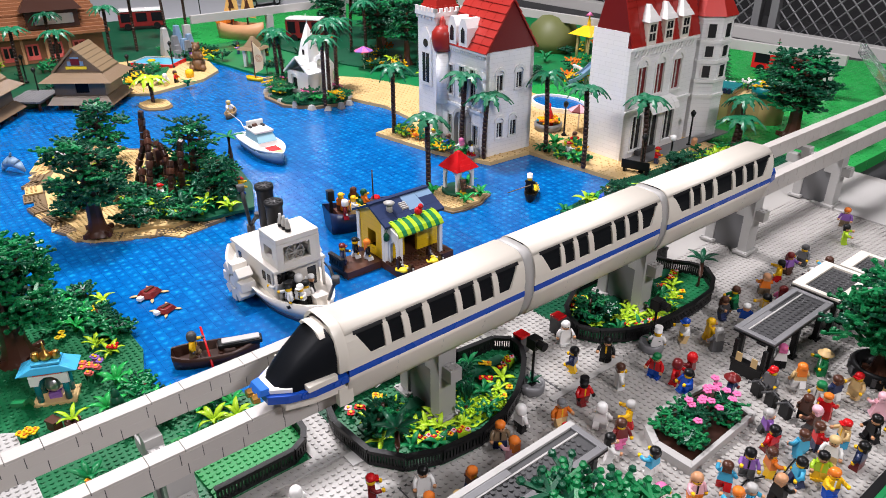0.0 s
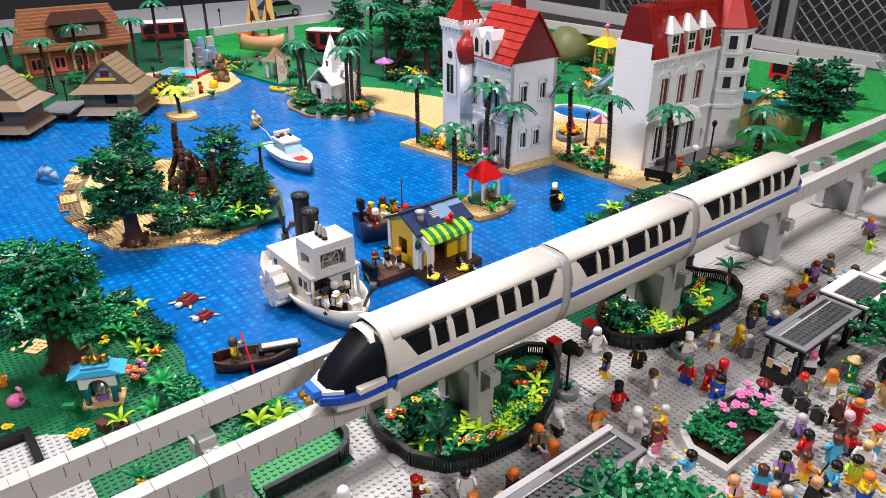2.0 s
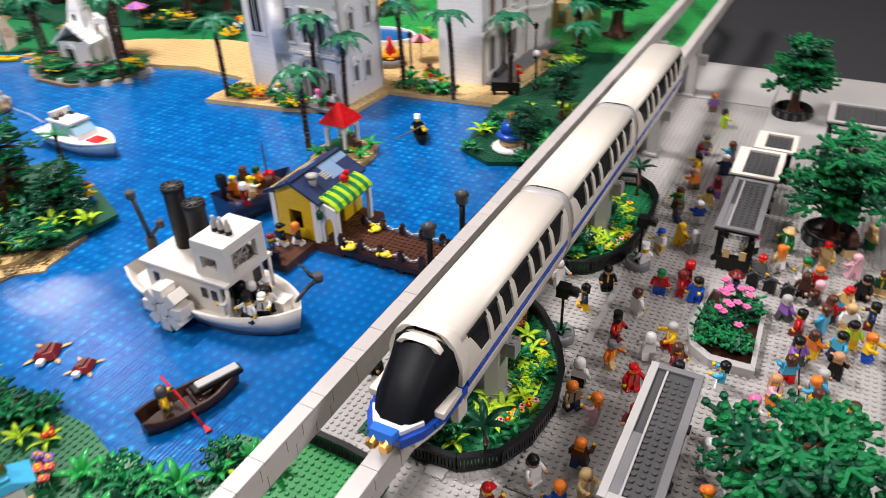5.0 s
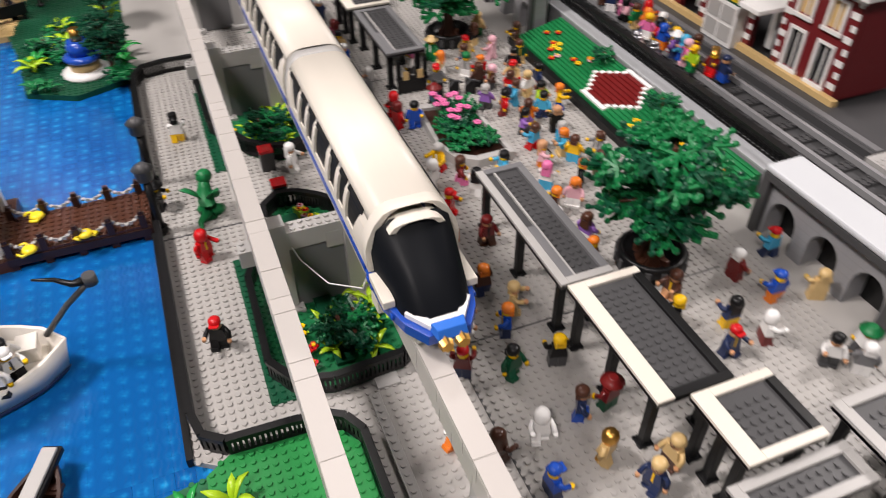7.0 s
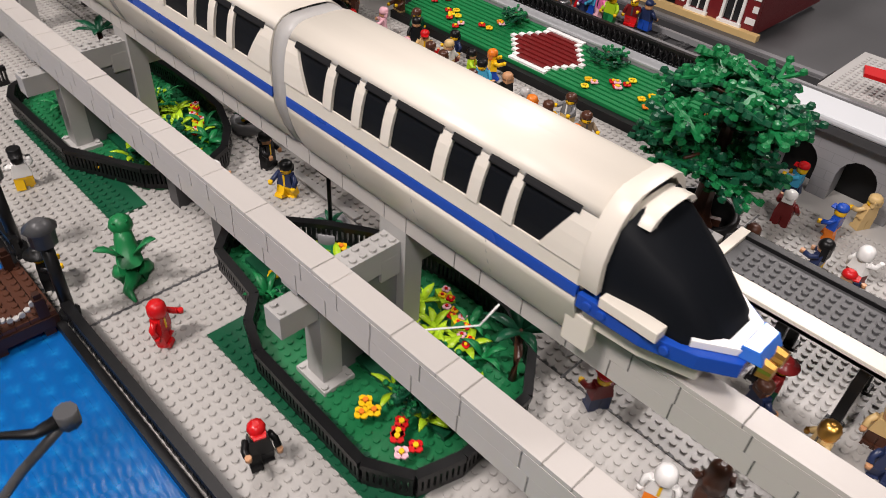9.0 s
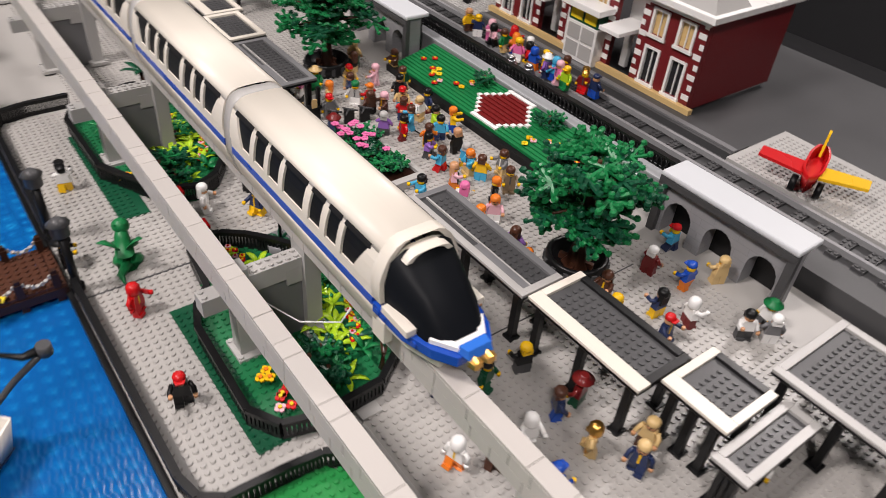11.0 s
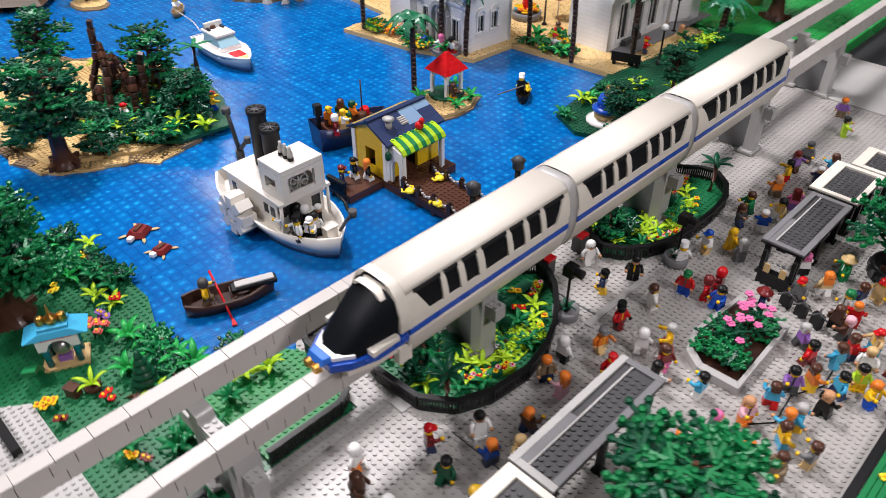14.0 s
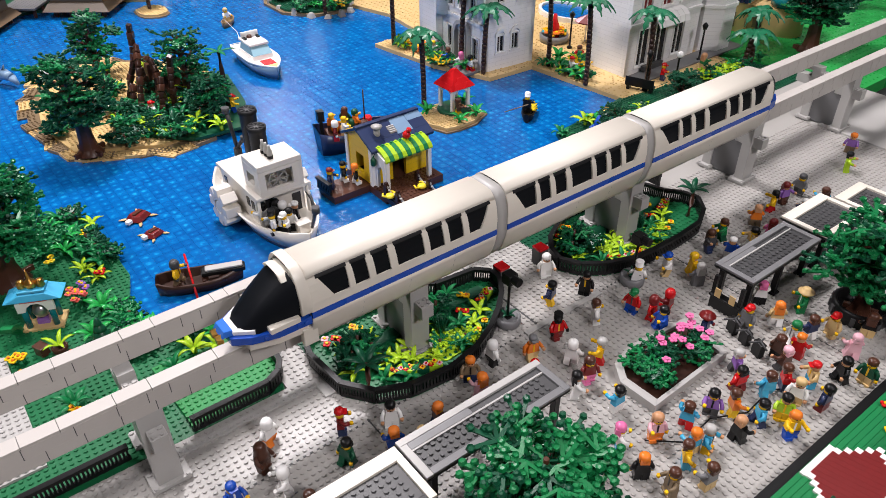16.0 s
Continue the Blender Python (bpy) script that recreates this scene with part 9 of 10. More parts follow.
for k in range(9):
    bush("fort_flowers", "white and lime flower clump behind the fort", -70 + k * 2.6, 222 + R.uniform(-3, 3), 0.3, [R.choice((WHITE, LIME, WHITE)), GREEN], 8, 2.2, 8 + R.uniform(0, 2.5), size=1.2)
tree("lawn_tree", "broad green tree with a brown trunk on the lawn", -35, 208, 0.3, 25, 11, 190, [DGREEN, GREEN, DGREEN], BROWN, 2.0, seed=51, levels=5, size=1.35)
for x, y, h in ((-88, 252, 20), (-76, 272, 17), (-212, 210, 30), (-232, 216, 26)):
    t = thing("conifer", "dark green tiered conifer on the lawn", "tree", x, y, 0.3, group="lawn conifers")
    bm = B()
    cyl(bm, 0, 0, 0, h, 0.6, 0.2, n=7)
    part("trunk", bm, BROWN, t)
    n = int(h / 1.5)
    for k in range(n):
        r0 = 0.26 * h * (1 - k / n) + 0.4
        bm = B()
        for q in range(11):
            leaf_blade(bm, Matrix.Translation((0, 0, 2 + k * (h - 2) / n)) @ pose(0, 0, 0, 0, 14, q * 360 / 11 + k * 17), r0, 1.3, 0.2)
        part("tier", bm, DGREEN if k % 2 else GREEN, t, kind="stuff")


def railcar(x, y, rz, mat, label, L=24, W=7, Hh=9):
    t = thing("railcar", label, "vehicle", x, y, 0.3, rz)
    bm = B()
    box(bm, -L / 2, -W / 2, 1.5, L / 2, W / 2, Hh)
    part("body", bm, mat, t, bevel=0.3)
    bm = B()
    box(bm, -L / 2 + 0.5, -W / 2 - 0.3, Hh, L / 2 - 0.5, W / 2 + 0.3, Hh + 0.8)
    part("roof", bm, WHITE, t, bevel=0.15)
    for k in range(3):
        xa = -L / 2 + 1.2 + k * L / 3
        bm = B()
        box(bm, xa, -W / 2 - 0.12, 4, xa + L / 3 - 2.2, -W / 2 - 0.02, Hh - 0.8)
        part("window", bm, GLASSY, t)
        bm = B()
        box(bm, xa, W / 2 + 0.02, 4, xa + L / 3 - 2.2, W / 2 + 0.12, Hh - 0.8)
        part("window", bm, GLASSY, t)
    for sx in (-L / 2 + 4, L / 2 - 4):
        for sy in (-W / 2, W / 2):
            bm = B()
            cyl(bm, 0, 0, -0.5, 0.5, 1.7, n=14, m=Matrix.Translation((sx, sy, 1.7)) @ pose(0, 0, 0, 90, 0, 0))
            part("wheel", bm, BLACK, t)


railcar(-82, 294, 8, RED, "red railcar with white roof behind the lawn")
railcar(-306, 112, 70, DRED, "red bus with large windows near the lodge", 22)
railcar(-244, 163, 40, DRED, "red delivery truck at the back lawn", 18, 7, 10)

# ---- church islet ----
cpt = [(-20, -8), (-10, -13), (4, -13), (13, -6), (16, 6), (10, 14), (-2, 16), (-14, 12), (-22, 4)]
islet("church_islet", -165, 111, cpt, "planted islet with grey rocks round the chapel", DGREEN, 0.8)
ch = thing("chapel", "white chapel with a pointed steeple on the islet", "church", -169.5, 115, 0.8, 12)
ch.scale = (0.9, 0.9, 0.88)
bm = B()
wall_slab(bm, 12, 9, 1, [(2.5, 1.5, 5.5, 6.5)], 0, Matrix.Translation((-6, -7, 0)))
box(bm, -6, -6, 0, -5, 7, 9)
box(bm, 5, -6, 0, 6, 7, 9)
box(bm, -5, 6, 0, 5, 7, 9)
part("wall", bm, WHITE, ch)
bm = B()
box(bm, -3.5, -6.2, 1.5, -0.5, -6.1, 6.5)
part("door", bm, DARKGLASS, ch)
bm = B()
arch_hood(bm, -2, 6.4, 2.2, -0.5, -0.02, 0.6, 0, Matrix.Translation((0, -7, 0)))
part("door_hood", bm, WHITE, ch)
for s in (-1, 1):
    for k in range(4):
        bm = B()
        u0, u1 = k / 4, (k + 1) / 4
        prism(bm, [(s * (7.4 - 7.4 * u0), 8.4 + 6.5 * u0 + 0.5), (s * (7.4 - 7.4 * u1), 8.4 + 6.5 * u1 + 0.3), (s * (7.4 - 7.4 * u1), 8.2 + 6.5 * u1 - 0.3), (s * (7.4 - 7.4 * u0), 8.2 + 6.5 * u0 - 0.3)], -7.8, 7.8, 0, UP)
        part("roof_course", bm, WHITE, ch)
bm = B()
prism(bm, [(-3.4, -3.4), (3.4, -3.4), (3.4, 3.4), (-3.4, 3.4)], 12, 18.5, 0, None, [(-2.3, -2.3), (2.3, -2.3), (2.3, 2.3), (-2.3, 2.3)])
prism(bm, [(-2.4, -2.4), (2.4, -2.4), (2.4, 2.4), (-2.4, 2.4)], 18.5, 27, 0, None, [(-0.3, -0.3), (0.3, -0.3), (0.3, 0.3), (-0.3, 0.3)])
cyl(bm, 0, 0, 27, 31, 0.2, 0.05, n=6)
part("steeple", bm, WHITE, ch)
bm = B()
box(bm, -0.5, -3.1, 14.5, 0.5, -2.85, 17.2)
part("belfry_window", bm, DARKGLASS, ch)
bm = B()
for q in range(7):
    a = math.pi * q / 6
    box(bm, 7.5 + 3 * math.cos(a) - 0.8, -1, 12 + 3 * math.sin(a) - 0.8, 7.5 + 3 * math.cos(a) + 0.8, 1, 12 + 3 * math.sin(a) + 0.8)
box(bm, 9.6, -1, 0, 11.2, 1, 12)
part("bell_arch", bm, WHITE, ch)
for x, y, h in ((-182, 109, 20), (-185, 113, 17), (-157, 114, 26), (-164, 122, 25), (-168, 125, 22), (-151, 108, 23), (-232, 36, 20), (-250, 53, 21), (-236, 70, 24), (-262, 90, 26), (-276, 110, 28), (-272, 118, 28), (-254, 30, 22), (-196, 160, 24), (-213, 165, 25), (-226, 48, 19)):
    palm(x, y, h, rz=R.uniform(0, 360), mat=R.choice((FROND, DGREEN, FROND)))
for k in range(44):
    a, u = R.uniform(0, 6.28), R.uniform(0.45, 0.98)
    x, y = -168 + 19 * u * math.cos(a), 112 + 12 * u * math.sin(a)
    if abs(x + 169.5) < 7.5 and abs(y - 115) < 8:
        continue
    if R.random() < 0.4:
        fan_plant("islet_plant", "green fan-leaf plant on the chapel islet", x, y, 0.8, R.choice((GREEN, DGREEN, BGREEN)), R.uniform(1.3, 2.0), 5, 0.9)
    else:
        bush("islet_shrub", "dense shrub with blossoms on the chapel islet", x, y, 0.8, [GREEN, R.choice((DGREEN, DGREEN, YEL, PINK))], 9, 3, R.uniform(1.8, 4), size=1.05)
for k in range(16):
    a = k * 0.393 + 0.1
    bm = B()
    prism(bm, [(-1.4, -1), (1.2, -1.3), (1.6, 0.9), (-0.9, 1.2)], 0, R.uniform(1.2, 2.4), 0, None, [(-0.8, -0.5), (0.7, -0.7), (0.9, 0.4), (-0.5, 0.7)])
    solo("shore_rock", bm, R.choice((LGREY, MGREY)), "grey rock on the islet shore", "rock", -167 + 18.5 * math.cos(a), 111.5 + 12.5 * math.sin(a), -0.8, k * 40, "islet rocks", bevel=0.15)

# ---- huts on stilts, lodge and the west shore ----


def hut(x, y, rz, k):
    t = thing("stilt_hut", "dark tan brick hut on stilts with stepped roof", "hut", x, y, -0.8, rz, "huts on stilts")
    t.scale = (1.02, 1.0, 0.95)
    for sx in (-8, -2.7, 2.7, 8):
        for sy in (-7, 7):
            bm = B()
            cyl(bm, sx, sy, -0.5, 3, 0.8, n=9)
            part("stilt", bm, BROWN, t)
    bm = B()
    prism(bm, [(-11, -10), (11, -10), (11, 10), (-11, 10)], 2.4, 5.2, 0, None, [(-9, -8), (9, -8), (9, 8), (-9, 8)])
    part("deck_skirt", bm, HUTTAN, t)
    bm = B()
    wall_slab(bm, 17, 6, 1, [(7, 1, 11.5, 5)], 0, Matrix.Translation((-8.5, -7.5, 5.2)))
    part("front_wall", bm, HUTTAN, t)
    for b in ((-8.5, -6.5, 5.2, -7.5, 7.5, 11.2), (7.5, -6.5, 5.2, 8.5, 7.5, 11.2), (-7.5, 6.5, 5.2, 7.5, 7.5, 11.2)):
        bm = B()
        box(bm, *b)
        part("wall", bm, HUTTAN, t)
    bm = B()
    box(bm, -1.5, -7, 6.2, 3, -6.9, 10.2)
    part("window", bm, GLASSY, t)
    bm = B()
    prism(bm, [(-12, -11), (12, -11), (12, 11), (-12, 11)], 10.6, 13.4, 0, None, [(-8, -7.4), (8, -7.4), (8, 7.4), (-8, 7.4)])
    part("lower_roof", bm, HUTTAN, t, bevel=0.1)
    for q in range(6):
        u, v = q / 6, (q + 1) / 6
        for s in (-1, 1):
            bm = B()
            prism(bm, [(s * (8.4 * (1 - u)), 13.4 + 8.6 * u + 0.5), (s * 8.4 * (1 - v), 13.4 + 8.6 * v + 0.3), (s * 8.4 * (1 - v), 13.2 + 8.6 * v - 0.4), (s * 8.4 * (1 - u), 13.2 + 8.6 * u - 0.4)], -7.2, 7.2, 0, UP)
            part("roof_course", bm, DTAN, t)
    bm = B()
    prism(bm, [(-7.4, 13.4), (7.4, 13.4), (0, 21)], 6.0, 6.6, 0, UP)
    part("gable", bm, HUTTAN, t)
    for (xa, za, xb, zb, mt) in ((-1.4, 16.2, 1.4, 18.2, DRED), (-2.6, 15.8, -1.5, 17.4, LBLUE), (1.5, 15.8, 2.6, 17.4, LBLUE), (-1.4, 18.3, 1.4, 18.9, LBLUE), (-3.4, 14.6, 3.4, 15.6, BYEL)):
        bm = B()
        box(bm, xa, -6.85, za, xb, -6.62, zb)
        part("emblem_tile", bm, mt, t)


hut(-198.5, 14, 52, 0)
hut(-199.5, 48.5, 52, 1)
t = thing("hut_jetty", "grey plank jetty beside the huts", "jetty", -207, 33, -0.8, 52)
for k in range(9):
    bm = B()
    box(bm, k * 1.3 - 6, -8, 3, k * 1.3 - 4.85, 8, 3.6)
    part("plank", bm, MGREY, t)
for sy in (-6, 0, 6):
    bm = B()
    cyl(bm, -4, sy, -0.5, 3, 0.6, n=8)
    cyl(bm, 4, sy, -0.5, 3, 0.6, n=8)
    part("pile", bm, BROWN, t)
lo = thing("lodge", "brown lodge with stepped roof and red window bays", "lodge", -262, 36, 0.3, 82)
LL, LH = 38, 11
lh = [(k * 9 + 2.5, 1.5, k * 9 + 7.5, 8) for k in range(4)]
bm = B()
wall_slab(bm, LL + 4, LH, 1.2, lh)
part("front_wall", bm, LODGEBR, lo)
for i, h in enumerate(lh):
    w = new("window")
    w.parent = lo
    bm = B()
    for xa, xb, za, zb in ((h[0], h[0] + 0.7, h[1], h[3]), (h[2] - 0.7, h[2], h[1], h[3]), (h[0], h[2], h[3] - 0.8, h[3]), (h[0], h[2], h[1], h[1] + 1.6), (h[0] + 2.2, h[0] + 2.8, h[1], h[3])):
        box(bm, xa, -0.2, za, xb, 0.4, zb)
    part("frame", bm, CORAL, w)
    bm = B()
    box(bm, h[0], 0.5, h[1], h[2], 0.6, h[3])
    part("pane", bm, DARKGLASS if i != 3 else DRED, w)
    bm = B()
    box(bm, h[0] - 1.6, -0.8, 0, h[0] - 0.6, -0.02, LH)
    part("post", bm, NOUGAT, lo)
for k in range(12):
    bm = B()
    box(bm, -3 + k * 0.5, -3 + k * 1.5, LH + k * 1.25 - 0.3, LL + 7 - k * 0.5, 0.6 + k * 1.5, LH + k * 1.25 + 1.0)
    part("roof_course", bm, LODGEBR, lo, bevel=0.08)
bm = B()
box(bm, 0, 1.2, 0, LL + 4, 20, LH)
box(bm, 4, 6, LH, LL, 22, LH + 8)
part("body", bm, LODGEBR, lo)
bm = B()
box(bm, 14, -1, LH + 3, 34, 5, LH + 10)
prism(bm, [(12, -2.4), (36, -2.4), (36, 6), (12, 6)], LH + 10, LH + 14, 0, None, [(15, 4), (33, 4), (33, 6), (15, 6)])
part("attic", bm, DBROWN, lo)
bm = B()
box(bm, 17, -1.3, LH + 4.5, 32, -1.02, LH + 8.5)
part("sign_board", bm, SILVER, lo, "shiny silver sign board")
t = thing("splash_pool", "clear blue splash pool edged with red and grey", "pool", -237, 88, 0.3, 40)
bm = B()
box(bm, -9, -6, 0, 9, 6, 0.9)
part("water", bm, plastic("splash_water_plastic", (0.10, 0.42, 0.62), 0.08), t)
for xa, ya, xb, yb, mt in ((-9.8, -6.8, 9.8, -6.0, RED), (-9.8, 6.0, 9.8, 6.8, LGREY), (-9.8, -6, -9, 6, LGREY), (9, -6, 9.8, 6, RED)):
    bm = B()
    box(bm, xa, ya, 0, xb, yb, 1.3)
    part("kerb", bm, mt, t)
bm = B()
cyl(bm, -3, 0, 0.9, 1.5, 1.6, n=12)
part("float_ring", bm, YEL, t)
t = thing("grey_rocks", "grey brick-built rock pile above the splash pool", "rock", -244, 101, 0.3)
for k in range(9):
    bm = B()
    x, y = R.uniform(-6, 6), R.uniform(-4, 4)
    h = R.uniform(4, 13)
    prism(bm, [(x - 2.6, y - 2.4), (x + 2.6, y - 2), (x + 2.2, y + 2.4), (x - 2.4, y + 2)], 0, h, 0, None, [(x - 1.2, y - 1), (x + 1.4, y - 1), (x + 0.8, y + 1.2), (x - 1, y + 1)])
    part("rock", bm, R.choice((MGREY, LGREY, LBLUE)), t, bevel=0.2)
bm = B()  # a seated carved bear as one plain figure
for x, y, z, r in ((0, 0, 2.6, 2.8), (0, -0.2, 6.4, 2.2), (0, -0.6, 9.6, 1.7), (-1.1, -0.4, 11.0, 0.6), (1.1, -0.4, 11.0, 0.6), (-2.2, -1.8, 1.4, 1.3), (2.2, -1.8, 1.4, 1.3), (-1.9, -1.4, 6.0, 0.9), (1.9, -1.4, 6.0, 0.9), (0, -2.0, 9.2, 0.8)):
    lathe(bm, x, y, [(r * math.cos(a), z + r * math.sin(a)) for a in (-1.4, -0.9, -0.4, 0.1, 0.6, 1.1, 1.45)], 10)
solo("bear_statue", bm, plastic("bear_plastic", (0.16, 0.085, 0.04), 0.35), "dark tan seated bear statue on the sand", "statue", -218.7, 96.4, 0.3, 50)
bm = B()
lathe(bm, 0, 0, [(1.4, 0), (1.8, 1.4), (1.4, 2.8), (0.5, 3.2)], 10)
solo("yellow_tub", bm, YEL, "round yellow tub on the beach", "tub", -211.2, 88.7, 0.3)
islet("palm_islet", -185.3, 63.6, blob(7, 5.5, 14, 5), "small sand islet with one bright palm")
palm(-186.2, 63.6, 8, 0.35, -1.6, LIME, DBROWN)
figure(-204.2, 76.2, 0.35, "white/white/tan/h", 120, "beach visitors")
sb = thing("sail_raft", "small outrigger raft with a tan sail", "sail boat", -197, 108, -0.8, 25)
bm = B()
hull(bm, 8, 2.6, 1.4)
part("hull", bm, YEL, sb)
bm = B()
rod(bm, [(-3.5, 3.2, 0.4), (3.5, 3.2, 0.4)], 0.5, 7)
rod(bm, [(0, 0, 1.2), (0, 3.2, 0.8)], 0.25, 5)
part("outrigger", bm, TAN, sb)
bm = B()
rod(bm, [(0, 0, 1), (0.3, 0, 15.5)], 0.25, 6)
part("mast", bm, BROWN, sb)
bm = B()
prism(bm, [(0.4, 3), (4.4, 5), (5.2, 9), (3.6, 12.5), (0.6, 15)], -0.08, 0.08, 0, UP)
part("sail", bm, plastic("sailcloth_plastic", (0.75, 0.60, 0.38), 0.6), sb)
bm = B()
for r0 in (1.5, 0.9):
    for q in range(16):
        a0, a1 = q * math.pi / 8, (q + 1) * math.pi / 8
        prism(bm, [(2.8 + r0 * math.cos(a0), 9 + r0 * math.sin(a0)), (2.8 + r0 * math.cos(a1), 9 + r0 * math.sin(a1)), (2.8 + (r0 - 0.3) * math.cos(a1), 9 + (r0 - 0.3) * math.sin(a1)), (2.8 + (r0 - 0.3) * math.cos(a0), 9 + (r0 - 0.3) * math.sin(a0))], 0.09, 0.13, 0, UP)
part("spiral_mark", bm, NOUGAT, sb)
pv = thing("shore_pavilion", "white pavilion with tan hip roof on the shore", "pavilion", -214, 118, 0.3, 30)
for sx in (-2.6, 2.6):
    for sy in (-2.6, 2.6):
        bm = B()
        box(bm, sx - 0.7, sy - 0.7, 0, sx + 0.7, sy + 0.7, 7)
        part("pier", bm, WHITE, pv)
bm = B()
prism(bm, [(-5, -5), (5, -5), (5, 5), (-5, 5)], 7, 8, 0, None, [(-4, -4), (4, -4), (4, 4), (-4, 4)])
prism(bm, [(-3, -3), (3, -3), (3, 3), (-3, 3)], 8, 12, 0, None, [(-0.5, -0.5), (0.5, -0.5), (0.5, 0.5), (-0.5, 0.5)])
part("roof", bm, DTAN, pv, bevel=0.1)
sp = thing("sailing_ship", "tan and red sailing ship with printed sails", "ship", -262, 140, 0.3, 30)
bm = B()
hull(bm, 26, 8, 7)
part("hull", bm, NOUGAT, sp)
bm = B()
box(bm, -12, -3.4, 7, -6, 3.4, 11)
part("cabin", bm, ORANGE, sp, bevel=0.15)
for k, sx in enumerate((-5, 4)):
    bm = B()
    rod(bm, [(sx, 0, 5), (sx, 0, 27)], 0.45, 7)
    part("mast", bm, BROWN, sp)
    bm = B()
    prism(bm, [(sx - 4, 11), (sx + 5, 10), (sx + 3.4, 24), (sx + 1, 26)], -0.15, 0.15, 0, UP)
    part("sail", bm, plastic("gold_sailcloth", (0.72, 0.42, 0.13), 0.6), sp)
    bm = B()
    prism(bm, [(sx - 1, 14), (sx + 2.5, 14), (sx + 1, 19)], 0.16, 0.24, 0, UP)
    part("sail_mark", bm, BROWN, sp)
cr = thing("toy_car", "silver grey car parked on the road", "car", -336, 196, 0.0, 95)
bm = B()
prism(bm, [(-13, 1.6), (13, 1.6), (13.2, 4), (12, 6), (7.5, 6.8), (3.5, 10.6), (-6.5, 10.8), (-11.5, 7.2), (-13.2, 6.2)], -5, 5, 0, UP)
part("body", bm, SILVER, cr, bevel=0.6)
bm = B()
prism(bm, [(6.4, 7.2), (3.0, 10.0), (-6, 10.2), (-10, 7.4)], 5.02, 5.15, 0, UP)
prism(bm, [(6.4, 7.2), (3.0, 10.0), (-6, 10.2), (-10, 7.4)], -5.15, -5.02, 0, UP)
part("side_glass", bm, GLASSY, cr)
for sx in (-8, 8):
    for sy in (-4.6, 4.6):
        bm = B()
        cyl(bm, 0, 0, -0.9, 0.9, 2.4, n=16, m=Matrix.Translation((sx, sy, 2.4)) @ pose(0, 0, 0, 90, 0, 0))
        wh = part("wheel", bm, BLACK, cr)
        bm = B()
        cyl(bm, 0, 0, -1.0, 1.0, 1.3, n=12, m=Matrix.Translation((sx, sy, 2.4)) @ pose(0, 0, 0, 90, 0, 0))
        part("rim", bm, SILVER, wh)
for k in range(70):  # planting on the west shore
    x, y = R.choice(((R.uniform(-258, -205), R.uniform(20, 60)), (R.uniform(-256, -226), R.uniform(96, 112)), (R.uniform(-232, -198), R.uniform(68, 84)), (R.uniform(-262, -196), R.uniform(112, 150)), (R.uniform(-190, -150), R.uniform(150, 175))))
    q = R.random()
    if q < 0.3:
        fan_plant("shore_plant", "green fan-leaf plant on the west shore", x, y, 0.25, R.choice((GREEN, DGREEN, LIME)), R.uniform(1.4, 2.2), 5, 0.9)
    elif q < 0.9:
        bush("shore_shrub", "dense dark green shrub on the west shore", x, y, 0.25, [DGREEN, R.choice((GREEN, DGREEN, DGREEN, YEL))], 9, 3.4, R.uniform(1.8, 4.2), size=1.15)
    else:
        figure(x, y, 0.25, R.choice(("brown/red/black/r", "black/purple/navy/t", "red/white/blue/c", "black/black/brown/b")), None, "shore visitors")

# ---- dark grove behind the mansion and the garden slide ----
ground("grove_floor", [(-258, 152), (-236, 142), (-204, 146), (-166, 160), (-152, 176), (-160, 204), (-226, 222), (-262, 200)], -0.1, 0.62, DGREEN, "dark green planted ground of the grove", None)
for i, (x, y, h, s) in enumerate(((-182, 170, 27, 9), (-172, 179, 30, 10), (-200, 170, 24, 8), (-192, 188, 32, 11), (-214, 184, 30, 10), (-232, 190, 27, 9), (-206, 204, 34, 12), (-246, 178, 24, 8))):
    tree("grove_tree", "dark green leafy tree in the grove", x, y, 0.6, h, s, 110, [DGREEN, DGREEN, GREEN], BROWN, 1.3, seed=80 + i, levels=4, size=1.35)
for k in range(34):
    x, y = R.choice(((R.uniform(-250, -168), R.uniform(160, 178)), (R.uniform(-160, -122), R.uniform(206, 246)), (R.uniform(-150, -118), R.uniform(190, 206)), (R.uniform(-190, -150), R.uniform(236, 262))))
    q = R.random()
    if q < 0.35:
        fan_plant("grove_plant", "green fan-leaf plant under the trees", x, y, 0.6, R.choice((GREEN, DGREEN, LIME)), R.uniform(1.5, 2.4), 5, 0.9)
    elif q < 0.8:
        bush("grove_shrub", "leafy shrub with small blossoms in the back garden", x, y, 0.6, [R.choice((GREEN, DGREEN)), R.choice((DGREEN, YEL, LIME, ORANGE))], 10, 3.6, R.uniform(2, 4.4), size=1.2)
    elif y < 180:
        figure(x, y, 0.62, R.choice(("brown/red/black/r", "black/brown/navy/t", "black/black/brown/b", "brown/green/tan/h")), None, "grove visitors")
t = thing("pool_slide", "pale blue curved slide at the garden pool", "slide", -122, 199, 0.3, -35)
bm = B()
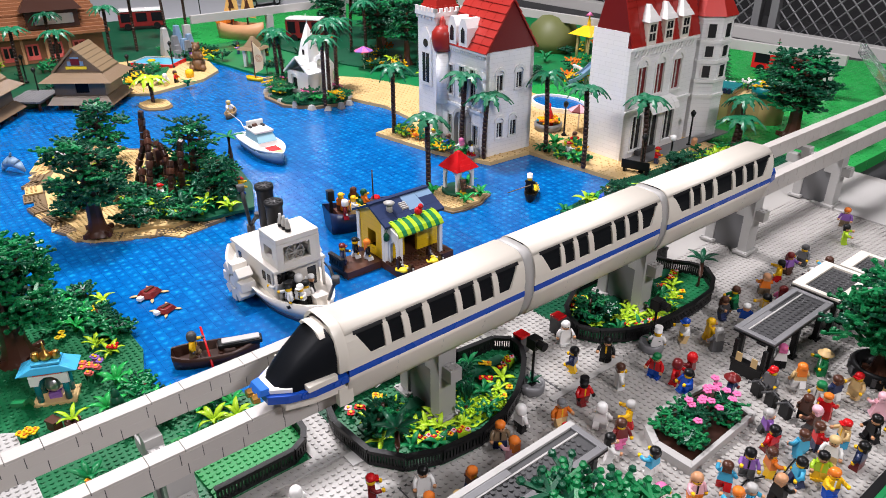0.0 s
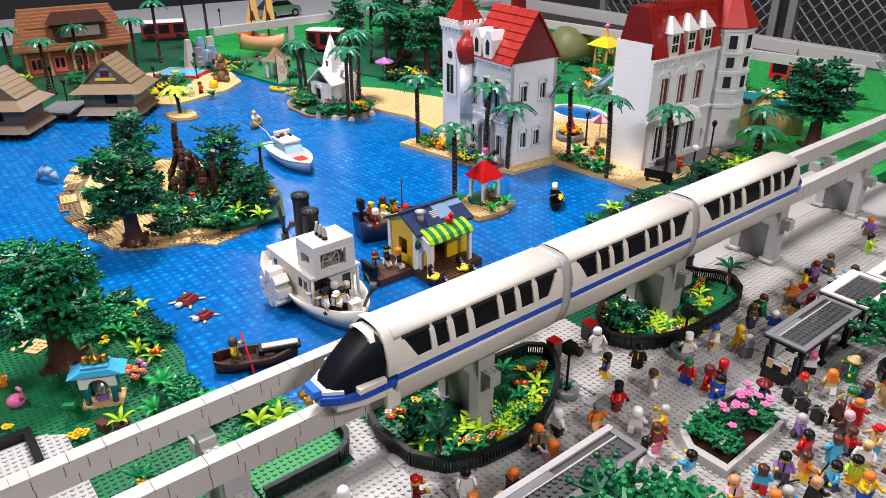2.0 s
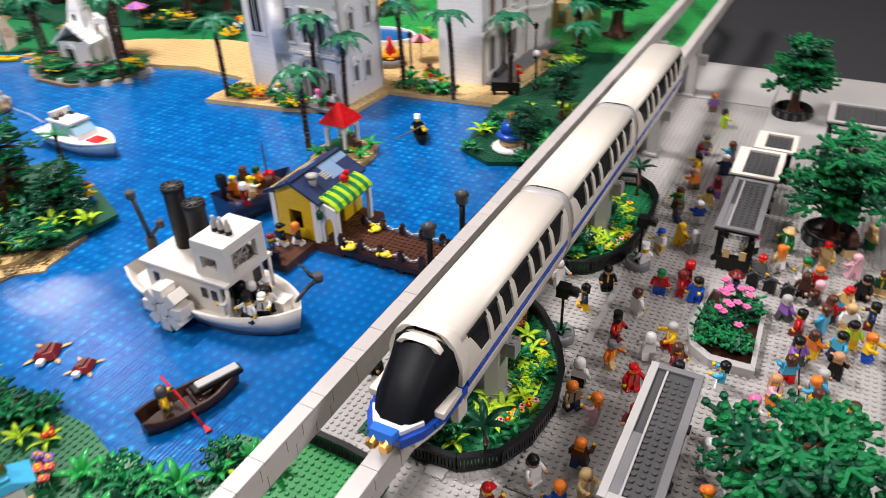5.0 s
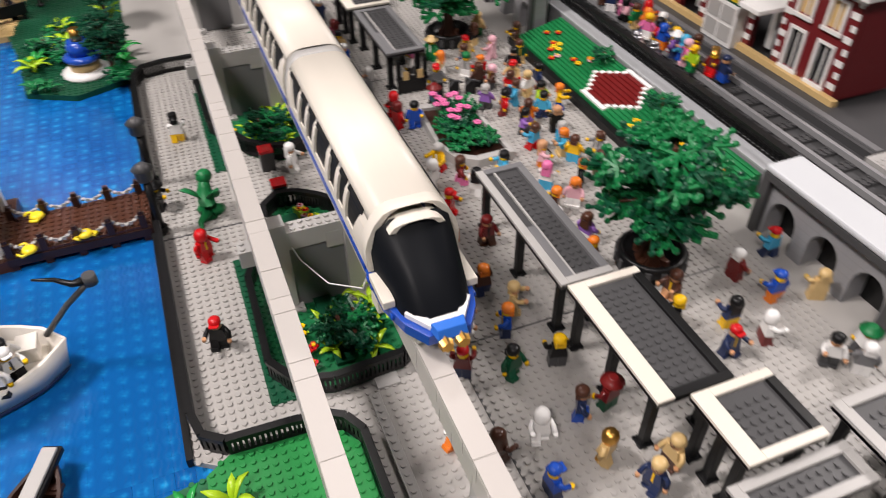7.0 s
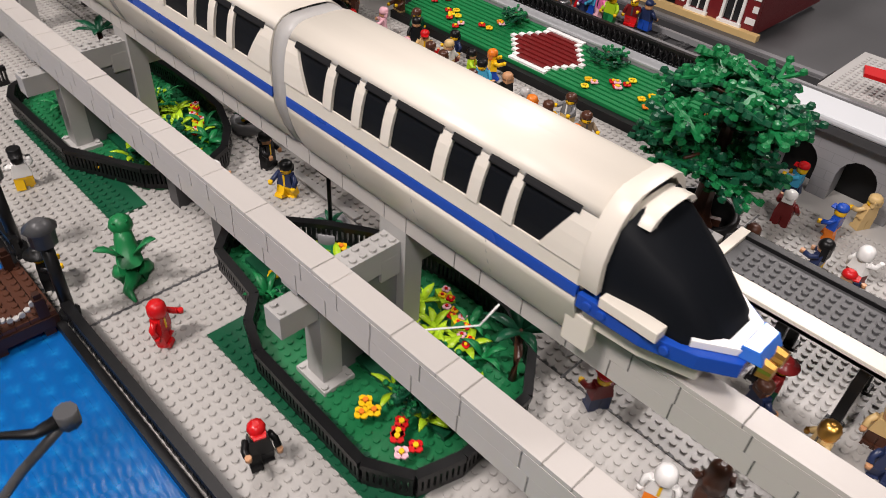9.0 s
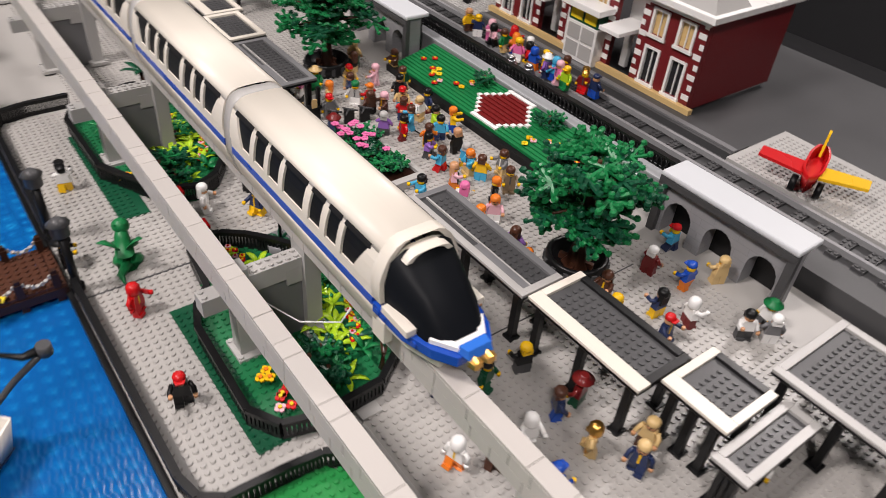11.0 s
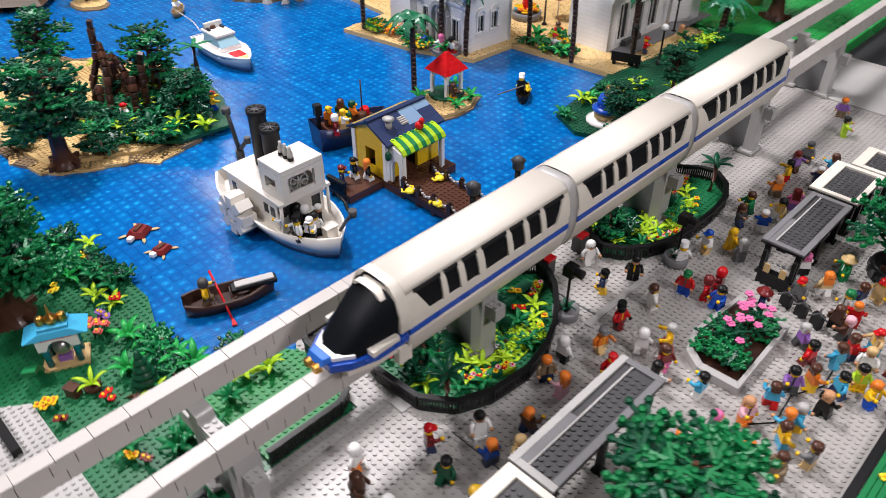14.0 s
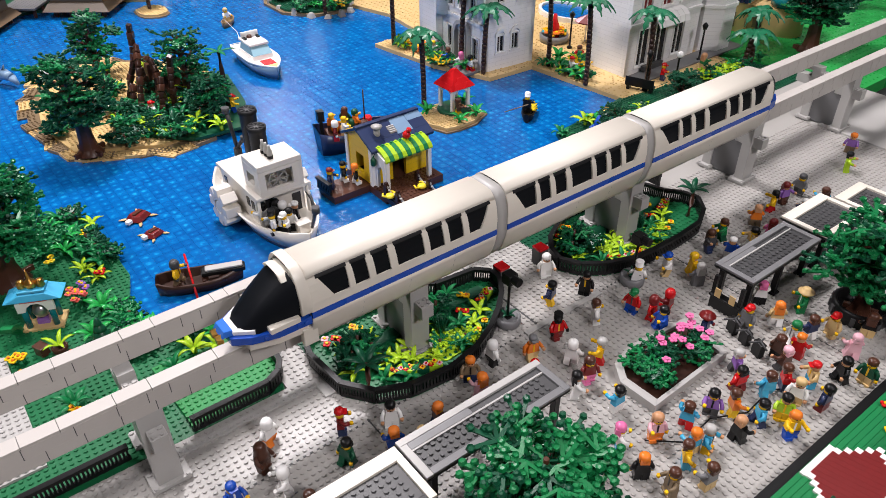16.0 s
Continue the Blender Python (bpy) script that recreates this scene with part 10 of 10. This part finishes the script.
for k in range(8):
    u0, u1 = k / 8, (k + 1) / 8
    za, zb = 1.2 + 11 * u0 ** 1.6, 1.2 + 11 * u1 ** 1.6
    mm2 = Matrix(((0, 0, 1, 0), (1, 0, 0, 0), (0, 1, 0, 0), (0, 0, 0, 1)))
    prism(bm, [(14 * u0, za), (14 * u1, zb), (14 * u1, zb + 0.5), (14 * u0, za + 0.5)], -2.2, 2.2, 0, mm2)
    for s in (-2.6, 2.2):
        prism(bm, [(14 * u0, za), (14 * u1, zb), (14 * u1, zb + 1.6), (14 * u0, za + 1.6)], s, s + 0.4, 0, mm2)
part("chute", bm, LBLUE, t)
for x, y, h in ((-1.8, 13, 11), (1.8, 13, 11), (0, 7, 4)):
    bm = B()
    cyl(bm, x, y, 0, h, 0.5, n=8)
    part("post", bm, LGREY, t)
bm = B()
prism(bm, [(-3, 0), (16, 0), (16, 5), (-3, 5)], 0, 1.6)
solo("garden_wall", bm, WHITE, "low white wall under the balustrade", "wall", -130, 212.4, 0.0, -20, bevel=0.1)

# ---- hall beyond the layout: lattice barrier and low grey wall ----
for x0, x1, y in ((-140, -20, 396), (-20, 100, 396), (-260, -140, 396)):
    t = thing("lattice_barrier", "grey metal barrier with a diamond lattice", "barrier", x0, y, -100, kind="structure")
    w, hb, hg = x1 - x0 - 4, 92, 150
    bm = B()
    box(bm, 0, -2, hb - 4, w, 2, hb)
    box(bm, 0, -2, hg, w, 2, hg + 4)
    box(bm, 0, -2, 0, 4, 2, hg)
    box(bm, w - 4, -2, 0, w, 2, hg)
    part("frame", bm, MGREY, t)
    bm = B()
    s = 7
    for k in range(-10, int(w // s) + 1):
        for d in (-1, 1):
            xa = k * s if d > 0 else k * s + (hg - hb)
            pa, pb = (xa, hb), (xa + d * (hg - hb), hg)
            if pa[0] > pb[0]:
                pa, pb = pb, pa
            if pb[0] <= 4 or pa[0] >= w - 4:
                continue
            f = (pb[1] - pa[1]) / (pb[0] - pa[0])
            if pa[0] < 4:
                pa = (4, pa[1] + f * (4 - pa[0]))
            if pb[0] > w - 4:
                pb = (w - 4, pb[1] - f * (pb[0] - (w - 4)))
            rod(bm, [(pa[0], 0, pa[1]), (pb[0], 0, pb[1])], 0.45, 4)
    part("lattice", bm, MGREY, t, kind="stuff")
bm = B()
box(bm, -420, 330, -3, -8, 336, 3)
solo("table_edge", bm, LGREY, "pale grey raised edge of the far layout", "edge", kind="structure", bevel=0.3)

# ---- near water tiles, each its own piece ----
bm = B()
q = 0.998
prism(bm, [(-q, -q), (q, -q), (q, q), (-q, q)], -0.3, 0.0, 0, None, [(-0.996, -0.996), (0.996, -0.996), (0.996, 0.996), (-0.996, 0.996)])
TILE = mesh_of("tile", bm, WATER)
for x, y in NEAR:
    ob = new("tile", TILE)
    ob.parent = water
    ob.matrix_basis = put(x, y, -0.8, 0, R.gauss(0, 0.12), R.gauss(0, 0.12))
